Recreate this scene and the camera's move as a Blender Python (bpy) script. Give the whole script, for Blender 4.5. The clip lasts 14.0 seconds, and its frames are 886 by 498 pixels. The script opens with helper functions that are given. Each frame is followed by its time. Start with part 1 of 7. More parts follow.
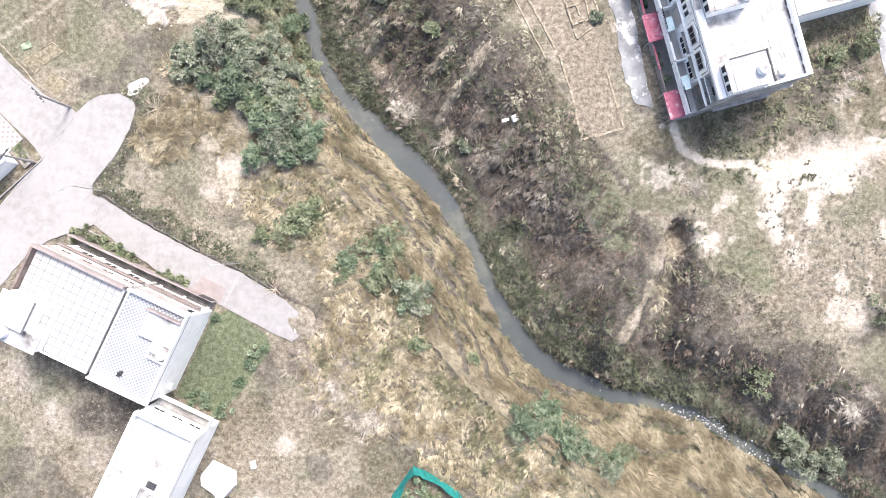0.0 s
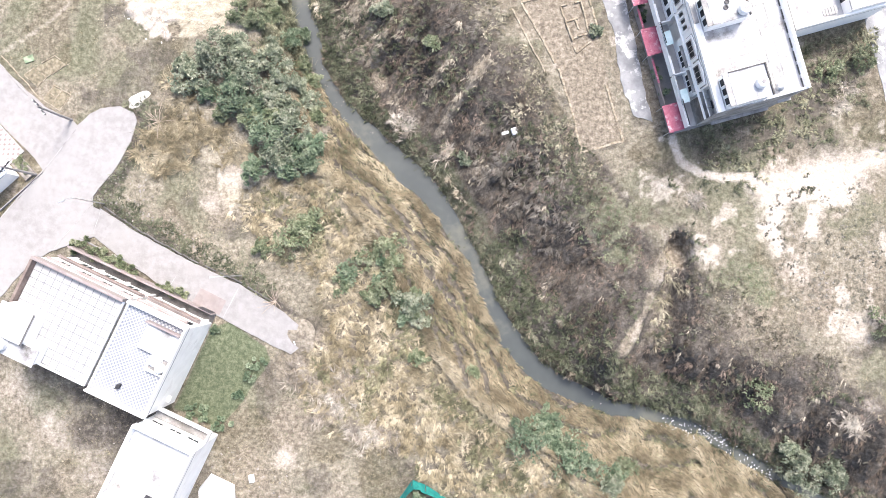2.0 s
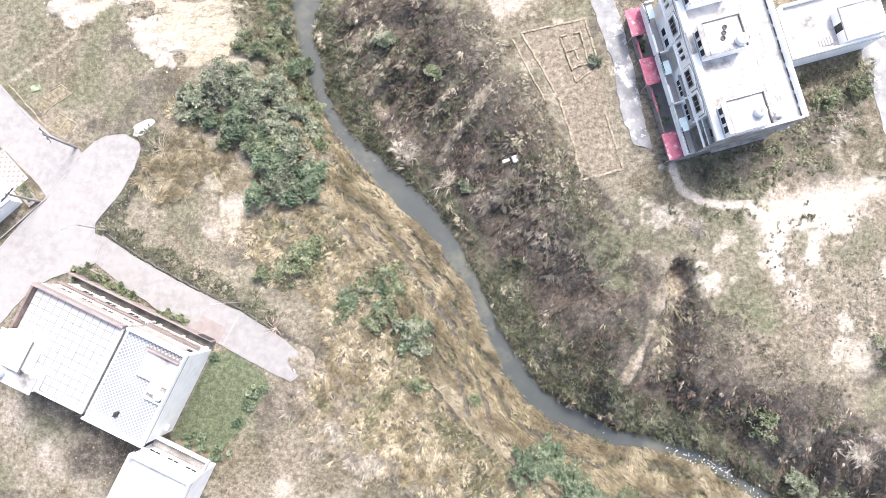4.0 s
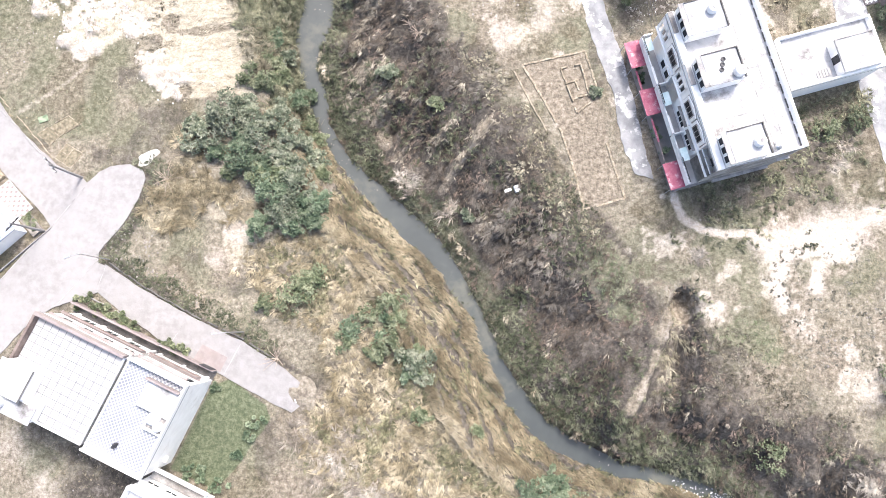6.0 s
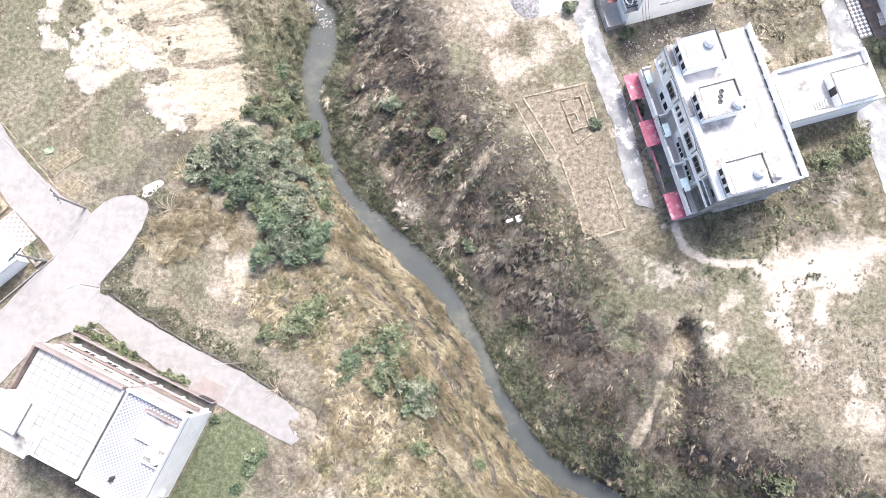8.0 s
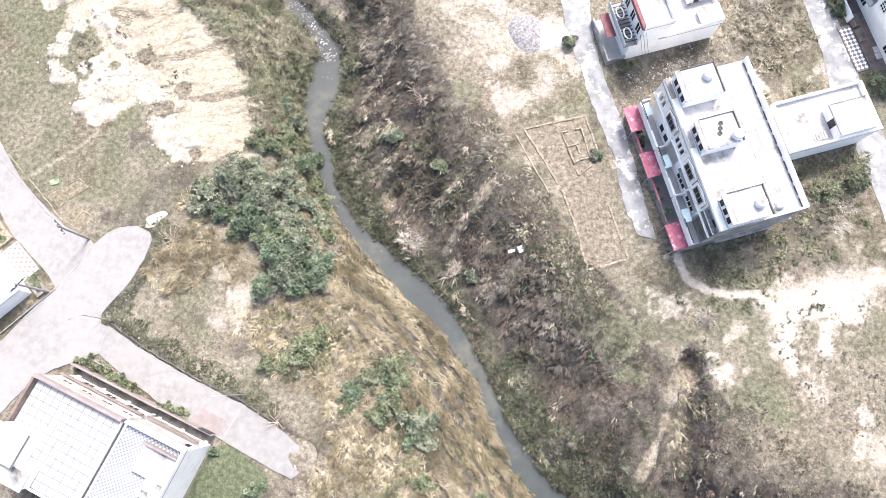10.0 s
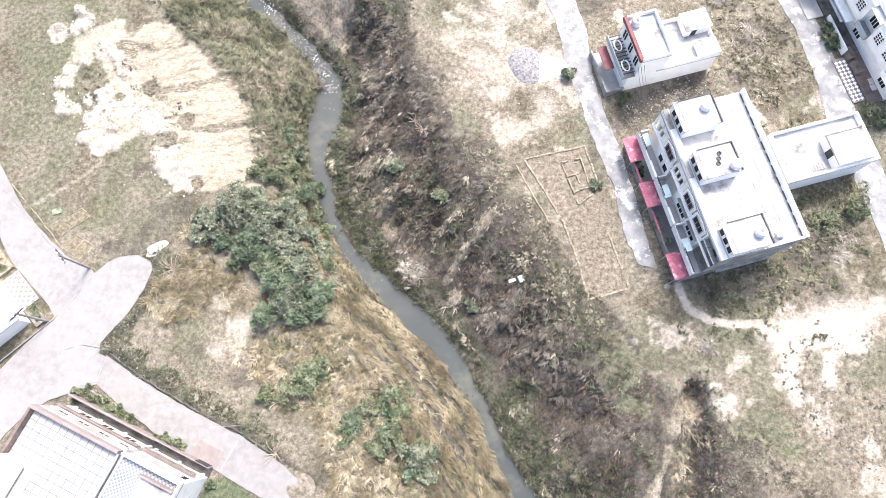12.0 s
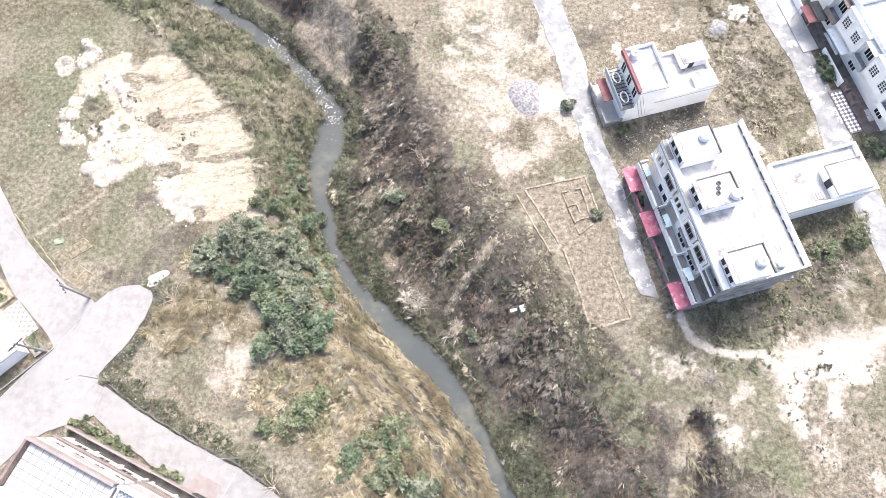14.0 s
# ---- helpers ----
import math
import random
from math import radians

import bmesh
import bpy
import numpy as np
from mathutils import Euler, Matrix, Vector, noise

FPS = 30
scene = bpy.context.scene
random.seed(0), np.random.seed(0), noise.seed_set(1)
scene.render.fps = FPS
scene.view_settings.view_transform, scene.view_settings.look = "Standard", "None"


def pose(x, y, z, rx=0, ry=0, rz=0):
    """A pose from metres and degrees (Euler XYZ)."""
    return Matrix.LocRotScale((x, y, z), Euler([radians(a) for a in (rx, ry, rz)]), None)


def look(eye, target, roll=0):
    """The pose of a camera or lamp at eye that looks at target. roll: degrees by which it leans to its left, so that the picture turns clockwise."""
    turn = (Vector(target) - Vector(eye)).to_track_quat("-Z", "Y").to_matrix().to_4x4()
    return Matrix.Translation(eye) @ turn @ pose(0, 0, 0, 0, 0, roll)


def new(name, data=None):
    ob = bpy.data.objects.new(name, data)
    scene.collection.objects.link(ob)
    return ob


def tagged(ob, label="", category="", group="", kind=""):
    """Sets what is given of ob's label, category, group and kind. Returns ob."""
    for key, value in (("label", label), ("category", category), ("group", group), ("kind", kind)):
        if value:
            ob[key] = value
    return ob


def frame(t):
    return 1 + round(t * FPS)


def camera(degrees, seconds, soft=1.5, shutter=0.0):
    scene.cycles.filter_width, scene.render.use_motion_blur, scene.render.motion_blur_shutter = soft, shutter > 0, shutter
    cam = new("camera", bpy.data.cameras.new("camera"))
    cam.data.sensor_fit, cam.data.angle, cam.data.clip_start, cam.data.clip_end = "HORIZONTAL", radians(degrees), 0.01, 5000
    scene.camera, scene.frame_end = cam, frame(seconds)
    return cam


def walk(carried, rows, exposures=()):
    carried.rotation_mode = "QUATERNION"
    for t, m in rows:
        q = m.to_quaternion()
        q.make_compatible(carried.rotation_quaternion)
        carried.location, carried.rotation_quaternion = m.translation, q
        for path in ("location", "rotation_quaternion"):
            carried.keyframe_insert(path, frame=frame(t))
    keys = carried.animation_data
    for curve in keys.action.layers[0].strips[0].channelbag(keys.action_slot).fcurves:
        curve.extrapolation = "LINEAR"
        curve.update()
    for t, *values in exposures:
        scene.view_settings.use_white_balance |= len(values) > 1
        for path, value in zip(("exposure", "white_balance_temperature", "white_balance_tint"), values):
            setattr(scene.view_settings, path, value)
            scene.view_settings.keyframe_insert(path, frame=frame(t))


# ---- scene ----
# ---- camera: a drone that hovers and tilts its lens up ----
cam = camera(70.57, 14.0, soft=0.3)
EYE = 75.0
ROWS = [
    (0.0, 0.465, 0.0, 0.0), (0.5, 0.621, -0.036, 0.007), (1.0, 0.815, -0.032, 0.028), (1.5, 1.198, -0.023, 0.028),
    (2.0, 1.594, -0.01, 0.037), (2.5, 2.011, -0.006, 0.032), (3.0, 2.666, 0.017, 0.065), (5.5, 6.068, 0.243, 0.133),
    (6.0, 6.732, 0.301, 0.126), (6.5, 7.43, 0.327, 0.147), (7.0, 8.124, 0.361, 0.129), (7.5, 8.807, 0.412, 0.102),
    (8.0, 9.493, 0.463, 0.119), (10.5, 12.966, 0.671, 0.175), (11.0, 13.637, 0.682, 0.198), (11.5, 14.321, 0.682, 0.18),
    (12.0, 14.97, 0.691, 0.179), (12.5, 15.669, 0.71, 0.186), (13.0, 16.364, 0.73, 0.171), (13.5, 17.07, 0.762, 0.183),
    (14.0, 17.678, 0.793, 0.182),
]
walk(cam, [(t, pose(0, 0, EYE, rx, ry, rz)) for t, rx, ry, rz in ROWS], exposures=[(0.0, 1.66), (14.0, 1.69)])

# ---- light: thin haze, a soft-edged sun from the north-east ----
SUN_ELEV, SUN_AZ = 55.0, 24.0  # azimuth from +y towards +x
world = bpy.data.worlds.new("sky")
scene.world = world
world.use_nodes = True
wn = world.node_tree.nodes
sky = wn.new("ShaderNodeTexSky")
sky.sky_type = "NISHITA"
sky.sun_disc = False
sky.sun_elevation, sky.sun_rotation = radians(SUN_ELEV), radians(SUN_AZ)
sky.dust_density, sky.air_density, sky.ozone_density = 5.0, 1.0, 1.0
wn["Background"].inputs["Strength"].default_value = 0.135
world.node_tree.links.new(sky.outputs["Color"], wn["Background"].inputs["Color"])
sun = new("sun", bpy.data.lights.new("sun", "SUN"))
sun.data.energy, sun.data.angle, sun.data.color = 1.5, radians(15.0), (1.0, 0.98, 0.99)
se, sa = radians(SUN_ELEV), radians(SUN_AZ)
sun.matrix_world = look((60 * math.sin(sa) * math.cos(se), 60 * math.cos(sa) * math.cos(se), 60 * math.sin(se)), (0, 0, 0))


# ---- materials ----
def material(name, colors, scale=1.0, detail=6.0, rough=0.9, bump=0.0, bump_scale=None, metal=0.0, stain=None, stain_scale=0.15,
             stain_at=(0.5, 0.7), spread=(0.38, 0.62), island=0.0, per_object=0.0, spec=0.3, stretch=(1, 1, 1), attribute=None):
    """Colours mixed by a noise at one scale, stains by a second, larger one, fine relief."""
    m = bpy.data.materials.new(name)
    m.use_nodes = True
    n, l = m.node_tree.nodes, m.node_tree.links
    b = n["Principled BSDF"]
    b.inputs["Roughness"].default_value, b.inputs["Metallic"].default_value = rough, metal
    b.inputs["Specular IOR Level"].default_value = spec
    geo = n.new("ShaderNodeNewGeometry")
    mapping = n.new("ShaderNodeMapping")
    mapping.inputs["Scale"].default_value = stretch
    l.new(geo.outputs["Position"], mapping.inputs["Vector"])
    tex = n.new("ShaderNodeTexNoise")
    tex.inputs["Scale"].default_value, tex.inputs["Detail"].default_value, tex.inputs["Roughness"].default_value = scale, detail, 0.65
    l.new(mapping.outputs["Vector"], tex.inputs["Vector"])
    ramp = n.new("ShaderNodeValToRGB")
    lo, hi = spread
    for i, c in enumerate(colors):
        p = lo + (hi - lo) * i / max(1, len(colors) - 1)
        e = ramp.color_ramp.elements[i] if i < 2 else ramp.color_ramp.elements.new(p)
        e.position, e.color = p, (*c, 1)
    if len(colors) == 1:
        ramp.color_ramp.elements[1].color = (*colors[0], 1)
    l.new(tex.outputs["Fac"], ramp.inputs["Fac"])
    out = ramp.outputs["Color"]
    if stain:
        t2 = n.new("ShaderNodeTexNoise")
        t2.inputs["Scale"].default_value, t2.inputs["Detail"].default_value = stain_scale, 8.0
        t2.inputs["Roughness"].default_value = 0.7
        l.new(geo.outputs["Position"], t2.inputs["Vector"])
        mr = n.new("ShaderNodeMapRange")
        mr.inputs["From Min"].default_value, mr.inputs["From Max"].default_value = stain_at
        l.new(t2.outputs["Fac"], mr.inputs["Value"])
        mix = n.new("ShaderNodeMix")
        mix.data_type = "RGBA"
        mix.inputs["B"].default_value = (*stain, 1)
        l.new(mr.outputs["Result"], mix.inputs["Factor"])
        l.new(out, mix.inputs["A"])
        out = mix.outputs["Result"]
    for amount, kind in ((island, "island"), (per_object, "object"), (attribute[1] if attribute else 0, "attribute")):
        if not amount:
            continue
        if kind == "island":
            src = geo.outputs["Random Per Island"]
        elif kind == "object":
            src = n.new("ShaderNodeObjectInfo").outputs["Random"]
        else:
            an = n.new("ShaderNodeAttribute")
            an.attribute_name = attribute[0]
            src = an.outputs["Fac"]
        mr = n.new("ShaderNodeMapRange")
        mr.inputs["To Min"].default_value, mr.inputs["To Max"].default_value = 1 - amount, 1 + amount
        l.new(src, mr.inputs["Value"])
        hsv = n.new("ShaderNodeHueSaturation")
        l.new(mr.outputs["Result"], hsv.inputs["Value"])
        l.new(out, hsv.inputs["Color"])
        out = hsv.outputs["Color"]
    l.new(out, b.inputs["Base Color"])
    if bump:
        t3 = n.new("ShaderNodeTexNoise")
        t3.inputs["Scale"].default_value, t3.inputs["Detail"].default_value = bump_scale or scale * 3, 5.0
        l.new(geo.outputs["Position"], t3.inputs["Vector"])
        bp = n.new("ShaderNodeBump")
        bp.inputs["Strength"].default_value, bp.inputs["Distance"].default_value = bump, 0.1
        l.new(t3.outputs["Fac"], bp.inputs["Height"])
        l.new(bp.outputs["Normal"], b.inputs["Normal"])
    return m


def ground_material():
    """Earth, dry grass, green sward, pale sand, grey-brown scrub and ochre thatch, laid over one another by where each
    grows. The grey-brown layer also paints shade.
    """
    m = bpy.data.materials.new("earth")
    m.use_nodes = True
    n, l = m.node_tree.nodes, m.node_tree.links
    b = n["Principled BSDF"]
    b.inputs["Roughness"].default_value, b.inputs["Specular IOR Level"].default_value = 0.95, 0.15
    pos = n.new("ShaderNodeNewGeometry").outputs["Position"]

    def tex(scale, detail=8.0, rough=0.65):
        t = n.new("ShaderNodeTexNoise")
        t.inputs["Scale"].default_value, t.inputs["Detail"].default_value, t.inputs["Roughness"].default_value = scale, detail, rough
        l.new(pos, t.inputs["Vector"])
        return t.outputs["Fac"]

    def ramp(fac, *stops):
        r = n.new("ShaderNodeValToRGB")
        for i, (p, c) in enumerate(stops):
            e = r.color_ramp.elements[i] if i < 2 else r.color_ramp.elements.new(p)
            e.position, e.color = p, (*c, 1)
        l.new(fac, r.inputs["Fac"])
        return r.outputs["Color"]

    fine, mid, broad = tex(1.7, 12, 0.8), tex(0.5, 8, 0.7), tex(0.09, 6)
    layers = {
        "sand": ramp(fine, (0.38, (0.36, 0.31, 0.255)), (0.49, (0.50, 0.445, 0.385)), (0.62, (0.59, 0.54, 0.485))),
        "stubble": ramp(fine, (0.38, (0.33, 0.285, 0.215)), (0.49, (0.46, 0.41, 0.32)), (0.62, (0.56, 0.51, 0.42))),
        "green": ramp(fine, (0.38, (0.075, 0.08, 0.05)), (0.50, (0.155, 0.153, 0.104)), (0.62, (0.27, 0.254, 0.188))),
        "scrub_and_shade": ramp(fine, (0.38, (0.05, 0.044, 0.038)), (0.50, (0.098, 0.086, 0.074)), (0.62, (0.175, 0.157, 0.136))),
        "thatch": ramp(fine, (0.40, (0.055, 0.048, 0.033)), (0.50, (0.125, 0.108, 0.074)), (0.61, (0.24, 0.208, 0.15))),
        "clay": ramp(fine, (0.40, (0.12, 0.10, 0.077)), (0.50, (0.232, 0.198, 0.155)), (0.61, (0.37, 0.325, 0.265))),
        "lawn": ramp(fine, (0.40, (0.07, 0.085, 0.05)), (0.50, (0.118, 0.138, 0.084)), (0.61, (0.19, 0.20, 0.135))),
    }
    out = ramp(fine, (0.37, (0.095, 0.084, 0.062)), (0.46, (0.185, 0.164, 0.126)), (0.54, (0.275, 0.246, 0.194)), (0.64, (0.42, 0.38, 0.312)))
    for name, soft in (("green", 0.3), ("thatch", 0.26), ("scrub_and_shade", 0.26), ("clay", 0.32), ("stubble", 0.26), ("sand", 0.4), ("lawn", 0.2)):
        a = n.new("ShaderNodeAttribute")
        a.attribute_name = name
        add = n.new("ShaderNodeMath")
        add.operation = "MULTIPLY_ADD"
        l.new(mid, add.inputs[0])
        add.inputs[1].default_value = 0.9
        l.new(a.outputs["Fac"], add.inputs[2])
        f2 = n.new("ShaderNodeMath")
        f2.operation = "MULTIPLY_ADD"
        l.new(fine, f2.inputs[0])
        f2.inputs[1].default_value = 0.5
        l.new(add.outputs[0], f2.inputs[2])
        mr = n.new("ShaderNodeMapRange")
        mr.interpolation_type = "SMOOTHSTEP"
        mr.inputs["From Min"].default_value, mr.inputs["From Max"].default_value = 1.24 - soft, 1.24 + soft
        l.new(f2.outputs[0], mr.inputs["Value"])
        mix = n.new("ShaderNodeMix")
        mix.data_type = "RGBA"
        l.new(mr.outputs["Result"], mix.inputs["Factor"])
        l.new(out, mix.inputs["A"])
        l.new(layers[name], mix.inputs["B"])
        out = mix.outputs["Result"]
    hsv = n.new("ShaderNodeHueSaturation")
    mr = n.new("ShaderNodeMapRange")
    mr.inputs["From Min"].default_value, mr.inputs["From Max"].default_value = 0.3, 0.7
    mr.inputs["To Min"].default_value, mr.inputs["To Max"].default_value = 0.68, 0.92
    l.new(broad, mr.inputs["Value"])
    speck = n.new("ShaderNodeMapRange")
    speck.inputs["From Min"].default_value, speck.inputs["From Max"].default_value = 0.36, 0.64
    speck.inputs["To Min"].default_value, speck.inputs["To Max"].default_value = 0.84, 1.17
    l.new(tex(5.5, 5, 0.75), speck.inputs["Value"])
    both = n.new("ShaderNodeMath")
    both.operation = "MULTIPLY"
    l.new(mr.outputs["Result"], both.inputs[0])
    l.new(speck.outputs["Result"], both.inputs[1])
    l.new(both.outputs[0], hsv.inputs["Value"])
    l.new(out, hsv.inputs["Color"])
    l.new(hsv.outputs["Color"], b.inputs["Base Color"])
    bp = n.new("ShaderNodeBump")
    bp.inputs["Strength"].default_value, bp.inputs["Distance"].default_value = 0.5, 0.25
    l.new(tex(3.5, 8, 0.7), bp.inputs["Height"])
    l.new(bp.outputs["Normal"], b.inputs["Normal"])
    return m


EARTH = ground_material()
CONCRETE = material("concrete", [(0.214, 0.204, 0.201), (0.242, 0.232, 0.230), (0.274, 0.263, 0.261)], 1.1, 12, 0.9, 0.25, 5, stain=(0.260, 0.250, 0.245), stain_scale=0.16, stain_at=(0.42, 0.7), per_object=0.04)
NEW_CONCRETE = material("newer_concrete", [(0.226, 0.215, 0.212), (0.251, 0.240, 0.237), (0.280, 0.269, 0.266)], 1.1, 12, 0.9, 0.25, 5, stain=(0.280, 0.270, 0.266), stain_scale=0.14, stain_at=(0.45, 0.65), per_object=0.03)
ASPHALT = material("worn_asphalt", [(0.185, 0.185, 0.191), (0.244, 0.244, 0.249), (0.303, 0.299, 0.300)], 0.5, 12, 0.9, 0.2, 8, stain=(0.50, 0.485, 0.475), stain_scale=0.42, stain_at=(0.53, 0.57))
WHITE = material("white_paint", [(0.83, 0.82, 0.805), (0.90, 0.89, 0.875)], 0.9, 8, 0.7, 0.05, 6, stain=(0.66, 0.64, 0.62), stain_scale=0.5, stain_at=(0.56, 0.76))
ROOF = material("roof_screed", [(0.36, 0.36, 0.37), (0.43, 0.43, 0.44), (0.48, 0.48, 0.485)], 0.8, 9, 0.85, 0.1, 5, stain=(0.13, 0.122, 0.115), stain_scale=0.3, stain_at=(0.5, 0.68))
CEMENT = material("raw_cement", [(0.224, 0.213, 0.213), (0.336, 0.325, 0.319), (0.403, 0.392, 0.381)], 0.7, 9, 0.9, 0.2, 6, stain=(0.14, 0.13, 0.12), stain_scale=0.3)
# Stained cement; the same dark tone is also used to paint shade.
STAINED_SHADED = material("stained_and_shaded_cement", [(0.080, 0.076, 0.072), (0.152, 0.144, 0.140)], 1.2, 8, 0.9, 0.1)
PINK = material("pinkish_plaster", [(0.219, 0.186, 0.179), (0.274, 0.240, 0.234)], 0.9, 8, 0.85, 0.1, stain=(0.24, 0.20, 0.19), stain_scale=0.5)
BROWN = material("brown_coping", [(0.136, 0.104, 0.094), (0.216, 0.172, 0.156)], 1.2, 8, 0.85, 0.1)
TILE = material("roof_tile", [(0.360, 0.356, 0.358), (0.438, 0.434, 0.434)], 1.2, 6, 0.6, 0.03, per_object=0.06, stain=(0.40, 0.385, 0.375), stain_scale=0.5)
GROUT = material("tile_joint", [(0.155, 0.159, 0.171), (0.234, 0.236, 0.246)], 2.0, 6, 0.9)
RED = material("faded_red_sheet", [(0.37, 0.09, 0.145), (0.46, 0.16, 0.215)], 1.3, 7, 0.6, 0.05, stain=(0.60, 0.45, 0.47), stain_scale=1.4, stain_at=(0.54, 0.66))
MAROON = material("maroon_paint", [(0.14, 0.042, 0.052), (0.20, 0.075, 0.085)], 1.3, 7, 0.6, 0.05)
BLUE = material("pale_blue_paint", [(0.33, 0.385, 0.43), (0.42, 0.475, 0.51)], 1.0, 7, 0.7, 0.05, stain=(0.34, 0.36, 0.38), stain_scale=0.7)
GLASS = material("dark_window_glass", [(0.012, 0.014, 0.017), (0.03, 0.033, 0.037)], 0.8, 3, 0.45, spec=0.1)
METAL = material("galvanised_steel", [(0.42, 0.42, 0.43), (0.56, 0.56, 0.57)], 2.0, 5, 0.45, metal=0.7)
IRON = material("dark_iron", [(0.04, 0.04, 0.045), (0.08, 0.08, 0.085)], 2.0, 5, 0.6, metal=0.4)
TANK = material("white_plastic", [(0.70, 0.70, 0.70), (0.80, 0.80, 0.80)], 2.0, 4, 0.45, stain=(0.55, 0.52, 0.48), stain_scale=1.2)
BRICK = material("low_brick_wall", [(0.183, 0.150, 0.107), (0.282, 0.240, 0.178), (0.366, 0.324, 0.258)], 3.0, 6, 0.95, 0.4, 12)
WATER = material("murky_water", [(0.058, 0.065, 0.064), (0.075, 0.082, 0.078)], 0.12, 4, 0.12, 0.05, 2.5, spec=0.4, stain=(0.15, 0.145, 0.11), stain_scale=0.06)
TEAL = material("teal_shade_net", [(0.007, 0.132, 0.120), (0.022, 0.216, 0.192)], 2.5, 5, 0.7, 0.2, 6)
TARP = material("white_tarpaulin", [(0.52, 0.52, 0.53), (0.64, 0.64, 0.65)], 1.5, 5, 0.6, 0.3, 2)
LITTER = material("pale_litter", [(0.360, 0.360, 0.376), (0.600, 0.600, 0.608)], 3.0, 3, 0.7, island=0.35)
STONE = material("pale_stone", [(0.144, 0.130, 0.116), (0.272, 0.248, 0.224)], 2.0, 6, 0.9, 0.4, 6, island=0.2)
BARK = material("grey_bark", [(0.080, 0.060, 0.044), (0.152, 0.120, 0.092)], 4.0, 6, 0.95, 0.5, 10)
LEAF = material("bush_leaf", [(0.065, 0.098, 0.059), (0.130, 0.170, 0.106), (0.234, 0.272, 0.186)], 0.9, 5, 0.55, island=0.22, per_object=0.15, spec=0.25)
LEAF_GREY = material("grey_green_leaf", [(0.084, 0.105, 0.070), (0.167, 0.191, 0.131), (0.323, 0.334, 0.251)], 0.9, 5, 0.55, island=0.22, per_object=0.15, spec=0.25)
LEAF_LIGHT = material("light_green_leaf", [(0.075, 0.094, 0.050), (0.148, 0.172, 0.100), (0.260, 0.276, 0.180)], 0.9, 5, 0.6, island=0.22, per_object=0.15)
STRAW = material("dry_tall_grass", [(0.142, 0.116, 0.071), (0.260, 0.221, 0.147), (0.392, 0.340, 0.248)], 0.35, 6, 0.8, island=0.3, attribute=("tuft", 0.42))
BLEACHED = material("bleached_tall_grass", [(0.17, 0.146, 0.118), (0.285, 0.25, 0.208), (0.41, 0.372, 0.318)], 0.4, 6, 0.8, island=0.3, attribute=("tuft", 0.35))
STRAW_GREEN = material("greening_tall_grass", [(0.078, 0.078, 0.046), (0.166, 0.157, 0.092), (0.331, 0.299, 0.207)], 0.3, 6, 0.8, island=0.3, attribute=("tuft", 0.42))
BRUSH = material("grey_brown_brush", [(0.035, 0.028, 0.021), (0.077, 0.061, 0.047), (0.171, 0.132, 0.106)], 0.35, 6, 0.85, island=0.3, attribute=("tuft", 0.28))
MAT = material("lodged_grass", [(0.101, 0.081, 0.049), (0.204, 0.168, 0.109), (0.335, 0.288, 0.203)], 0.3, 6, 0.8, island=0.3, attribute=("tuft", 0.42))
REED = material("green_reed", [(0.036, 0.042, 0.023), (0.078, 0.087, 0.052), (0.164, 0.164, 0.110)], 0.4, 6, 0.7, island=0.3, attribute=("tuft", 0.42))

DEAD = material("dead_stalks", [(0.049, 0.043, 0.036), (0.103, 0.093, 0.079), (0.190, 0.172, 0.149)], 0.3, 6, 0.85, island=0.3, attribute=("tuft", 0.28))
DUN = material("dun_tuft", [(0.060, 0.053, 0.038), (0.120, 0.108, 0.080), (0.208, 0.188, 0.148)], 0.4, 6, 0.85, island=0.3, attribute=("tuft", 0.42))
LAWNGRASS = material("lawn_blade", [(0.072, 0.085, 0.051), (0.114, 0.131, 0.082), (0.172, 0.182, 0.124)], 0.5, 6, 0.8, island=0.35, attribute=("tuft", 0.2))

PALE_STALK = material("bleached_stalks", [(0.116, 0.101, 0.076), (0.224, 0.198, 0.154), (0.358, 0.319, 0.256)], 0.4, 6, 0.85, island=0.3, attribute=("tuft", 0.28))
TURF = material("green_turf", [(0.072, 0.094, 0.048), (0.135, 0.16, 0.09), (0.235, 0.25, 0.16)], 0.4, 6, 0.8, island=0.3, attribute=("tuft", 0.3))
SEDGE = material("grey_green_sedge", [(0.068, 0.073, 0.046), (0.140, 0.143, 0.091), (0.263, 0.255, 0.173)], 0.4, 6, 0.8, island=0.3, attribute=("tuft", 0.42))
OLIVE = material("olive_brown_grass", [(0.096, 0.086, 0.059), (0.200, 0.181, 0.128), (0.352, 0.320, 0.240)], 0.4, 6, 0.8, island=0.3, attribute=("tuft", 0.42))
DUST = material("dusty_tuft", [(0.077, 0.073, 0.057), (0.156, 0.146, 0.117), (0.260, 0.242, 0.203)], 0.4, 6, 0.85, island=0.4, attribute=("tuft", 0.3))
BEDSOIL = material("tilled_soil", [(0.111, 0.096, 0.067), (0.179, 0.155, 0.108), (0.255, 0.221, 0.163)], 2.5, 10, 0.95, 0.6, 6)
CREAM = material("cream_straw", [(0.200, 0.169, 0.120), (0.335, 0.294, 0.218), (0.469, 0.425, 0.340)], 0.5, 6, 0.85, island=0.3, attribute=("tuft", 0.42))
GRAVEL = material("grey_gravel", [(0.128, 0.120, 0.124), (0.232, 0.224, 0.228), (0.336, 0.320, 0.320)], 3.0, 9, 0.95, 0.6, 6)
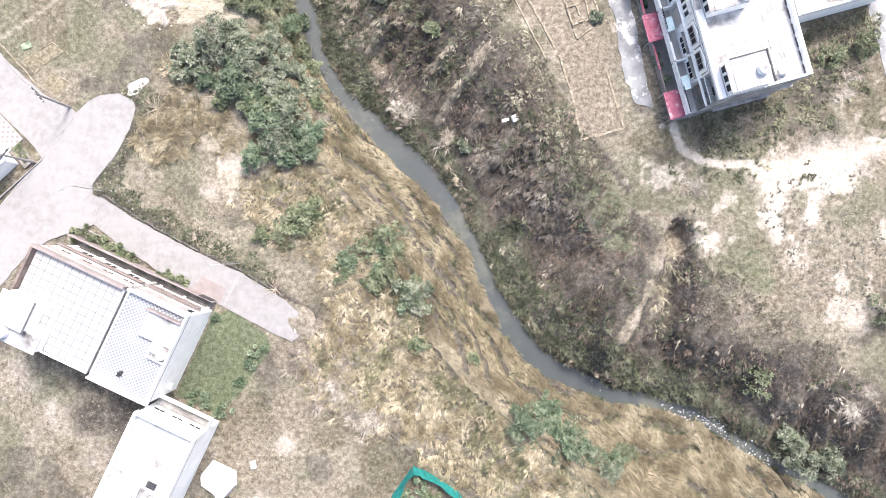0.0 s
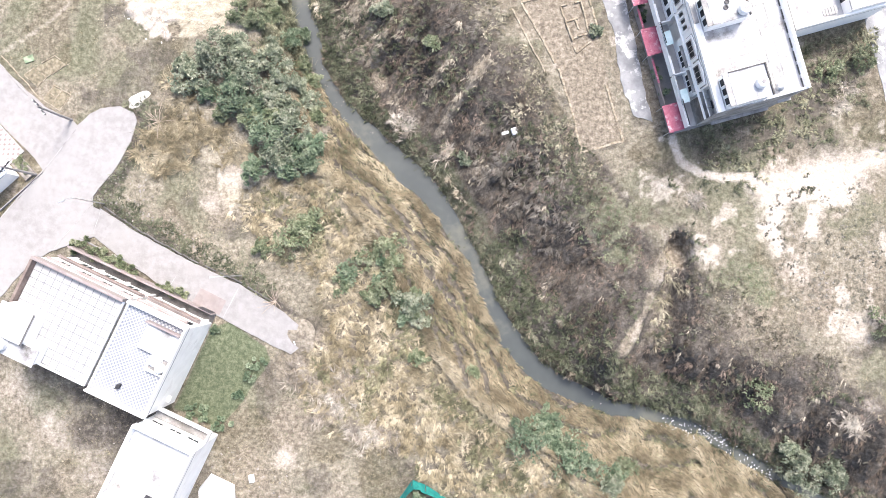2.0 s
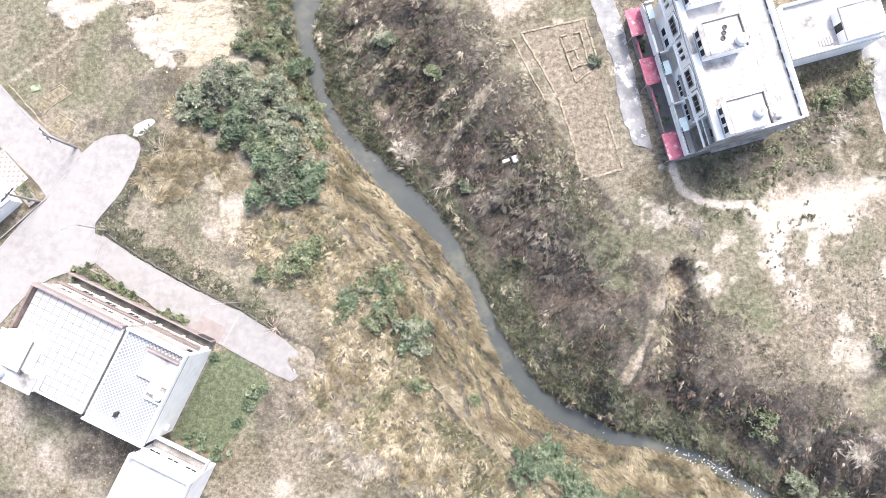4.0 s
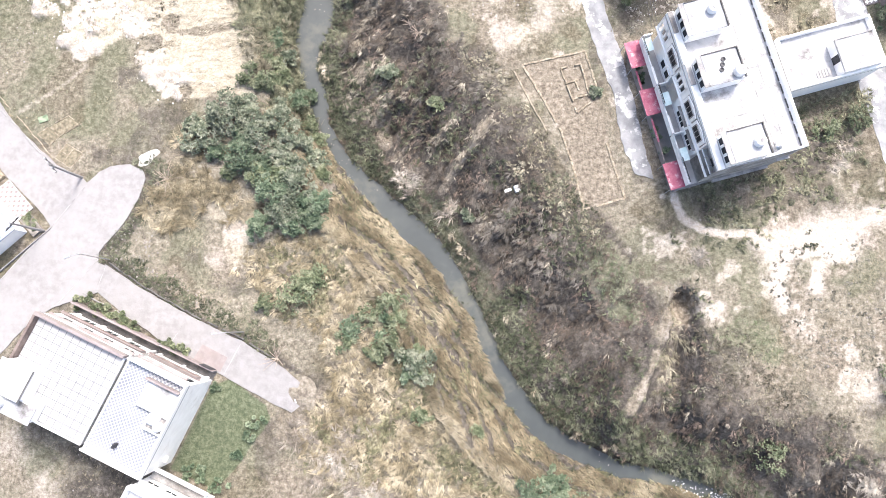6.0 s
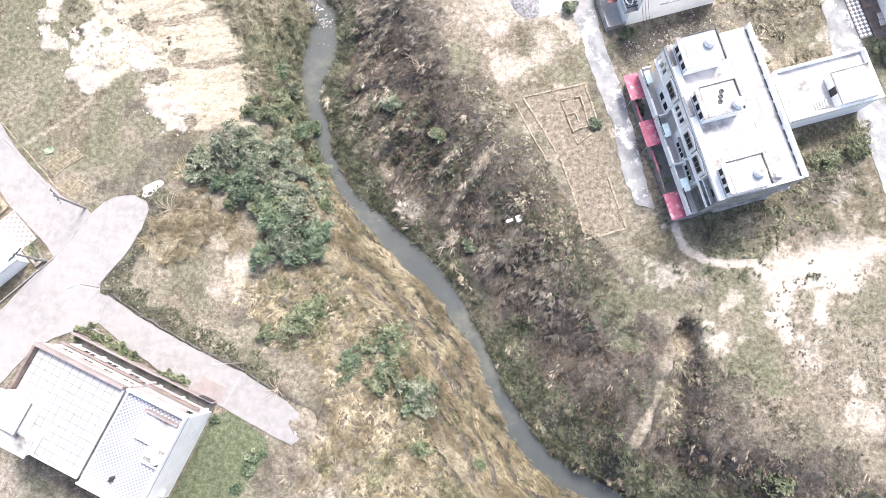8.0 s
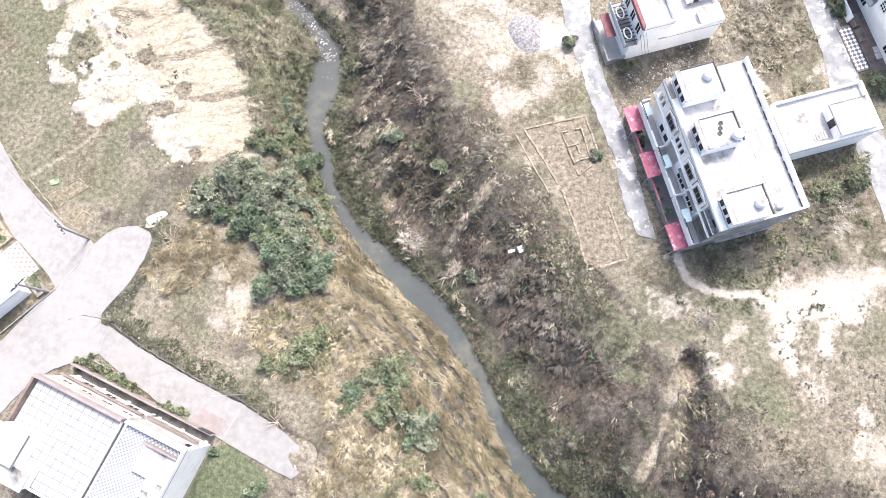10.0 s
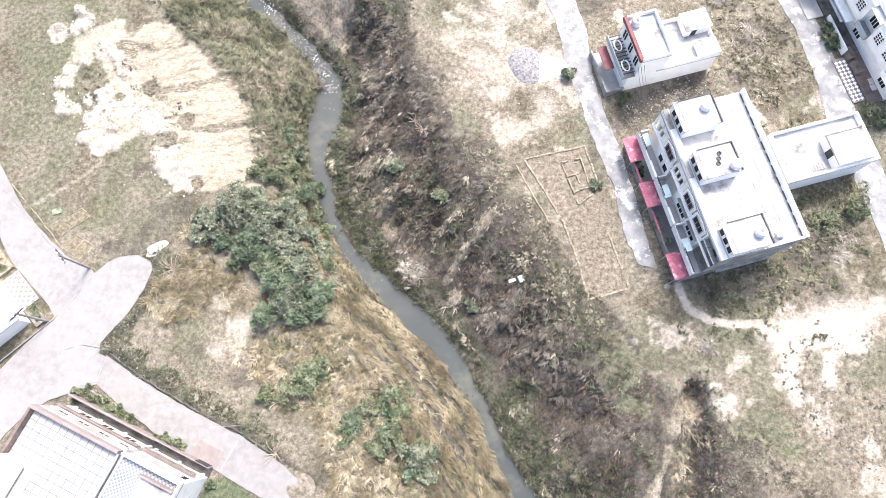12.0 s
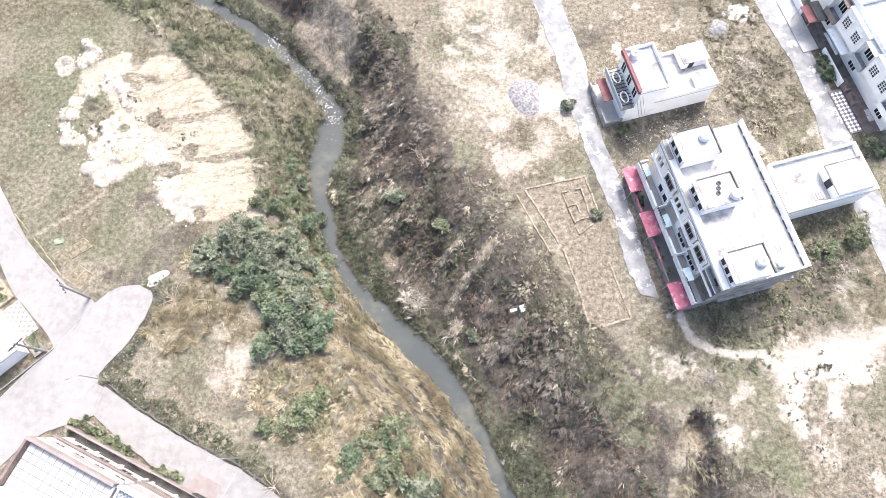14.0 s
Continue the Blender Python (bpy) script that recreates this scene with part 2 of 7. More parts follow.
SANDPILE = material("pale_dumped_sand", [(0.440, 0.409, 0.374), (0.546, 0.515, 0.484), (0.616, 0.590, 0.559)], 1.6, 10, 0.95, 0.7, 4, stain=(0.30, 0.265, 0.225), stain_scale=0.9, stain_at=(0.56, 0.7))


PALE_TEAL = material("pale_teal_sheet", [(0.52, 0.66, 0.65), (0.66, 0.76, 0.75)], 1.4, 6, 0.6, 0.05)
BLUEWHITE = material("bluish_white_paint", [(0.68, 0.71, 0.72), (0.78, 0.80, 0.80)], 1.0, 7, 0.7, 0.05, stain=(0.5, 0.52, 0.52), stain_scale=0.7)


# ---- small builders ----
def part(name, bm, mat, parent=None, label="", smooth=False):
    me = bpy.data.meshes.new(name)
    bm.to_mesh(me)
    bm.free()
    if smooth:
        me.shade_smooth()
    me.materials.append(mat)
    ob = new(name, me)
    if parent:
        ob.parent = parent
    if label:
        ob["label"] = label
    return ob


def thing(name, m, label, category, group=""):
    ob = new(name)
    ob.matrix_basis = m
    ob.empty_display_size = 0.2
    return tagged(ob, label, category, group)


def box(x0, x1, y0, y1, z0, z1, bevel=0.0, bm=None):
    bm = bm or bmesh.new()
    vs = [bm.verts.new(p) for p in ((x0, y0, z0), (x1, y0, z0), (x1, y1, z0), (x0, y1, z0), (x0, y0, z1), (x1, y0, z1), (x1, y1, z1), (x0, y1, z1))]
    for f in ((3, 2, 1, 0), (4, 5, 6, 7), (0, 1, 5, 4), (1, 2, 6, 5), (2, 3, 7, 6), (3, 0, 4, 7)):
        bm.faces.new([vs[i] for i in f])
    if bevel:
        bmesh.ops.bevel(bm, geom=list(bm.edges), offset=bevel, segments=1, affect="EDGES")
    return bm


def plate(points, z0, z1, bevel=0.0):
    """A slab of any outline, points counter-clockwise or not."""
    bm = bmesh.new()
    f = bm.faces.new([bm.verts.new((x, y, z1)) for x, y in points])
    if f.normal.z < 0 or f.calc_area() and (f.normal_update() or f.normal.z < 0):
        f.normal_flip()
    e = bmesh.ops.extrude_face_region(bm, geom=[f])
    bmesh.ops.translate(bm, vec=(0, 0, z0 - z1), verts=[v for v in e["geom"] if isinstance(v, bmesh.types.BMVert)])
    bmesh.ops.recalc_face_normals(bm, faces=bm.faces)
    return bm


def tube(points, r0, r1=None, sides=7, bm=None):
    bm = bm or bmesh.new()
    r1 = r0 if r1 is None else r1
    pts = [Vector(p) for p in points]
    rings = []
    for i, p in enumerate(pts):
        d = (pts[min(i + 1, len(pts) - 1)] - pts[max(i - 1, 0)]).normalized()
        a = d.orthogonal().normalized()
        c = d.cross(a)
        r = r0 + (r1 - r0) * i / (len(pts) - 1)
        rings.append([bm.verts.new(p + r * (math.cos(2 * math.pi * k / sides) * a + math.sin(2 * math.pi * k / sides) * c)) for k in range(sides)])
    for a, c in zip(rings, rings[1:]):
        for k in range(sides):
            bm.faces.new((a[k], a[(k + 1) % sides], c[(k + 1) % sides], c[k]))
    bm.faces.new(rings[0][::-1])
    bm.faces.new(rings[-1])
    return bm


def lathe(profile, x=0, y=0, sides=16, bm=None):
    bm = bm or bmesh.new()
    rings = [[bm.verts.new((x + r * math.cos(2 * math.pi * k / sides), y + r * math.sin(2 * math.pi * k / sides), z)) for k in range(sides)] for r, z in profile]
    for a, c in zip(rings, rings[1:]):
        for k in range(sides):
            bm.faces.new((a[k], a[(k + 1) % sides], c[(k + 1) % sides], c[k]))
    bm.faces.new(rings[0][::-1])
    bm.faces.new(rings[-1])
    return bm


# ---- the lie of the land ----
def vnoise(x, y, seed=0):
    """Smooth value noise, 0 to 1."""
    xi, yi = np.floor(x), np.floor(y)
    fx, fy = x - xi, y - yi
    fx, fy = fx * fx * (3 - 2 * fx), fy * fy * (3 - 2 * fy)

    def h(a, b):
        s = np.sin(a * 127.1 + b * 311.7 + seed * 74.7) * 43758.5453
        return s - np.floor(s)
    return (h(xi, yi) * (1 - fx) + h(xi + 1, yi) * fx) * (1 - fy) + (h(xi, yi + 1) * (1 - fx) + h(xi + 1, yi + 1) * fx) * fy


def fbm(x, y, scale, octaves=4, seed=0):
    total, amp, norm = 0.0, 1.0, 0.0
    for k in range(octaves):
        total = total + amp * vnoise(x * scale * 2 ** k + 17.3 * k, y * scale * 2 ** k - 9.1 * k, seed + k)
        norm += amp
        amp *= 0.55
    return total / norm


def to_line(x, y, line):
    """Distance to a line of points, the side of it (left of its run is positive) and how far along."""
    best = np.full(x.shape, 1e9)
    side, along, run = np.zeros(x.shape), np.zeros(x.shape), 0.0
    for (ax, ay), (bx, by) in zip(line, line[1:]):
        dx, dy = bx - ax, by - ay
        length = math.hypot(dx, dy)
        s = np.clip(((x - ax) * dx + (y - ay) * dy) / length ** 2, 0, 1)
        px, py = x - ax - s * dx, y - ay - s * dy
        d = np.hypot(px, py)
        near = d < best - 1e-9
        best = np.where(near, d, best)
        side = np.where(near, np.sign(dx * (y - ay) - dy * (x - ax)), side)
        along = np.where(near, run + s * length, along)
        run += length
    return best, side, along


def step(v, a, b):
    u = np.clip((v - a) / (b - a), 0, 1)
    return u * u * (3 - 2 * u)


def within(x, y, poly):
    hit = np.zeros(x.shape, bool)
    for (ax, ay), (bx, by) in zip(poly, list(poly[1:]) + [poly[0]]):
        if ay != by:
            hit ^= ((ay > y) != (by > y)) & (x < (bx - ax) * (y - ay) / (by - ay) + ax)
    return hit


def inside(x, y, poly):
    """Distance into a polygon: positive inside, negative outside."""
    d, _, _ = to_line(x, y, list(poly) + [poly[0]])
    return np.where(within(x, y, poly), d, -d)


STREAM = [(-400, 240), (-80, 95), (-45, 71), (-32.5, 62.8), (-25.9, 57.6), (-20.8, 52.1), (-17.3, 46.9), (-17.6, 42.7), (-18.8, 38.2),
          (-18.8, 33.8), (-17.4, 30.1), (-16.5, 26.3), (-14.4, 22.3), (-10.7, 18.2), (-6.2, 13.7), (-2.1, 10.0), (1.2, 5.6), (4.0, 0.7),
          (6.2, -4.4), (8.9, -9.6), (11.9, -13.3), (16.0, -15.9), (21.9, -18.5), (27.8, -19.4), (32.9, -21.0), (38.8, -24.7),
          (44.7, -28.0), (49.1, -30.6), (75, -44), (400, -220)]
WIDTHS = [(0, 1.2), (424, 1.1), (429, 1.3), (433, 2.1), (439, 2.2), (443, 1.4), (448, 1.2), (452, 1.0), (458, 1.0), (465, 1.4), (472, 1.7),
          (480, 1.2), (490, 1.0), (497, 1.4), (503, 1.4), (510, 1.1), (517, 0.85), (525, 0.75), (900, 0.8)]
RIGHT = [(-400, 260), (-70, 110), (-28, 76), (-14, 62), (-7.9, 54.9), (-4.2, 44.1), (0, 35.7), (5.5, 27.5), (10.4, 20.8), (13, 15.2), (17.3, 10.2),
         (22.8, 6.1), (26.2, 2.2), (25.4, -1.5), (24.0, -4.8), (21.8, -8.6), (20.9, -10.6), (21.9, -10.4), (23.6, -8.0), (25.6, -4.4), (26.8, -1.2), (27.3, 2.2), (28.6, 3.9), (30.1, 2.4), (30.2, -1.0), (31.4, -5.4), (33.2, -9.2), (36.9, -10.4), (43, -12.8), (53, -18.2), (80, -32), (400, -200)]
LEFT = [(-400, 220), (-85, 84), (-60, 68), (-44.6, 59), (-36.3, 51.4), (-28.3, 43.3), (-24.7, 32.5), (-21.5, 26), (-18.5, 20), (-15.2, 12.9), (-12.5, 8.1),
        (-7, 3.4), (-3, -3.4), (-0.3, -10.1), (4.5, -15.5), (9.9, -19.6), (14.6, -23.6), (21.3, -29.2), (45, -44), (400, -240)]
GULLY = [(28.6, 2.8), (27.9, 0.2), (27.2, -3.4), (26.0, -7.0), (24.6, -10.4), (23.4, -13.2), (23.4, -16.4)]
WATER_Z = -7.0


def rills(x, y):
    """Ridges left between the rain-washed rills of the right bank, 0 to about 1.4."""
    u, v = -0.81 * x + 0.59 * y, 0.59 * x + 0.81 * y
    u = u + 2.4 * (fbm(x, y, 0.14, 3, 12) - 0.5)
    return np.abs(2 * vnoise(u * 0.5, v * 0.1, 13) - 1) + 0.4 * np.abs(2 * vnoise(u * 1.25, v * 0.2, 15) - 1)


def land(x, y):
    """Height of the ground, and where one is between stream and plateau (0 to 1) on the left and right bank."""
    ds, ss, along = to_line(x, y, STREAM)
    half = np.interp(along, [a for a, _ in WIDTHS], [w for _, w in WIDTHS]) - 0.34 + 0.9 * (fbm(x, y, 0.45, 3, 5) - 0.5)
    dr, _, _ = to_line(x, y, RIGHT)
    dl, _, _ = to_line(x, y, LEFT)
    sr = np.where(within(x, y, RIGHT + [(3000, -1700), (3000, 3000), (-400, 3000)]), 1.0, -1.0)
    sl = np.where(within(x, y, LEFT + [(3000, -1700), (3000, -3000), (-3000, -3000), (-3000, 1500)]), -1.0, 1.0)
    right_bank, left_bank = ss > 0, ss <= 0
    up = np.maximum(ds - half, 0)
    ur = np.where(sr > 0, 1.0, up / (up + dr + 1e-6))
    ul = np.where(sl < 0, 1.0, up / (up + dl + 1e-6))
    rough = fbm(x, y, 0.22, 5, 11) - 0.5
    zr = -6.7 + 6.7 * (0.25 * step(ur, 0, 0.25) + 0.75 * step(ur, 0.22, 1.0)) + 2.2 * rough * np.sin(np.pi * np.clip(ur, 0, 1))
    zl = -6.7 + 6.7 * (0.45 * ul + 0.55 * step(ul, 0.1, 1.0)) + 1.0 * rough * np.sin(np.pi * np.clip(ul, 0, 1))
    zl = zl + 1.6 * (fbm(ds * 0.8, along * 0.1, 0.8, 2, 55) - 0.5) * np.sin(np.pi * np.clip(ul, 0, 1)) ** 0.5
    zr = zr + 2.6 * (fbm(along * 0.6 + ds * 0.25, ds * 0.18, 0.8, 3, 56) - 0.5) * np.sin(np.pi * np.clip(ur, 0, 1))
    zr = zr + 0.9 * (fbm(along * 1.5 + ds * 0.7, ds * 0.25, 0.9, 3, 57) - 0.5) * np.sin(np.pi * np.clip(ur, 0, 1))
    zr = zr + (1.5 * rills(x, y) - 0.95) * np.sin(np.pi * np.clip(ur, 0, 1)) * step(ds, 3.0, 7.0)
    z = np.where(right_bank, zr, zl)
    bed = WATER_Z - 0.5
    z = np.where(ds < half, bed, np.where(ds < half + 0.5, bed + (z - bed) * step(ds, half, half + 0.5), z))
    dg, side, ag = to_line(x, y, GULLY)
    depth = np.interp(ag, [0, 1.2, 3.2, 8, 14, 20], [2.7, 2.4, 1.2, 1.8, 1.5, 0.3])
    wide = np.interp(ag, [0, 1.5, 3.0, 8, 14, 20], [1.15, 1.05, 0.7, 1.1, 1.3, 1.0]) + 1.1 * (fbm(x, y, 0.5, 4, 3) - 0.5)
    fall = np.where(side < 0, np.interp(ag, [0, 3, 8, 20], [0.45, 0.5, 0.6, 1.6]), np.interp(ag, [0, 2, 4, 9, 20], [0.5, 1.4, 3.2, 3.8, 3.0]))
    z = z - depth * (1 - step(dg, wide, wide + fall))
    z = z + 0.10 * (fbm(x, y, 0.35, 4, 21) - 0.5)
    z = z + chalk(x, y) * (1.25 * np.abs(fbm(x, y, 0.55, 4, 22) - 0.5) * 2 - 0.05)
    return z, np.where(left_bank, ul, 1.0), np.where(right_bank, ur, 1.0), ds - half, left_bank, np.where(right_bank, dr * sr, dl * -sl)


CHALK = [(-50.8, 52.1, 1.5), (-51.6, 54.4, 1.0), (-54.2, 50.8, 1.2), (-47.1, 48.1, 1.8), (-44.4, 46.7, 1.3), (-43.9, 44.8, 1.0), (-52.1, 42.9, 1.4), (-52.0, 41.2, 1.2), (-51.2, 39.1, 1.3),
         (-50.0, 39.5, 1.0), (-48.5, 40.6, 0.8), (-46.4, 41.2, 1.0), (-47.4, 37.4, 1.2), (-45.7, 38.7, 1.6), (-43.6, 39.9, 1.6), (-41.1, 38.7, 1.7), (-39.2, 37.8, 1.8), (-44.6, 36.6, 1.7), (-47.4, 35.4, 1.2),
         (-45.8, 34.6, 1.7), (-44.3, 34.6, 1.1), (-37.8, 33.0, 1.2), (-36.0, 33.4, 1.1), (-36.4, 31.0, 1.4), (-34.1, 30.2, 1.5), (-34.7, 28.7, 1.1), (-33.2, 28.3, 1.0), (-51.2, 44.9, 1.0), (-49.4, 46.4, 1.0)]
PALE_SPILL = [(-52.3, 49.4), (-49.9, 52.0), (-46.5, 53.3), (-43.0, 52.6), (-39.1, 52.1), (-36.6, 49.3), (-33.0, 28.4), (-36.1, 29.0), (-38.6, 31.5), (-36.8, 34.9), (-39.4, 36.4), (-43.2, 34.1), (-45.4, 32.4), (-48.3, 35.1), (-47.4, 37.2), (-46.2, 39.9), (-46.2, 43.4), (-48.1, 46.4), (-51.8, 45.8)]
BROWN_LUMPS = [(-49.1, 43.3, 1.5), (-50.7, 41.6, 0.8), (-43.5, 47.6, 1.0), (-40.1, 42.4, 1.1), (-38.5, 41.4, 0.9), (-36.9, 35.1, 1.2), (-34.9, 37.8, 1.3), (-44.1, 40.8, 0.8), (-43.7, 52.1, 1.3), (-41.6, 53.9, 1.2),
               (-37.5, 52.9, 1.0), (-32.5, 28.7, 0.8), (-44.9, 48.9, 0.9), (-40.0, 34.6, 1.1)]


def chalk(x, y):
    """Pale crumbly dumped earth along the edge of the field."""
    near = (x < -30) & (x > -60) & (y > 24) & (y < 60)
    out = np.zeros(x.shape)
    if near.any():
        u, v = x[near], y[near]
        soft = blobs(u, v, [(a, b, 1.45 * r) for a, b, r in CHALK], 0.3, 35) - 0.8 * blobs(u, v, BROWN_LUMPS, 0.3, 37)
        out[near] = step(0.9 * soft + 1.1 * (fbm(u, v, 0.6, 5, 36) - 0.5), 0.3, 0.62)
    return out


def blobs(x, y, items, warp=0.6, seed=31):
    """Soft patches: centre, radius."""
    wob = (fbm(x, y, 0.28, 4, seed) - 0.5) * 2 * warp
    best = np.zeros(x.shape)
    for cx, cy, r in items:
        best = np.maximum(best, np.clip(1.25 - np.hypot(x - cx, y - cy) / r + wob, 0, 1))
    return best


# ---- ground: one sheet to the horizon, fine where the camera looks ----
def spaced(lo, hi, fine, reach):
    core = list(np.arange(lo, hi + fine, fine))
    out, s = [], fine
    while sum(out) < reach:
        s *= 1.35
        out.append(s)
    grow = np.cumsum(out)
    return np.array([core[0] - g for g in grow[::-1]] + core + [core[-1] + g for g in grow])


SAND_RIGHT = [(35.4, 11.0), (44, 13.2), (53.5, 14.0), (51.5, 10.6), (50, 6.5), (46, 6.0), (44.2, -1.0), (41.6, -3.6), (39.6, 1.5), (38.2, 8.0)]
SAND_LEFT = [(-45.0, 51.2), (-40.9, 52.8), (-37.3, 51.5), (-35.2, 49.0), (-32.3, 45.6), (-28.6, 42.7), (-26.0, 37.6), (-24.8, 33.1), (-24.3, 28.4), (-32.6, 27.6), (-34.9, 32.7), (-38.9, 38.6), (-45.2, 46.6)]
CLIFF = [(-24.6, 60.8), (-21.0, 63.6), (-14.6, 63.6), (-12.2, 58.0), (-13.6, 53.6), (-15.9, 49.6), (-16.4, 46.2), (-17.9, 48.9), (-20.6, 54.2), (-22.9, 57.6)]  # bare clay slip
LAWN = [(-27.6, -7.4), (-25.3, -6.6), (-21.2, -9.7), (-20.6, -11.2), (-23.9, -16.2), (-26.6, -19.2), (-32, -16.9)]


PATH = [(27.6, 15.4), (28.6, 12.6), (31, 11.2), (33.4, 10.7), (37, 10.8)]  # trodden to the bare sand
UP_BANK = [(-18.4, 51.5), (-15.4, 46.5), (-15.2, 42), (-16.2, 36.5), (-14.8, 31), (-12.4, 25.6), (-9.6, 21.4)]
LOW_BANK = [(8.9, 2.5), (8.8, -1.6), (12.3, -7.3), (18, -11.8), (22.5, -14.4), (27, -15.8), (31, -17.0)]
NORTH_EDGE = [(-40.9, 6.8), (-36.8, 4.1), (-30.7, 0.7), (-24.2, -2.3), (-20.5, -4.6), (-17.9, -6.6), (-16.9, -7.4)]
SOUTH_EDGE = [(-41.9, 3.7), (-38.9, 1.4), (-32.8, -2.8), (-26.2, -6.2), (-20.6, -9.1), (-18.2, -10.3), (-17.2, -9.5)]


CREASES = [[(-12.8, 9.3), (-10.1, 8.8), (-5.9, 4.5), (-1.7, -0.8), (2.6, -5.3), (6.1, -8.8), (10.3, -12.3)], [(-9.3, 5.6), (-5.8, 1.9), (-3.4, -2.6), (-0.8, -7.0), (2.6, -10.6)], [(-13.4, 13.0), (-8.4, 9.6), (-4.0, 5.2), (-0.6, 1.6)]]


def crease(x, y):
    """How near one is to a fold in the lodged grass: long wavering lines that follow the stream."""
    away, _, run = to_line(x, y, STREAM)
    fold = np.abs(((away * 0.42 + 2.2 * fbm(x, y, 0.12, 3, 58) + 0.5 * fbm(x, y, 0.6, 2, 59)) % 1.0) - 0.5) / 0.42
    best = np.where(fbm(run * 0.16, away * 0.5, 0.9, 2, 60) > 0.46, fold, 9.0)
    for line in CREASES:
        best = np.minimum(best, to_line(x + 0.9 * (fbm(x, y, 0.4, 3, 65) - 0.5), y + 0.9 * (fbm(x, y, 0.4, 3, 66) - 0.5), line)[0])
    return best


def build_ground():
    xs, ys = spaced(-66, 66, 0.33, 1800), spaced(-33, 68, 0.33, 1800)
    X, Y = np.meshgrid(xs, ys)
    x, y = X.ravel(), Y.ravel()
    z, ul, ur, shore, left, beyond = land(x, y)
    nx, ny = len(xs), len(ys)
    i = np.arange(nx * ny).reshape(ny, nx)
    quads = np.stack([i[:-1, :-1], i[:-1, 1:], i[1:, 1:], i[1:, :-1]], -1).reshape(-1, 4)
    me = bpy.data.meshes.new("ground")
    me.from_pydata(np.stack([x, y, z], -1).tolist(), [], quads.tolist())
    me.shade_smooth()
    on_right = (~left).astype(float)
    ragged = 7 * (fbm(x, y, 0.16, 4, 33) - 0.5)
    scrub_and_shade = on_right * (1 - step(beyond + ragged, -1.0, 3.0)) * step(shore, 1.5, 4.5)
    scrub_and_shade = np.maximum(scrub_and_shade, 0.8 * blobs(x, y, [(29, -6, 7), (38, -13, 9), (48, -19, 9), (33, -9, 6), (57, -22, 9)]))
    scrub_and_shade = np.maximum(scrub_and_shade, 0.4 * blobs(x, y, [(29.5, 12, 6), (37, 16, 5), (46, 17, 5), (24, 10, 5)]))
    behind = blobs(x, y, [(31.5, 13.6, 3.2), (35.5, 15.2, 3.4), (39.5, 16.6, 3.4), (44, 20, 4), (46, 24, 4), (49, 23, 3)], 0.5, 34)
    # The lane houses' shadow, painted as a darker tone on the ground behind them.
    scrub_and_shade = np.maximum(scrub_and_shade, 0.85 * blobs(x, y, [(-41, -13.5, 5), (-46.5, -11, 5), (-36.5, -17.5, 4)], 0.3))
    scrub_and_shade = np.maximum(scrub_and_shade, 0.75 * blobs(x, y, [(27, 39.8, 4), (31, 41.2, 4), (23.5, 38.5, 3), (23, 55.6, 4)]))
    thatch = 1.2 * left * (1 - step(ul, 0.9, 1.0)) * (1 - step(y, 24, 30))
    thatch = np.maximum(thatch, 0.7 * blobs(x, y, [(-13, -8, 9), (-7, -14, 9), (4, -22, 8), (-16, 4, 7), (-9, -1, 8), (-3, -8, 7), (9, 25, 3), (4, 35, 3)]))
    green = np.maximum(0.66 * blobs(x, y, [(20, 6, 5), (24, 3, 4), (33, -3, 3), (-49, 36, 6), (-58, 44, 10), (-38, 29, 4), (-46, 60, 9), (47, 22, 6), (40, 40, 5), (48, 48, 5), (26, 39, 3), (-47, 24, 4), (12, 12, 4), (6, 27, 4), (1, 38, 4), (36, 14, 5), (-33, 25, 4), (-40, 9, 3), (-35, 13, 4)]),
                       0.8 * (shore < 2.2 + 2.5 * fbm(x, y, 0.2, 2, 8)) * step(shore, 0.1, 0.5))
    green = np.maximum(green, 0.75 * on_right * blobs(x, y, [(12, -5, 5), (16, -11, 4), (-4, 22, 3), (-13, 33, 3)]))
    green = np.maximum(green, left * step(y, 22, 30) * (1 - step(beyond, -2.0, 0.8)) * 0.85)
    green = np.maximum(green, 0.8 * left * blobs(x, y, [(24, -24, 5), (30, -23.5, 5), (17, -18.5, 3), (34, -26, 5), (-9, 10, 4), (-13, 16, 4), (-4, 4, 3), (2, -6, 3)]))
    clay = np.maximum(0.75 * blobs(x, y, [(-33, 5, 4), (-27, 7, 4), (-24, 13, 3), (-18, -18, 6), (-22, -26, 6), (17, 25, 4), (19, 19, 3), (24, 55, 5), (-30, 2, 3), (38, -6, 5), (46, -4, 5)]),
                      0.6 * on_right * blobs(x, y, [(-16, 55, 3)], 0.3))
    clay = np.maximum(clay, np.clip(0.6 + inside(x, y, CLIFF) / 1.5, 0, 1))
    wob = 5.0 * (fbm(x, y, 0.22, 6, 41) - 0.5)
    sand = np.clip(0.5 + 0.5 * (inside(x, y, SAND_RIGHT) + wob) / 1.6, 0, 0.95)
    sand = np.maximum(sand, 0.82 * chalk(x, y))
    lumps = blobs(x, y, BROWN_LUMPS, 0.5, 38)
    spill = np.clip(0.45 + 0.5 * (inside(x, y, PALE_SPILL) + 0.3 * wob) / 0.9, 0, 0.8)
    sand = np.maximum(sand, 0.4 * spill * (1 - 0.9 * step(lumps, 0.15, 0.5)))
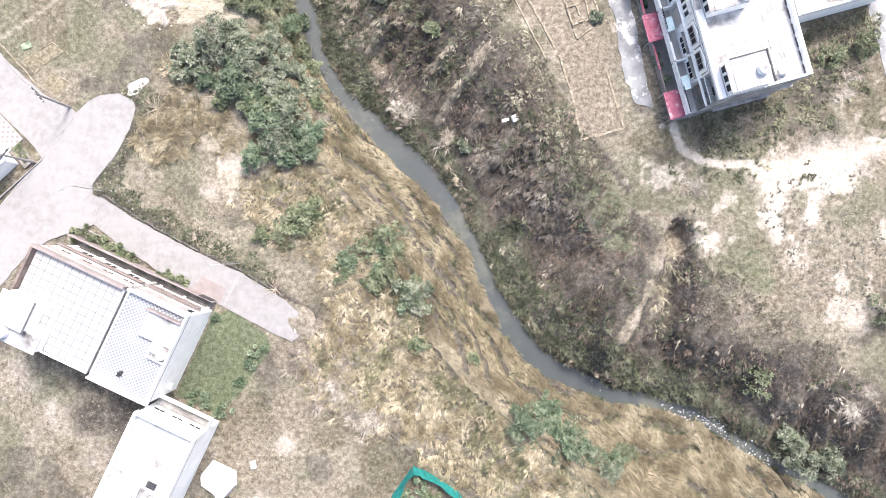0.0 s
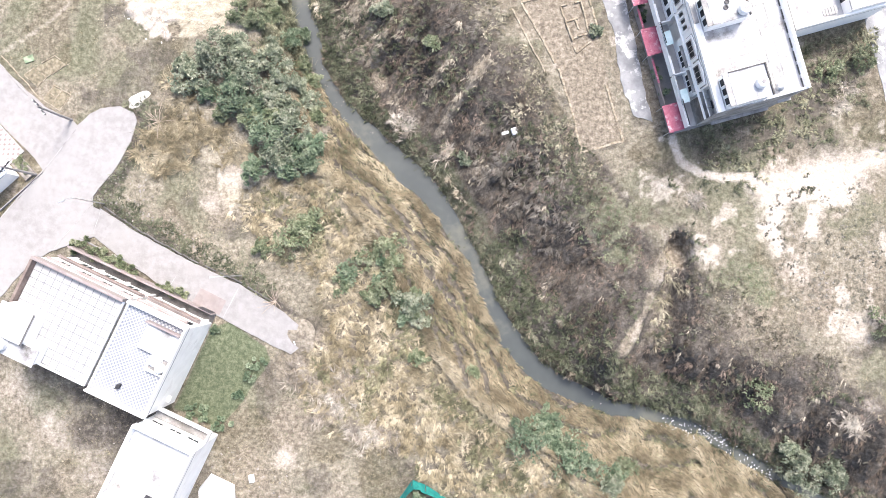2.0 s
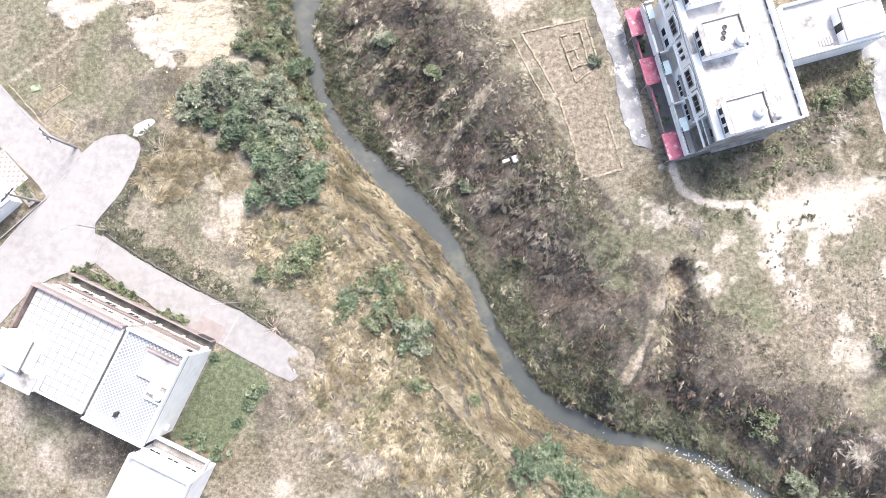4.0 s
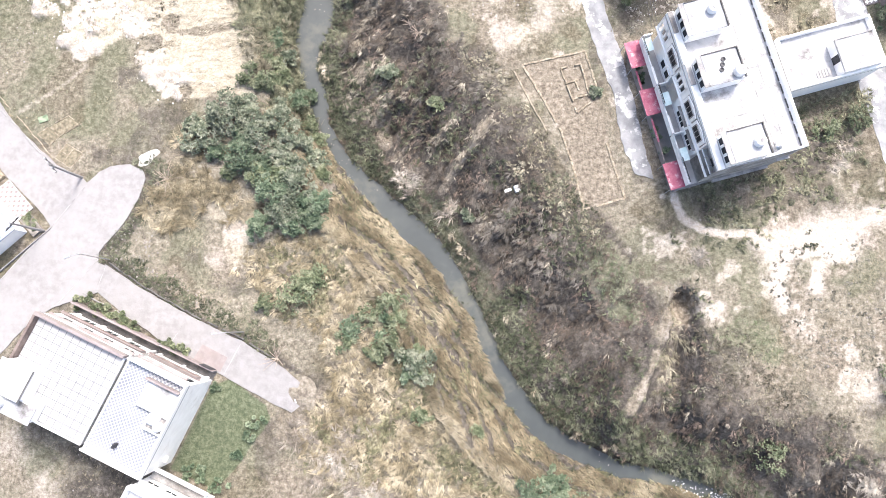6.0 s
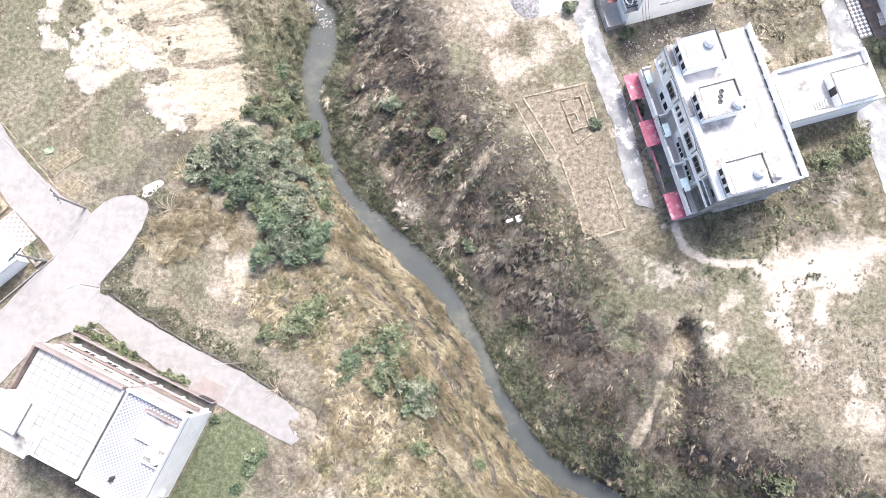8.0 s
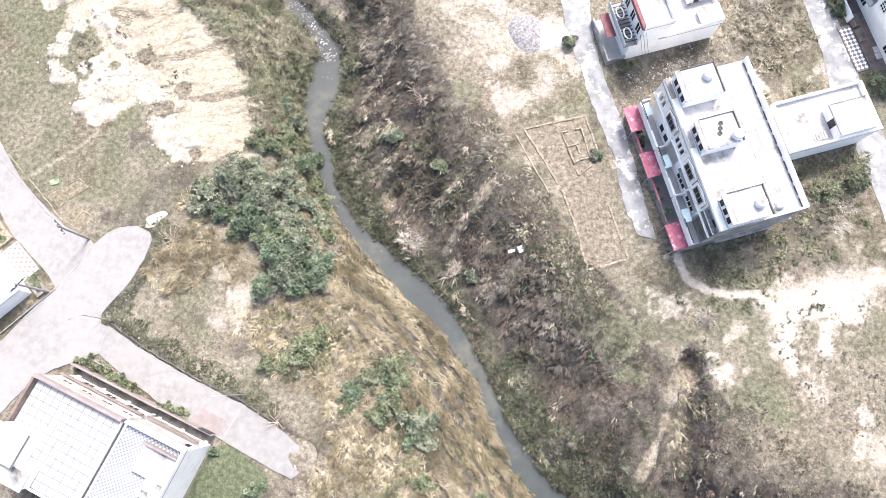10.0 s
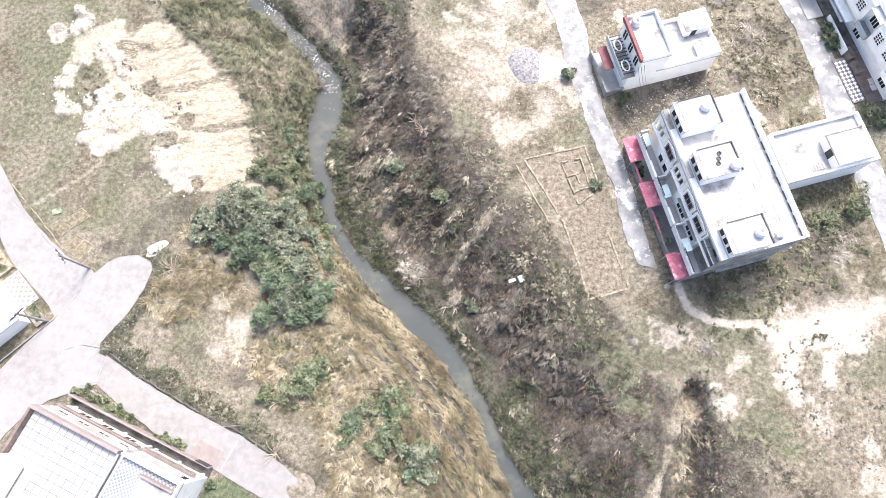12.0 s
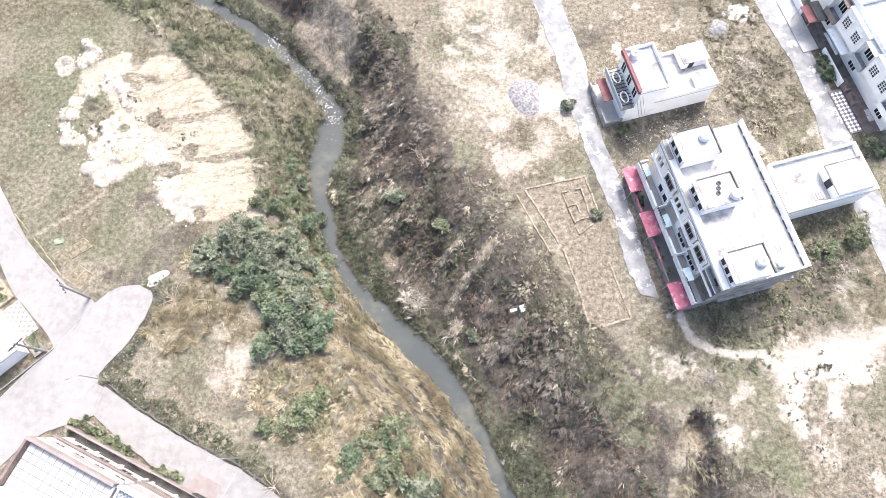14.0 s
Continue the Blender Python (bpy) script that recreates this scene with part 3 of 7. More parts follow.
    sand = np.maximum(sand, 0.7 * blobs(x, y, [(31.3, 1.4, 1.9), (-28, 7.5, 2), (-25.5, 11, 1.8), (49.5, -8, 2.5), (10, 46, 5), (12.5, 39, 3.5), (7, 55, 5), (5, 63, 6), (-40, -20.5, 4), (-45, -19, 4), (-22, -29, 2), (-19, -23, 2), (40, 59, 3), (49, 40, 2)]))
    path, _, _ = to_line(x, y, PATH)
    sand = np.maximum(sand, 0.9 * (1 - step(path, 0.2, 0.7)))
    track, _, _ = to_line(x, y, [(-53.2, 25.8), (-50.6, 27.5), (-47.3, 29.8), (-45.1, 32.0)])
    sand = np.maximum(sand, 0.42 * (1 - step(track + 0.12 * wob, 0.1, 0.6)))
    flat = step(beyond, 0.0, 2.0)
    field = inside(x, y, SAND_LEFT)
    stubble = np.clip(0.6 + 0.5 * (field + 0.35 * wob) / 0.6, 0, 0.95)
    stubble = np.maximum(stubble, 0.85 * spill)
    for scarp in ([(-35.5, 36.3), (-31, 36.4), (-26, 37.6)], [(-40, 42), (-36, 42.2), (-30.5, 44)], [(-44.6, 49.0), (-40, 48.2), (-36, 49)]):
        away, _, _ = to_line(x, y, scarp)
        stubble = np.where(field > 0, stubble - 0.7 * (1 - step(away + 0.4 * wob, 0.1, 0.7)), stubble)
    stubble = stubble * (1 - 0.9 * step(lumps, 0.15, 0.5))
    clay = np.where(field > 0, np.maximum(clay, 0.6), clay)
    green = np.maximum(green, 0.9 * blobs(x, y, [(-48.6, 43.2, 2.2), (-41.5, 33.5, 3), (-56, 40, 7), (-58, 48, 8), (-50, 31, 5)]))
    green = np.maximum(green, 0.62 * flat * step(fbm(x, y, 0.13, 5, 141), 0.5, 0.6))
    clay = np.maximum(clay, 0.62 * flat * step(fbm(x, y, 0.17, 5, 142), 0.5, 0.6))
    thatch = np.maximum(thatch, 0.6 * flat * step(fbm(x, y, 0.15, 5, 143), 0.5, 0.6))
    scrub_and_shade = np.maximum(scrub_and_shade, 0.55 * flat * step(fbm(x, y, 0.2, 5, 144), 0.54, 0.63))
    sand = np.maximum(sand, 0.62 * on_right * flat * step(fbm(x, y, 0.3, 5, 145) + 0.16 * blobs(x, y, [(7, 55, 10), (11, 44, 7)]) - 0.05, 0.6, 0.68))
    west = step(-x, 38, 44) * step(y, 20, 25)
    green = np.maximum(green, west * (0.45 + 0.5 * step(fbm(x, y, 0.12, 4, 150), 0.38, 0.56)))
    clay, scrub_and_shade = np.where(west > 0.5, np.minimum(clay, 0.45), clay), np.where(west > 0.5, 0.3 * scrub_and_shade, scrub_and_shade)
    rim, _, down = to_line(x, y, GULLY)
    plot = inside(x, y, [(9.4, 32.0), (17.3, 33.8), (21.7, 15.1), (16.7, 13.7), (14.2, 23.2)])
    sand = np.where(plot > 0, 0.25 * sand, sand)
    clay = np.maximum(clay, 1.2 * step(plot, -0.3, 0.5))
    green, thatch, scrub_and_shade = (v * (1 - 0.8 * step(plot, -0.3, 0.5)) for v in (green, thatch, scrub_and_shade))
    in_plot = 0.1 * step(plot, -0.3, 0.5)
    sand = np.maximum(sand, 0.5 * blobs(x, y, [(8, 36, 3), (5, 44, 5), (1, 50, 5), (6, 60, 7)]))
    spur, _, _ = to_line(x, y, [(26.6, 1.2), (25.4, -3.0), (22.6, -8.4), (21.4, -10.4)])
    clay = np.maximum(clay, 0.85 * (1 - step(spur + 0.8 * wob, 0.1, 1.2)) * step(fbm(x, y, 0.4, 3, 146), 0.3, 0.5))
    scrub_and_shade = np.where(rim < 0.8 + 0.2 * down, 0.8, scrub_and_shade)
    clay = np.where(rim < 0.7, 0.5, clay)
    pit = (down < 3.0) & (rim < 1.3)
    clay, scrub_and_shade = np.where(pit, 1.2, clay), np.where(pit, 0.0, scrub_and_shade)
    sand = np.where(rim < 1.0, 0.0, sand)
    sand = np.maximum(sand, 0.3 * np.clip(0.2 + inside(x, y, CLIFF) / 2.5, 0, 1))
    spine, _, _ = to_line(x, y, [(26.8, -0.2), (25.2, -2.4), (24.1, -5.7), (23.0, -8.3), (21.9, -10.2)])
    sand = np.maximum(sand, 0.48 * (1 - step(spine + 0.7 * wob, 0.0, 0.6)) * step(fbm(x, y, 0.6, 3, 149), 0.35, 0.5))
    sand = np.maximum(sand, 0.85 * blobs(x, y, [(31.6, 1.3, 1.5), (30.6, 3.2, 0.9)], 0.4))
    sand = np.maximum(sand, 0.6 * blobs(x, y, [(0.5, 60, 3.5), (0, 50.5, 3), (3.6, 53, 4), (5.8, 58.7, 4), (4.6, 46, 3.5), (6.4, 41.4, 2.5), (42.2, -1.9, 2), (40.3, 1.0, 2), (48.5, -7.2, 1.6), (44.2, -13.2, 1), (50.5, -16.7, 1.5)], 0.8))
    ridge = step(rills(x, y), 0.62, 1.0)
    clay = np.maximum(clay, (0.5 + 0.3 * step(y, 12, 26)) * on_right * ridge * (1 - blobs(x, y, [(26, -6, 7), (22, -7, 5), (32, -9, 5)])) * (1 - step(beyond, -1.5, 0.5)) * step(shore, 3.0, 5.0))
    foot = np.minimum(to_line(x, y, [(-11.7, 36.6), (-10.8, 33.2), (-9.9, 29.1), (-9.0, 25.8), (-8.2, 23.4)])[0], to_line(x, y, [(-15.6, 34.3), (-13.9, 30.1), (-12.2, 26.0)])[0] + 0.3)
    low, _, _ = to_line(x, y, LOW_BANK)
    green = np.maximum(green, 0.7 * (1 - step(low + 0.4 * wob, 1.4, 2.6)) * on_right * (shore > 0.2))
    low = np.minimum(low, to_line(x, y, UP_BANK)[0] + 0.6)
    green = np.maximum(green, 0.7 * (1 - step(low + 0.4 * wob, 1.2, 2.2)) * on_right * (shore > 0.2))
    scrub_and_shade = np.where(low < 2.0, 0.8, scrub_and_shade)
    clay = np.where(low < 2.6, 0.0, clay)
    worn_foot = 1 - step(foot + 0.3 * wob, 0.4, 1.6)
    clay, green, scrub_and_shade = np.maximum(clay, 0.6 * worn_foot), green * (1 - 0.8 * worn_foot), scrub_and_shade * (1 - 0.8 * worn_foot)
    edge = np.minimum(to_line(x, y, NORTH_EDGE)[0] + 0.6, to_line(x, y, [(-42.1, 7.1), (-42.0, 8.6), (-39.4, 11.9), (-37.7, 14.8), (-37.0, 17.5)])[0])
    scrub_and_shade = np.maximum(scrub_and_shade, 0.9 * (1 - step(edge + 0.5 * wob, 0.8, 2.6)) * (y > -3.5 - 0.4 * (x + 24)))
    weedy = (edge + 0.5 * wob < 2.4) & (scrub_and_shade > 0.3)
    clay, sand, green = np.where(weedy, 0.0, clay), np.where(weedy, 0.0, sand), np.where(weedy, 0.0, green)
    stubble = np.maximum(stubble, in_plot)
    stubble = np.maximum(stubble, 0.55 * blobs(x, y, [(9, 36, 3), (7, 44, 5), (2, 50, 6), (4, 60, 8), (12, 52, 4), (10, 28, 2.5), (13, 17, 3), (-25, 9, 4), (-27, 14, 3)]))
    brink = blobs(x, y, [(33, -3, 3.2), (36, -7, 3.4), (40.5, -10, 3.2), (33, -7, 3), (31.5, -1.5, 2), (45, -13, 2.6)], 0.6, 32)
    scrub_and_shade = np.maximum(scrub_and_shade, 0.75 * brink)
    sand = np.where((brink > 0.1) & (x > 33.2), 0.2 * sand, sand)
    turf = blobs(x, y, [(20.1, 4.5, 3.2), (19, 7.2, 2.8), (21.7, 1.3, 2.4), (37.1, -1.9, 2.6), (33.9, -1.4, 2.2), (38.2, -3.5, 1.8), (24, 6, 2)])
    green = np.maximum(green, turf)
    scrub_and_shade, clay, thatch, sand = (np.where(turf > 0.35, 0.3 * v, v) for v in (scrub_and_shade, clay, thatch, sand))
    sand = np.maximum(sand, 0.95 * blobs(x, y, [(31.7, 1.3, 1.5), (32.6, 1.9, 1.0), (30.9, 3.4, 0.8)], 0.35))
    broken = (inside(x, y, SAND_RIGHT) > -3) & (y < 8)
    sand = np.where(broken & (x > 35), sand * (0.35 + 0.6 * step(fbm(x, y, 0.45, 5, 151), 0.4, 0.58)), sand)
    ledge = blobs(x, y, [(8.2, 24.6, 3.2), (10.8, 20.4, 3.4), (6.2, 29, 2.8), (13.4, 15.8, 3), (3.6, 33, 2.4)], 0.5)
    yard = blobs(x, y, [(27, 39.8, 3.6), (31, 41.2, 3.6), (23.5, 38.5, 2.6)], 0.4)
    scrub_and_shade = np.maximum(scrub_and_shade, np.maximum(0.9 * ledge, 0.8 * yard))
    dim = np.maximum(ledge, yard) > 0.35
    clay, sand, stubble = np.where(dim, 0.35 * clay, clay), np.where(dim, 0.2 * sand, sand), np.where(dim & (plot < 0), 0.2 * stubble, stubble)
    # Damp ground and the houses' shadow, painted together as one dark tone.
    damp_shade = blobs(x, y, [(-44, -10, 6.2), (-40, -14, 6.2), (-48, -7, 5.5), (-37.5, -18.5, 5.5), (-42, -19, 4), (-52, -9, 4)], 0.4)
    scrub_and_shade = np.maximum(scrub_and_shade, 0.95 * damp_shade)
    sand, clay, stubble = (np.where(damp_shade > 0.2, 0.3 * v, v) for v in (sand, clay, stubble))
    sand = np.maximum(sand, 0.42 * blobs(x, y, [(-50, -15, 4), (-46, -20, 4), (-42, -24, 4)], 0.9))
    green, thatch = np.where(damp_shade > 0.3, 0.3 * green, green), np.where(damp_shade > 0.3, 0.3 * thatch, thatch)
    # Shade in the folds of lodged grass, painted into the ground's colour.
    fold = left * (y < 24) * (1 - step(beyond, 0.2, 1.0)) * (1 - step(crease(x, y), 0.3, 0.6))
    scrub_and_shade, green = np.maximum(scrub_and_shade, 0.72 * fold), green * (1 - fold)
    scrub_and_shade, sand, stubble = np.maximum(scrub_and_shade, 0.8 * behind), np.where(behind > 0.25, 0.2 * sand, sand), np.where(behind > 0.25, 0.2 * stubble, stubble)
    trodden = 1 - step(path, 0.25, 0.8)
    sand, scrub_and_shade = np.maximum(sand, 0.95 * trodden), scrub_and_shade * (1 - trodden)
    lawn = np.clip(0.55 + inside(x, y, LAWN) / 0.8, 0, 1)
    for name, v in (("green", green), ("thatch", thatch), ("scrub_and_shade", scrub_and_shade), ("clay", clay), ("stubble", stubble), ("sand", sand), ("lawn", lawn)):
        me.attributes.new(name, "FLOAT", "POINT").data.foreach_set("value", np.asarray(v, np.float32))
    me.materials.append(EARTH)
    tagged(new("ground", me), "dry grassy earth falling to a stream valley", "ground", kind="structure")


build_ground()


def build_water():
    pts, rows = [], []
    run = 0.0
    line = STREAM
    for k in range(len(line)):
        a, b = Vector(line[max(k - 1, 0)]), Vector(line[min(k + 1, len(line) - 1)])
        d = (b - a).normalized()
        n = Vector((-d.y, d.x))
        c = Vector(line[k])
        rows.append([(*(c + n * s), WATER_Z + 0.02) for s in (3.2, 0, -3.2)])
    bm = bmesh.new()
    vs = [[bm.verts.new(p) for p in r] for r in rows]
    for a, b in zip(vs, vs[1:]):
        for k in range(2):
            bm.faces.new((a[k], a[k + 1], b[k + 1], b[k]))
    bmesh.ops.recalc_face_normals(bm, faces=bm.faces)
    ob = part("water", bm, WATER)
    tagged(ob, "murky grey-green water in a narrow stream", "stream", kind="structure")


build_water()

# ---- roads ----
def slabs(name, label, pieces, z1, mat, rag=1.0):
    root = tagged(new(name), label, "road", kind="structure")
    for k, p in enumerate(pieces):
        part("slab", plate(worn(p, rag), z1 - 0.5, z1 - 0.008 * k), mat[k % len(mat)], root)
    return root


def lane_joints():
    """Tar-filled joints across the lane and along its crossings."""
    root = tagged(new("trim_joints"), "thin dark joints between concrete slabs", "joint", kind="structure")
    for a, b, w in (((-24.3, -2.4), (-26.2, -6.1), 0.07), ((-41.0, 6.7), (-41.9, 3.8), 0.05), ((-43.95, 16.7), (-47.9, 11.5), 0.07), ((-47.9, 11.5), (-53.5, 5.2), 0.06), ((-32.8, -2.7), (-30.8, 0.6), 0.04), ((-42.1, 7.3), (-46.5, 2.2), 0.04)):
        n = 6
        pts = [(a[0] + (b[0] - a[0]) * k / n, a[1] + (b[1] - a[1]) * k / n) for k in range(n + 1)]
        dx, dy = b[0] - a[0], b[1] - a[1]
        q = math.hypot(dx, dy)
        ox, oy = -dy / q * w / 2, dx / q * w / 2
        wig = [0.03 * math.sin(2.1 * k + a[0]) for k in range(n + 1)]
        ring = [(x + ox + ox / w * g, y + oy + oy / w * g) for (x, y), g in zip(pts, wig)] + [(x - ox + ox / w * g, y - oy + oy / w * g) for (x, y), g in zip(pts[::-1], wig[::-1])]
        part("joint", plate(ring, 0.1, 0.157), CEMENT, root)


def worn(poly, rag=1.0):
    """The outline with its long edges made uneven, alike for neighbours that share an edge."""
    out = []
    for (ax, ay), (bx, by) in zip(poly, poly[1:] + poly[:1]):
        n = max(1, int(math.hypot(bx - ax, by - ay) / 0.5))
        for k in range(n):
            x, y = ax + (bx - ax) * k / n, ay + (by - ay) * k / n
            w = rag * (0.13 if 0 < k else 0.07)
            out.append((x + w * (2 * float(fbm(np.array(x), np.array(y), 0.9, 3, 5)) - 1), y + w * (2 * float(fbm(np.array(x), np.array(y), 0.9, 3, 6)) - 1)))
    return out


def shrink(poly, d=0.03):
    cx, cy = sum(p[0] for p in poly) / len(poly), sum(p[1] for p in poly) / len(poly)
    return [(x + (cx - x) * d / max(0.1, math.hypot(cx - x, cy - y)), y + (cy - y) * d / max(0.1, math.hypot(cx - x, cy - y))) for x, y in poly]


LANE = [NORTH_EDGE[:4] + SOUTH_EDGE[3::-1], NORTH_EDGE[3:] + SOUTH_EDGE[:2:-1]]
LANE += [
    [(-40.9, 6.8), (-41.9, 3.7), (-46.7, 2.0), (-49.0, 0.7), (-53.6, 5.1), (-47.9, 11.5), (-43.9, 16.8), (-42.6, 18.1), (-41.3, 18.8), (-38.9, 19.1), (-37.4, 18.4), (-37.0, 17.3), (-37.7, 14.8), (-39.4, 11.9), (-42.0, 8.6), (-42.0, 7.3)],
    [(-44.1, 16.8), (-48.0, 11.6), (-49.1, 13.2), (-51.5, 15.6), (-54.4, 18.4), (-58.0, 23.9), (-54.4, 25.4), (-52.4, 23.1), (-48.2, 19.2), (-44.6, 17.4)],
    [(-54.4, 25.4), (-58.0, 23.9), (-63.5, 31), (-80, 55), (-75, 57), (-59.3, 32.6)],
    [(-49.2, 0.6), (-53.6, 5.1), (-66, -8), (-61, -13)],
    [(-61, -13), (-66, -8), (-120, -62), (-115, -67)],
]
slabs("road_lane", "pale concrete village lane with joints between slabs", [shrink(p, -0.2) for p in LANE], 0.15, [CONCRETE, CONCRETE, NEW_CONCRETE, NEW_CONCRETE, NEW_CONCRETE, NEW_CONCRETE, NEW_CONCRETE])
lane_joints()
RIGHT_ROAD = [
    [(25.2, 17.4), (24.3, 21.5), (22.9, 28.6), (22.0, 32.5), (19.6, 31.7), (20.8, 27.8), (21.4, 22.6), (23.0, 18.2)],
    [(22.1, 32.5), (20.8, 36.4), (19.4, 41.4), (18.8, 45.6), (18.6, 51.0), (14.5, 51.7), (15.4, 45.6), (17.2, 39.7), (18.2, 35.6), (19.6, 31.7)],
    [(18.6, 51.0), (16.6, 57.6), (15.4, 62.0), (8, 100), (3.5, 98), (11.4, 62.0), (12.8, 57.2), (14.5, 51.7)]]
FAR_ROAD = [
    [(44.2, 57.5), (46.8, 50.9), (50.5, 50.0), (47.2, 61.2), (40, 90), (36, 88)],
    [(46.8, 50.9), (48.5, 43.0), (52.2, 43.0), (50.5, 50.0)],
    [(48.5, 43.0), (48.9, 38.0), (51.5, 28), (55, 14), (59, 15), (55.5, 28), (52.9, 38.8), (52.2, 43.0)]]
ROADS = RIGHT_ROAD + FAR_ROAD
slabs("road_right", "patchy grey road beside the row houses", RIGHT_ROAD, 0.07, [ASPHALT], 2.0)
slabs("road_far", "grey back road between rows of houses", FAR_ROAD, 0.07, [ASPHALT], 1.6)



# ---- houses ----
def window_unit(parent, x, y, z, w, h, side, frame_mat=WHITE, bars=1, proud=0.08):
    """A window on a wall face. side: 'w', 'e', 's', 'n', the way that it looks. x, y, z: its middle on the face."""
    def b(a0, a1, d0, d1, z0, z1):
        if side == "w":
            return box(x - d1, x - d0, y + a0, y + a1, z0, z1)
        if side == "e":
            return box(x + d0, x + d1, y + a0, y + a1, z0, z1)
        if side == "s":
            return box(x + a0, x + a1, y - d1, y - d0, z0, z1)
        return box(x + a0, x + a1, y + d0, y + d1, z0, z1)
    root = part("window", b(-w / 2, w / 2, 0.003, 0.03, z - h / 2, z + h / 2), GLASS, parent, "dark glazed window with a pale frame")
    t = 0.1
    for a0, a1, z0, z1 in ((-w / 2 - t, -w / 2, z - h / 2 - t, z + h / 2 + t), (w / 2, w / 2 + t, z - h / 2 - t, z + h / 2 + t),
                           (-w / 2, w / 2, z + h / 2, z + h / 2 + t), (-w / 2, w / 2, z - h / 2 - t, z - h / 2)):
        part("frame", b(a0, a1, 0.003, proud, z0, z1), frame_mat, root)
    for k in range(bars):
        c = -w / 2 + w * (k + 1) / (bars + 1)
        part("mullion", b(c - 0.035, c + 0.035, 0.032, proud - 0.02, z - h / 2, z + h / 2), frame_mat, root)
    return root


def parapet(parent, x0, x1, y0, y1, z0, z1, t=0.23, mat=WHITE, sides="nesw"):
    if "s" in sides:
        part("parapet", box(x0, x1, y0, y0 + t, z0, z1, 0.02), mat, parent)
    if "n" in sides:
        part("parapet", box(x0, x1, y1 - t, y1, z0, z1, 0.02), mat, parent)
    if "w" in sides:
        part("parapet", box(x0, x0 + t, y0 + t, y1 - t, z0, z1, 0.02), mat, parent)
    if "e" in sides:
        part("parapet", box(x1 - t, x1, y0 + t, y1 - t, z0, z1, 0.02), mat, parent)


def tank(m, r, h, label="round white water tank on a flat roof"):
    root = thing("water_tank", m, label, "water tank", "roof tanks")
    prof = [(r * 0.96, 0), (r, 0.05)]
    n = 5
    for k in range(n):
        prof += [(r, h * 0.75 * (k + 0.35) / n), (r * 0.97, h * 0.75 * (k + 0.7) / n)]
    prof += [(r, h * 0.76), (r * 0.72, h * 0.9), (r * 0.36, h * 0.93)]
    part("body", lathe(prof), TANK, root, smooth=True)
    part("lid", lathe([(r * 0.36, h * 0.931), (r * 0.37, h * 0.98), (r * 0.28, h)]), CEMENT, root, "grey lid")
    return root


# pair of houses by the lane: local x along the front, -y into the depth
HOME = pose(-44.0, 1.0, 0, 0, 0, -25.2)


def at(m, x, y, z, rz=0):
    return m @ pose(x, y, z, 0, 0, rz)


def house_tiled():
    r = thing("house", HOME, "two-storey white house with a tiled flat roof and pink-edged parapet", "house")
    part("wall", box(0, 10.75, -10.2, 0, -0.3, 6.9), WHITE, r, "white plastered walls")
    roof = part("roof", box(-0.1, 10.85, -10.3, 0.1, 6.9, 7.1), GROUT, r)
    parapet(r, -0.1, 10.8, -10.3, 0.1, 7.1, 7.35, 0.2, WHITE, "se")
    part("parapet", box(-0.1, 10.85, -0.25, 0.1, 7.1, 8.0, 0.02), PINK, r, "pinkish front parapet")
    part("parapet", box(-0.1, 0.2, -5.3, -0.25, 7.1, 8.0, 0.02), BROWN, r, "brown side parapet")
    part("ledge", box(0.0, 10.9, 0.0, 0.4, 3.3, 3.45, 0.02), PINK, r, "pinkish ledge")
    part("canopy", box(0.3, 10.9, 0.003, 0.3, 5.9, 6.05, 0.02), PINK, r)
    part("balcony_rail", tube([(0.3, 0.42, 4.3), (10.8, 0.42, 4.3)], 0.05), PINK, r)
    part("balcony_panel", box(0.3, 10.8, 0.38, 0.44, 3.45, 3.9), BROWN, r, "brown balcony panel")
    part("front_wall", box(-0.6, 11.0, 1.1, 1.25, -0.3, 1.5, 0.02), PINK, r, "pinkish front boundary wall")
    part("wall_cap", box(-0.65, 11.0, 1.06, 1.29, 1.5, 1.56, 0.02), PINK, r)
    # Shade between wall and house is put into the forecourt's dark colour.
    part("forecourt", box(-0.6, 11.0, 0.0, 1.1, -0.3, 0.2), STAINED_SHADED, r, "forecourt strip in a dark tone for its shade")
    for k in range(4):
        part("column", box(0.3 + 3.4 * k, 0.6 + 3.4 * k, 0.003, 0.2, 0.2, 3.3), WHITE, r)
        window_unit(r, 1.9 + 2.6 * k, 0.0, 5.1, 1.3, 1.4, "n")
    for k in range(3):
        window_unit(r, 2.6 + 3.0 * k, 0.0, 1.7, 1.4, 1.5, "n")
    part("pipe", tube([(10.7, -10.25, 7.2), (10.7, -10.35, 0)], 0.06), METAL, r)
    for i in range(12):
        for j in range(11):
            x0, y0 = 0.25 + i * 0.87, -10.0 + j * 0.87
            if y0 + 0.84 < -0.3:
                part("tile", box(x0, x0 + 0.785, y0, y0 + 0.785, 7.095, 7.13), TILE, roof)
    c = part("stair_cabin", box(0.4, 3.8, -8.2, -5.1, 7.1, 9.5), WHITE, r, "white stair cabin on the roof")
    part("cabin_roof", box(0.2, 4.0, -8.4, -4.9, 9.5, 9.68, 0.02), ROOF, c)
    part("cabin_rim", box(3.9, 4.0, -8.4, -4.9, 9.68, 9.75), STAINED_SHADED, c, "thin dark rim along the cabin roof edge")
    part("store", box(0.6, 5.4, -10.1, -8.2, 7.1, 8.7), WHITE, r, "small white roof store")
    part("store_roof", box(0.4, 5.6, -10.3, -8.45, 8.7, 8.85, 0.02), ROOF, r)
    return r


house_tiled()
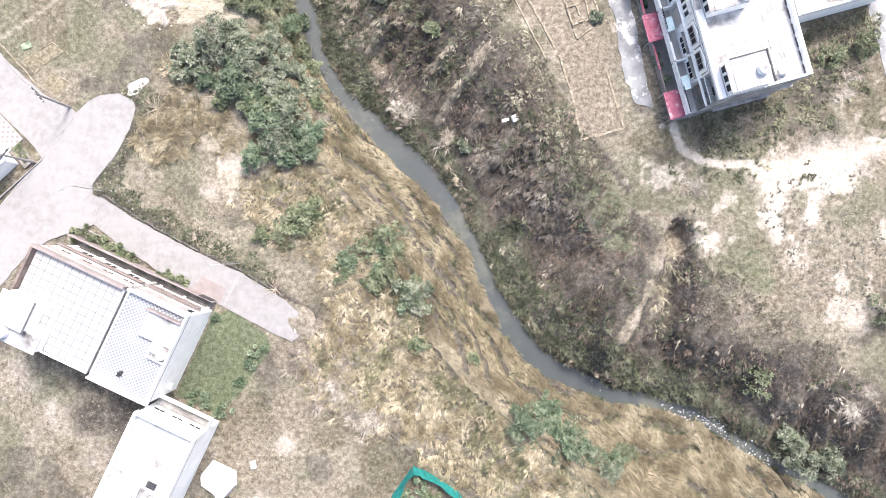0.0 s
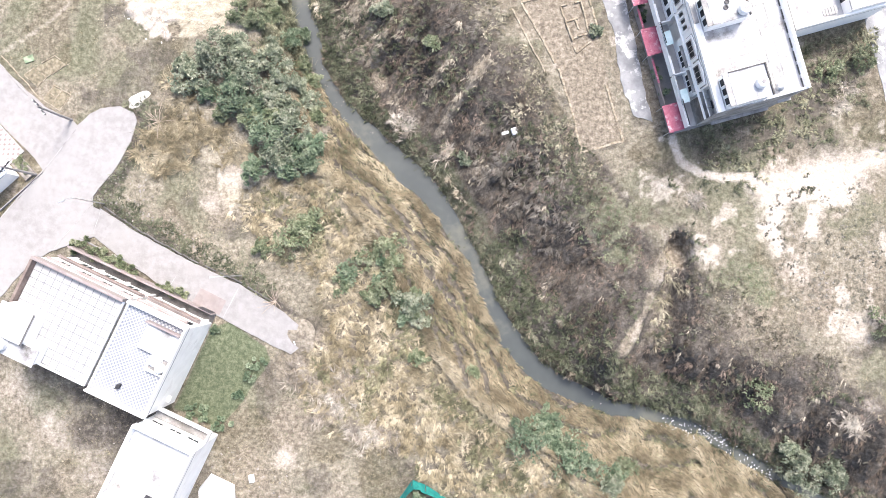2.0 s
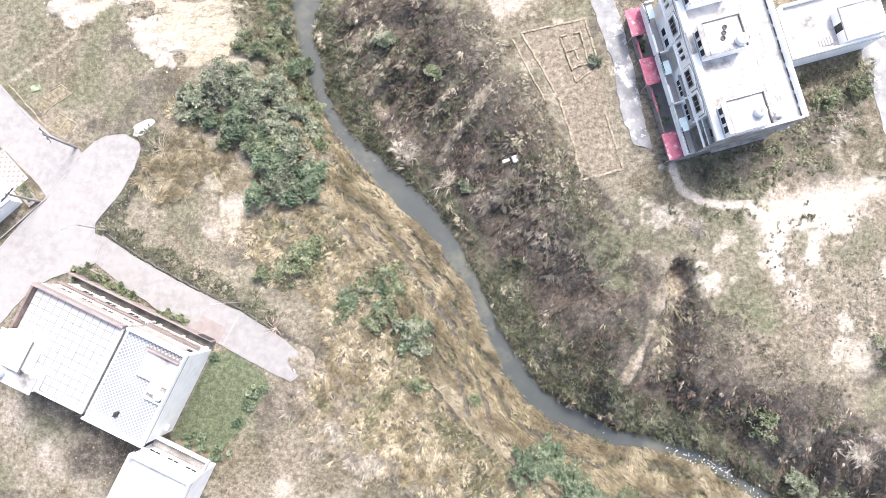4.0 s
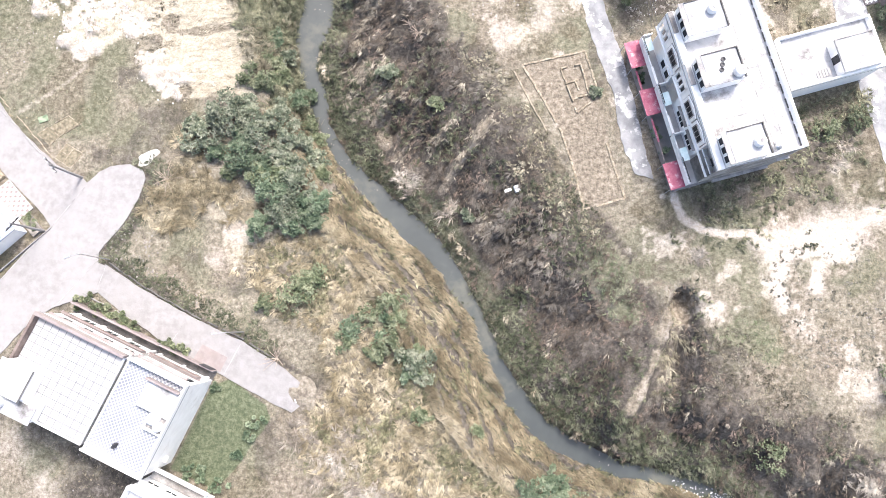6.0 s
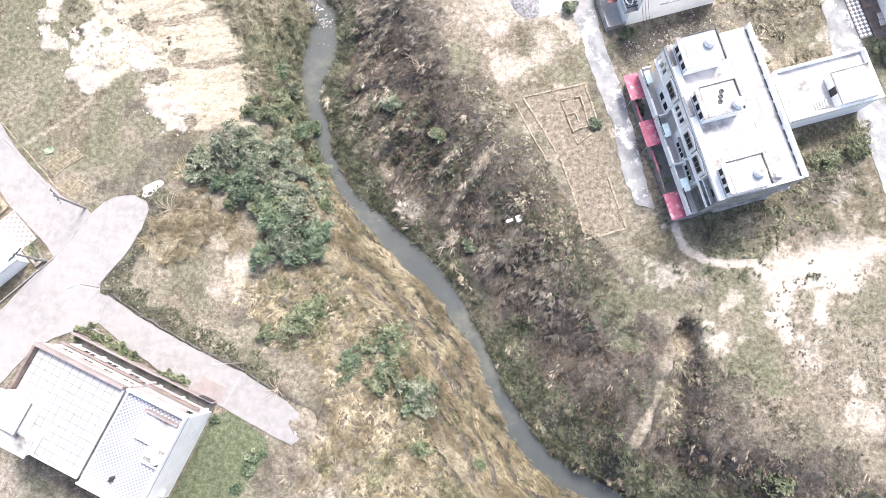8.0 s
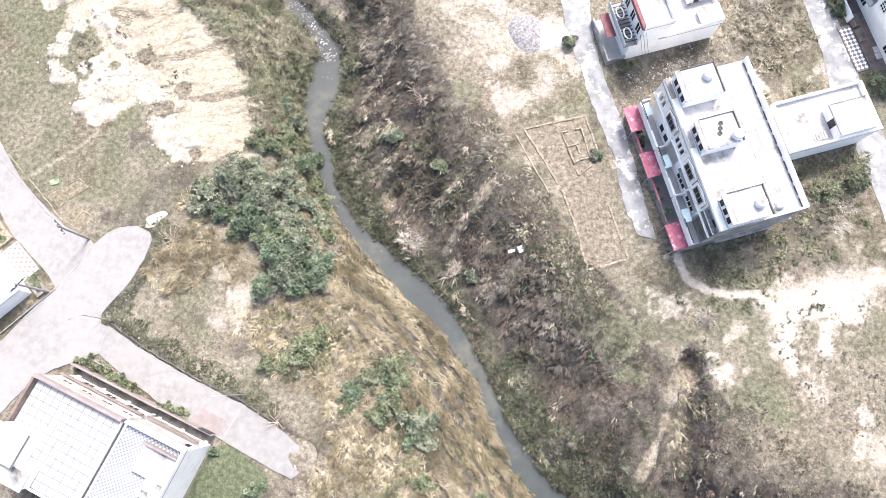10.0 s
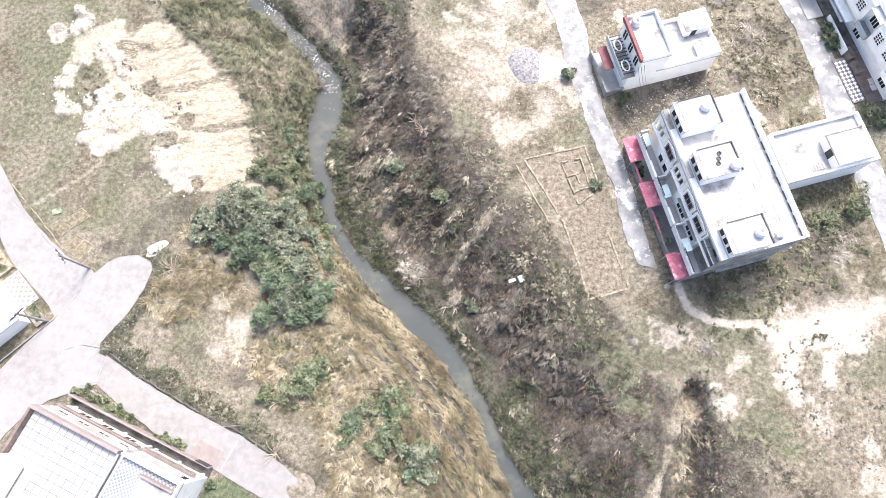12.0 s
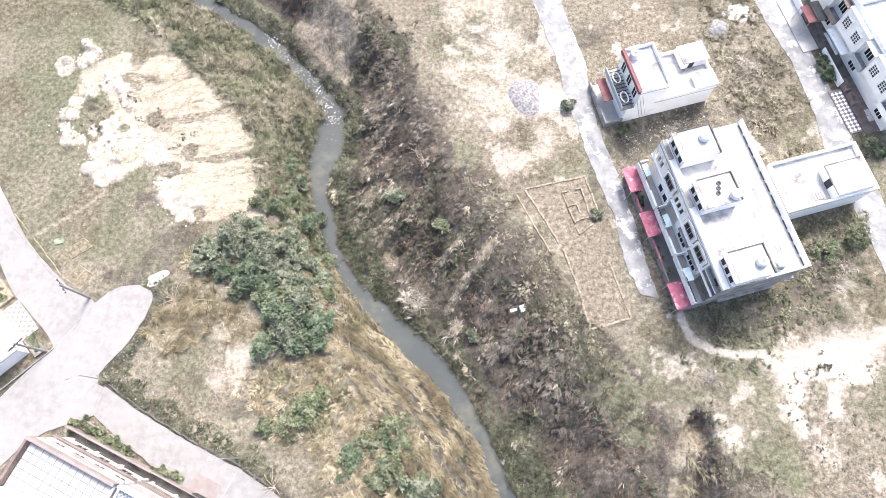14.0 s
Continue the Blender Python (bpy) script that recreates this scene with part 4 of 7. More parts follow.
tank(at(HOME, 1.6, -9.3, 8.85), 0.8, 0.9)


def house_patterned():
    r = thing("house", HOME, "two-storey white house with a patterned tile roof terrace", "house")
    part("wall", box(11.3, 18.2, -10.4, 0, -0.3, 6.9), WHITE, r, "white plastered walls")
    roof = part("roof", box(11.2, 18.3, -10.5, 0.1, 6.9, 7.1), TERRACE, r, "grey and white patterned terrace tiles")
    parapet(r, 11.2, 18.3, -10.5, 0.1, 7.1, 7.9, 0.22, WHITE, "nes")
    part("parapet", box(11.2, 11.38, -10.28, -0.12, 7.1, 7.4, 0.02), WHITE, r)
    part("roof_slab", box(14.2, 18.0, -4.0, -1.1, 7.1, 7.6, 0.03), ROOF, r, "raised white roof slab")
    part("slab_edge", box(14.0, 18.0, -1.1, -0.9, 7.1, 8.0, 0.02), PINK, r)
    part("skylight_kerb", box(16.0, 18.0, -5.8, -5.65, 7.1, 7.7, 0.02), WHITE, r)
    part("skylight_kerb", box(16.0, 16.15, -5.65, -4.1, 7.1, 7.7, 0.02), WHITE, r)
    part("hatch", box(16.2, 17.9, -5.6, -4.1, 7.1, 7.25, 0.02), CEMENT, r, "grey hatch cover")
    part("chimney", box(14.1, 14.35, -8.9, -8.4, 7.1, 7.9), IRON, r)
    part("ledge", box(11.3, 17.9, 0.0, 0.55, 3.3, 3.45, 0.02), PINK, r)
    part("canopy", box(11.3, 17.4, 0.003, 0.4, 5.7, 5.85, 0.02), PINK, r, "pinkish canopy slab")
    part("front_wall", box(11.05, 18.2, 1.1, 1.25, -0.3, 1.5, 0.02), PINK, r, "pinkish front boundary wall")
    # Forecourt colour is dark to hold the shade of this narrow gap.
    part("forecourt", box(11.05, 18.2, 0.0, 1.1, -0.3, 0.2), STAINED_SHADED, r, "forecourt strip in a dark tone for its shade")
    part("balcony_rail", tube([(11.4, 0.5, 4.3), (17.8, 0.5, 4.3)], 0.05), PINK, r)
    part("balcony_panel", box(11.4, 17.8, 0.47, 0.53, 3.45, 3.9), BROWN, r, "brown balcony panel")
    part("gate", box(16.4, 18.0, 1.25, 1.3, 0.2, 1.6), IRON, r, "dark iron gate")
    for k in range(3):
        window_unit(r, 12.5 + 2.3 * k, 0.0, 5.0, 1.4, 1.5, "n")
        window_unit(r, 12.5 + 2.3 * k, 0.0, 1.7, 1.3, 1.5, "n")
        part("column", box(11.3 + 3.1 * k, 11.6 + 3.1 * k, 0.003, 0.2, 0.2, 3.3), WHITE, r)
    part("side_ledge", box(18.2, 18.55, -9.6, -8.9, 2.8, 3.0), WHITE, r)
    return r


TERRACE = bpy.data.materials.new("patterned_terrace_tile")
TERRACE.use_nodes = True
_n, _l = TERRACE.node_tree.nodes, TERRACE.node_tree.links
_tc, _ck, _mp = _n.new("ShaderNodeTexCoord"), _n.new("ShaderNodeTexChecker"), _n.new("ShaderNodeMapping")
_ck.inputs["Color1"].default_value, _ck.inputs["Color2"].default_value = (0.40, 0.40, 0.405, 1), (0.085, 0.10, 0.14, 1)
_ck.inputs["Scale"].default_value = 4.4
_nz, _mx = _n.new("ShaderNodeTexNoise"), _n.new("ShaderNodeMix")
_mx.data_type = "RGBA"
_nz.inputs["Scale"].default_value = 0.25
_mx.inputs["B"].default_value = (0.48, 0.48, 0.49, 1)
_half = _n.new("ShaderNodeMath")
_half.operation = "MULTIPLY"
_half.inputs[1].default_value = 0.5
_l.new(_tc.outputs["Object"], _mp.inputs["Vector"])
_l.new(_mp.outputs["Vector"], _ck.inputs["Vector"])
_l.new(_tc.outputs["Object"], _nz.inputs["Vector"])
_l.new(_nz.outputs["Fac"], _half.inputs[0])
_l.new(_half.outputs[0], _mx.inputs["Factor"])
_l.new(_ck.outputs["Color"], _mx.inputs["A"])
_l.new(_mx.outputs["Result"], _n["Principled BSDF"].inputs["Base Color"])
_n["Principled BSDF"].inputs["Roughness"].default_value = 0.6
house_patterned()
tank(at(HOME, 16.7, -4.4, 7.25), 0.66, 1.0)
tank(at(HOME, 17.5, -5.0, 7.25), 0.5, 0.9)


def house_plain():
    r = thing("house", HOME, "two-storey white house with a bare white flat roof", "house")
    part("wall", box(17.6, 24.6, -23.5, -11.6, -0.3, 6.9), WHITE, r, "white plastered walls")
    part("roof", box(17.5, 24.7, -23.6, -11.5, 6.9, 7.1), ROOF, r)
    parapet(r, 17.5, 24.7, -23.6, -11.5, 7.1, 8.0, 0.24, WHITE)
    part("gutter", box(17.1, 17.5, -23.0, -11.9, 6.5, 6.7, 0.02), CEMENT, r)
    part("balcony_slab", box(17.9, 24.6, -11.5, -10.2, 3.4, 3.55, 0.02), CEMENT, r)
    part("railing", box(17.9, 24.6, -10.35, -10.2, 3.55, 4.4, 0.03), WHITE, r)
    part("railing", box(24.45, 24.6, -11.5, -10.35, 3.55, 4.4, 0.03), WHITE, r)
    part("canopy", box(17.9, 24.2, -11.5, -10.9, 6.3, 6.42, 0.02), WHITE, r)
    part("slot", box(20.0, 21.4, -11.49, -11.47, 5.0, 5.9), IRON, r)
    part("stair_cabin", box(18.2, 21.4, -22.8, -18.8, 7.1, 9.2), WHITE, r)
    part("cabin_roof", box(18.0, 21.6, -23.0, -18.6, 9.2, 9.35, 0.02), ROOF, r)
    part("hatch", box(21.9, 22.9, -18.5, -17.9, 7.1, 7.4), IRON, r)
    for k in range(3):
        window_unit(r, 18.9 + 2.2 * k, -11.6, 1.7, 1.3, 1.5, "n")
        window_unit(r, 18.9 + 2.2 * k, -11.6, 5.0, 1.3, 1.4, "n")
    return r


house_plain()

# row of three houses by the road: local x away from the road, y along it to the north
ROW = pose(29.0, 16.3, 0, 0, 0, 15.3)


FACE = 0.35


def hexagon(parent, y, z, w=2.9, h=2.3):
    """A wide window in a proud six-sided surround."""
    pts = [(y - w / 2, z - h * 0.34), (y, z - h * 0.5), (y + w / 2, z - h * 0.34), (y + w / 2, z + h * 0.34), (y, z + h * 0.5), (y - w / 2, z + h * 0.34)]
    for name, mat, grow, x0, x1, text in (("border", CEMENT, 1.0, FACE - 0.05, FACE, "grey painted border"), ("surround", WHITE, 0.93, FACE - 0.16, FACE - 0.05, "white six-sided window surround")):
        bm = bmesh.new()
        f = bm.faces.new([bm.verts.new((x0, y + (a - y) * grow, z + (b - z) * grow)) for a, b in pts])
        e = bmesh.ops.extrude_face_region(bm, geom=[f])
        bmesh.ops.translate(bm, vec=(x1 - x0, 0, 0), verts=[v for v in e["geom"] if isinstance(v, bmesh.types.BMVert)])
        bmesh.ops.recalc_face_normals(bm, faces=bm.faces)
        part(name, bm, mat, parent, text)
    return window_unit(parent, FACE - 0.16, y, z, 1.75, 1.15, "w", CEMENT, 2, 0.1)


def row_house(y0, kind, raw_end=False):
    """kind 'arcade': a six-sided bay to the south, a three-arched balcony to the north; 'loggia': an open balcony to the south."""
    r = thing("row_house", ROW, "white three-storey row house with ornate windows and red porch roof", "house", "row of houses")
    y1 = y0 + 6.19
    part("wall", box(1.4, 10.4, y0, y1, -0.3, 8.2), CEMENT if raw_end else WHITE, r, "raw grey cement end wall" if raw_end else "white plastered walls")
    part("roof", box(FACE, 10.4, y0, y1, 8.2, 8.4), ROOF, r, "stained white roof screed")
    part("parapet", box(10.1, 10.4, y0, y1, 8.4, 9.2, 0.02), WHITE, r)
    # Dashes of the parapet's cast shadow, added as thin dark strips.
    for k in range(4):
        part("drain_step", box(10.0, 10.1, y0 + 0.2 + 1.5 * k, y0 + 1.3 + 1.5 * k, 8.4, 8.52), STAINED_SHADED, r, "dark strip painting the parapet's shadow on the roof")
    if raw_end:
        part("parapet", box(5.9, 10.1, y0, y0 + 0.23, 8.4, 8.9, 0.02), WHITE, r)
        part("ledge", box(2.6, 9.6, y0 - 0.35, y0, 1.6, 1.72, 0.02), CEMENT, r)
        part("ledge", box(8.8, 10.4, y0 - 0.3, y0, 5.1, 5.22, 0.02), CEMENT, r)
    for k, (x0, x1, v0, v1) in enumerate(((6.0, 9.6, 3.9, 4.0), (7.2, 7.3, 0.6, 5.6), (2.2, 6.8, 5.3, 5.38), (8.4, 8.47, 1.5, 6.0))):
        if k != 0 or y0 < 7:
            part("roof_seam", box(x0, x1, y0 + v0, y0 + v1, 8.4, 8.43), CEMENT, r, "grey patched seam on the roof")
    part("front_parapet", box(FACE, 1.15, y0, y1, 8.4, 8.85, 0.04), WHITE, r, "broad white front parapet")
    # Shadow line behind the front parapet, added as a grey strip.
    part("parapet_groove", box(1.15, 1.24, y0, y1, 8.4, 8.46), CEMENT, r)
    ys = {0.0: (0.1, 3.6), 6.2: (8.8, 12.35), 12.4: (14.8, 18.5)}[y0]
    cab = part("stair_cabin", box(1.3, 5.6, ys[0], ys[1], 8.4, 10.3), WHITE, r, "white stair cabin on the roof")
    part("cabin_roof", box(1.6, 5.7, ys[0] - 0.05, ys[1] + 0.05, 10.3, 10.42, 0.02), ROOF, cab)
    part("cabin_ledge", box(1.0, 1.58, ys[0] - 0.05, ys[1] + 0.05, 10.3, 10.4, 0.02), CEMENT, cab, "grey weathered ledge")
    part("upstand", box(5.55, 5.68, ys[0], ys[1], 10.42, 10.6), STAINED_SHADED, cab, "dark weathered upstand")
    part("upstand", box(1.65, 5.55, ys[1] - 0.1, ys[1], 10.42, 10.55), STAINED_SHADED, cab)
    for k in range(3):
        window_unit(cab, 1.3, ys[0] + 0.72 + 1.02 * k, 9.45, 0.7, 0.95, "w", WHITE, 0)
    if kind == "arcade":
        hx, ba = y0 + 1.5, (y0 + 3.6, y0 + 6.12)
        part("front", box(FACE, 1.4, y0, ba[0], 0.2, 8.2), WHITE, r, "white front wall")
    else:
        hx, ba = y0 + 4.8, (y0 + 0.06, y0 + 3.15)
        part("front", box(FACE, 1.4, ba[1], y1, 0.2, 8.2), WHITE, r, "white front wall")
    hexagon(r, hx, 7.15)
    if y0 > 12:
        for dy in (-0.75, 0.55):
            window_unit(r, FACE, hx + dy, 4.2, 0.85, 1.2, "w", WHITE, 0, 0.12)
    else:
        window_unit(r, FACE, hx - 0.1, 4.15, 1.9, 1.15, "w", WHITE, 2, 0.14)
        part("hood", box(FACE - 0.35, FACE, hx - 1.4, hx + 1.2, 4.95, 5.05, 0.02), CEMENT, r, "grey window hood")
    part("floor_band", box(FACE - 0.22, FACE, y0 + 0.05, y1 - 0.05, 5.6, 5.8, 0.02), WHITE, r)
    part("floor_line", box(FACE - 0.1, FACE, y0 + 0.05, y1 - 0.05, 5.45, 5.6), CEMENT, r)
    # balconies
    part("balcony_floor", box(FACE, 1.4, ba[0], ba[1], 5.4, 5.55), CEMENT, r)
    part("door", box(1.36, 1.396, ba[0] + 0.9, ba[0] + 1.8, 5.6, 7.6), IRON, r)
    part("door", box(1.36, 1.396, ba[0] + 0.9, ba[0] + 1.8, 3.0, 5.0), IRON, r)
    if kind == "arcade":
        for k in range(4):
            yy = ba[0] + (ba[1] - ba[0] - 0.22) * k / 3
            part("pier", box(FACE - 0.05, FACE + 0.25, yy, yy + 0.22, 5.55, 8.15), WHITE, r)
        part("arch_band", box(FACE - 0.05, FACE + 0.25, ba[0], ba[1], 7.4, 8.16), WHITE, r)
        part("balcony_front", box(FACE - 0.08, FACE + 0.1, ba[0], ba[1], 5.4, 6.1, 0.02), WHITE, r)
        part("balcony_roof", box(FACE + 0.02, FACE + 0.6, ba[0], ba[1], 8.86, 8.98, 0.02), CEMENT, r, "grey weathered balcony roof")
    else:
        part("side_wall", box(FACE, 1.4, y0, y0 + 0.06, 2.7, 8.2), CEMENT, r, "raw grey cement side wall")
        for k in range(3):
            bm = box(-0.45, 0.5, ba[0] + 1.02 * k, ba[0] + 0.96 + 1.02 * k, 0, 0.1, 0.02)
            bm.transform(pose(FACE + 0.2, 0, 6.6, 0, 38, 0))
            part("sloping_panel", bm, BLUEWHITE, r, "pale grey sloping canopy panel")
    part("terrace_floor", box(-0.85, FACE, y0, y1, 2.75, 2.92), TILE, r, "pale balcony floor")
    part("terrace_front", box(-1.0, -0.85, y0, y1 - 0.15, 2.75, 3.85, 0.02), BLUEWHITE, r, "bluish white balcony front")
    part("terrace_cap", box(-1.06, -0.79, y0, y0 + 2.2, 3.85, 3.95, 0.02), WHITE, r)
    part("divider", box(-0.85, FACE, y1 - 0.15, y1, 2.92, 4.0), WHITE, r)
    for k in range(8):
        yy = ba[0] + 0.1 + (ba[1] - ba[0] - 0.3) * k / 7
        part("baluster", box(-0.95, -0.9, yy, yy + 0.05, 3.85, 4.2), IRON, r)
    part("hand_rail", box(-0.97, -0.88, ba[0], ba[1], 4.2, 4.26), IRON, r)
    bm = box(-0.4, 0.4, y0 + 2.6 + 0.11 * y0, y0 + 4.2 + 0.11 * y0, 0, 0.05, 0.01)
    bm.transform(pose(-0.6, 0, 4.3, 0, -20, 0))
    part("balcony_awning", bm, PALE_TEAL, r, "pale teal balcony awning")
    part("porch_floor", box(-1.7, 1.4, y0, y1, -0.3, 0.25), CONCRETE, r)
    part("boundary_wall", box(-1.85, -1.7, y0, y1, -0.3, 1.2, 0.02), PINK, r, "faded pink boundary wall")
    part("wall_cap", box(-1.9, -1.65, y0, y0 + 3.0, 1.2, 1.28, 0.02), RED, r, "faded red wall coping")
    ya = {0.0: (0.0, 3.25), 6.2: (9.35, 12.6), 12.4: (15.5, 18.8)}[y0]
    aw = part("porch_roof", box(-2.62, -0.8, ya[0], ya[1], 2.25, 2.31), RED, r, "faded red porch roof sheet")
    for k in range(10):
        part("rib", box(-2.62, -0.8, ya[0] + 0.12 + 0.32 * k, ya[0] + 0.17 + 0.32 * k, 2.312, 2.35), RED, aw)
    for y in ya:
        part("post", tube([(-2.5, y + (0.1 if y == ya[0] else -0.1), 0), (-2.5, y + (0.1 if y == ya[0] else -0.1), 2.25)], 0.05), METAL, r)
    return r


row_house(0.0, "loggia", True)
row_house(6.2, "arcade")
row_house(12.4, "arcade")
for y, x in ((1.6, 4.6), (9.5, 5.0), (17.0, 4.4)):
    tank(at(ROW, x, y, 10.42), 0.62, 0.8)
dish = thing("satellite_dish", at(ROW, 7.3, 0.9, 8.4), "small pale satellite dish on the roof", "satellite dish")
part("bowl", lathe([(0.05, 0.35), (0.3, 0.42), (0.48, 0.58), (0.5, 0.6)]), METAL, dish, smooth=True)
part("stand", tube([(0, 0, 0), (0, 0, 0.36)], 0.04), IRON, dish)
for k in range(3):
    ring = thing("roof_vent", at(ROW, 3.3 + 0.25 * k, 10.2 + 0.55 * k, 10.42), "dark ring of an open roof vent", "vent", "roof vents")
    part("ring", lathe([(0.17, 0.0), (0.27, 0.01), (0.27, 0.09), (0.17, 0.1), (0.15, 0.02)]), IRON, ring)


def house_behind():
    m = pose(51.4, 30.1, 0, 0, 0, 15.3)
    r = thing("house", m, "single-storey white house with a walled flat roof", "house")
    part("wall", box(-11.3, 0, 0, 6.3, -0.3, 3.9), WHITE, r, "pale washed walls")
    part("roof", box(-11.4, 0.1, -0.1, 6.4, 3.9, 4.05), ROOF, r)
    parapet(r, -11.4, 0.1, -0.1, 6.4, 4.05, 4.75)
    c = part("stair_cabin", box(-5.6, -1.1, 0.13, 4.1, 4.05, 5.5), WHITE, r)
    part("cabin_roof", box(-5.7, -1.0, 0.13, 4.2, 5.5, 5.6, 0.02), ROOF, c)
    parapet(c, -5.7, -1.0, 0.13, 4.2, 5.6, 5.72, 0.12, CEMENT, "nw")
    part("door", box(-5.64, -5.605, 1.6, 2.5, 4.1, 5.4), IRON, c)
    for k in range(5):
        part("stair", box(-7.9 + 0.3 * k, -7.6 + 0.3 * k, 0.6, 1.5, 4.05, 4.12 + 0.07 * k), CEMENT, r)
    return r


house_behind()


def house_north():
    m = pose(34.3, 44.9, 0, 0, 0, 15.3)
    r = thing("house", m, "two-storey white house with maroon trim and low rear rooms", "house")
    part("wall", box(-12.2, 0, 0, 6.2, -0.3, 3.3), WHITE, r, "white plastered walls")
    part("roof", box(-8.4, 0.1, -0.1, 6.3, 3.3, 3.45), ROOF, r)
    parapet(r, -7.5, 0.1, -0.1, 6.3, 3.45, 4.1)
    part("upper_storey", box(-11.2, -7.5, 0, 6.2, 3.3, 6.6), WHITE, r)
    part("upper_roof", box(-11.4, -7.4, -0.1, 6.3, 6.6, 6.75), ROOF, r)
    parapet(r, -11.4, -7.4, -0.1, 6.3, 6.75, 7.3, 0.2, WHITE, "nes")
    part("trim", box(-11.65, -11.2, -0.1, 6.3, 6.75, 7.3, 0.02), MAROON, r, "maroon roof trim")
    part("balcony", box(-12.9, -11.2, 0, 6.2, 3.2, 3.35, 0.02), CEMENT, r)
    part("balcony_front", box(-13.0, -12.9, 0, 6.2, 3.2, 4.1, 0.02), BLUE, r, "pale blue balcony front")
    for k in range(12):
        part("slat", box(-12.85, -11.3, 0.3 + 0.5 * k, 0.42 + 0.5 * k, 3.9, 3.96), IRON, r, "dark balcony slat")
    for y in (1.4, 4.4):
        part("ornament", tube([(-12.2 + 0.45 * math.cos(a / 6 * math.pi), y + 0.8 * math.sin(a / 6 * math.pi), 4.1) for a in range(13)], 0.09, 0.09, 6), WHITE, r, "white oval balcony ornament")
    part("porch_roof", box(-14.2, -13.0, 2.2, 5.6, 2.5, 2.6, 0.02), MAROON, r, "maroon porch roof")
    for k in range(3):
        window_unit(r, -11.2, 1.2 + 1.9 * k, 5.1, 0.9, 1.6, "w")
    part("yard_wall", box(-14.6, -14.4, -0.2, 6.2, -0.3, 1.2), CEMENT, r)
    part("yard_wall", box(-14.4, -12.2, -0.2, 0.0, -0.3, 1.2), CEMENT, r)
    part("yard_floor", box(-14.4, -12.2, 0.0, 6.2, -0.3, 0.2), TILE, r)
    c = part("rear_room", box(-3.4, 0, 3.6, 6.2, 3.45, 4.7), WHITE, r)
    part("rear_roof", box(-3.5, 0.12, 3.5, 6.3, 4.7, 4.8, 0.02), ROOF, c)
    part("rear_door", box(-2.6, -1.9, 3.565, 3.597, 3.5, 4.6), IRON, c)
    part("rear_store", box(-2.6, 0, 0.0, 2.2, 3.45, 4.2), WHITE, r)
    part("store_roof", box(-2.7, 0.12, -0.1, 2.3, 4.2, 4.3, 0.02), ROOF, r)
    tank_at = at(m, -10.3, 5.2, 6.75)
    return tank_at


tank(house_north(), 0.6, 1.0)


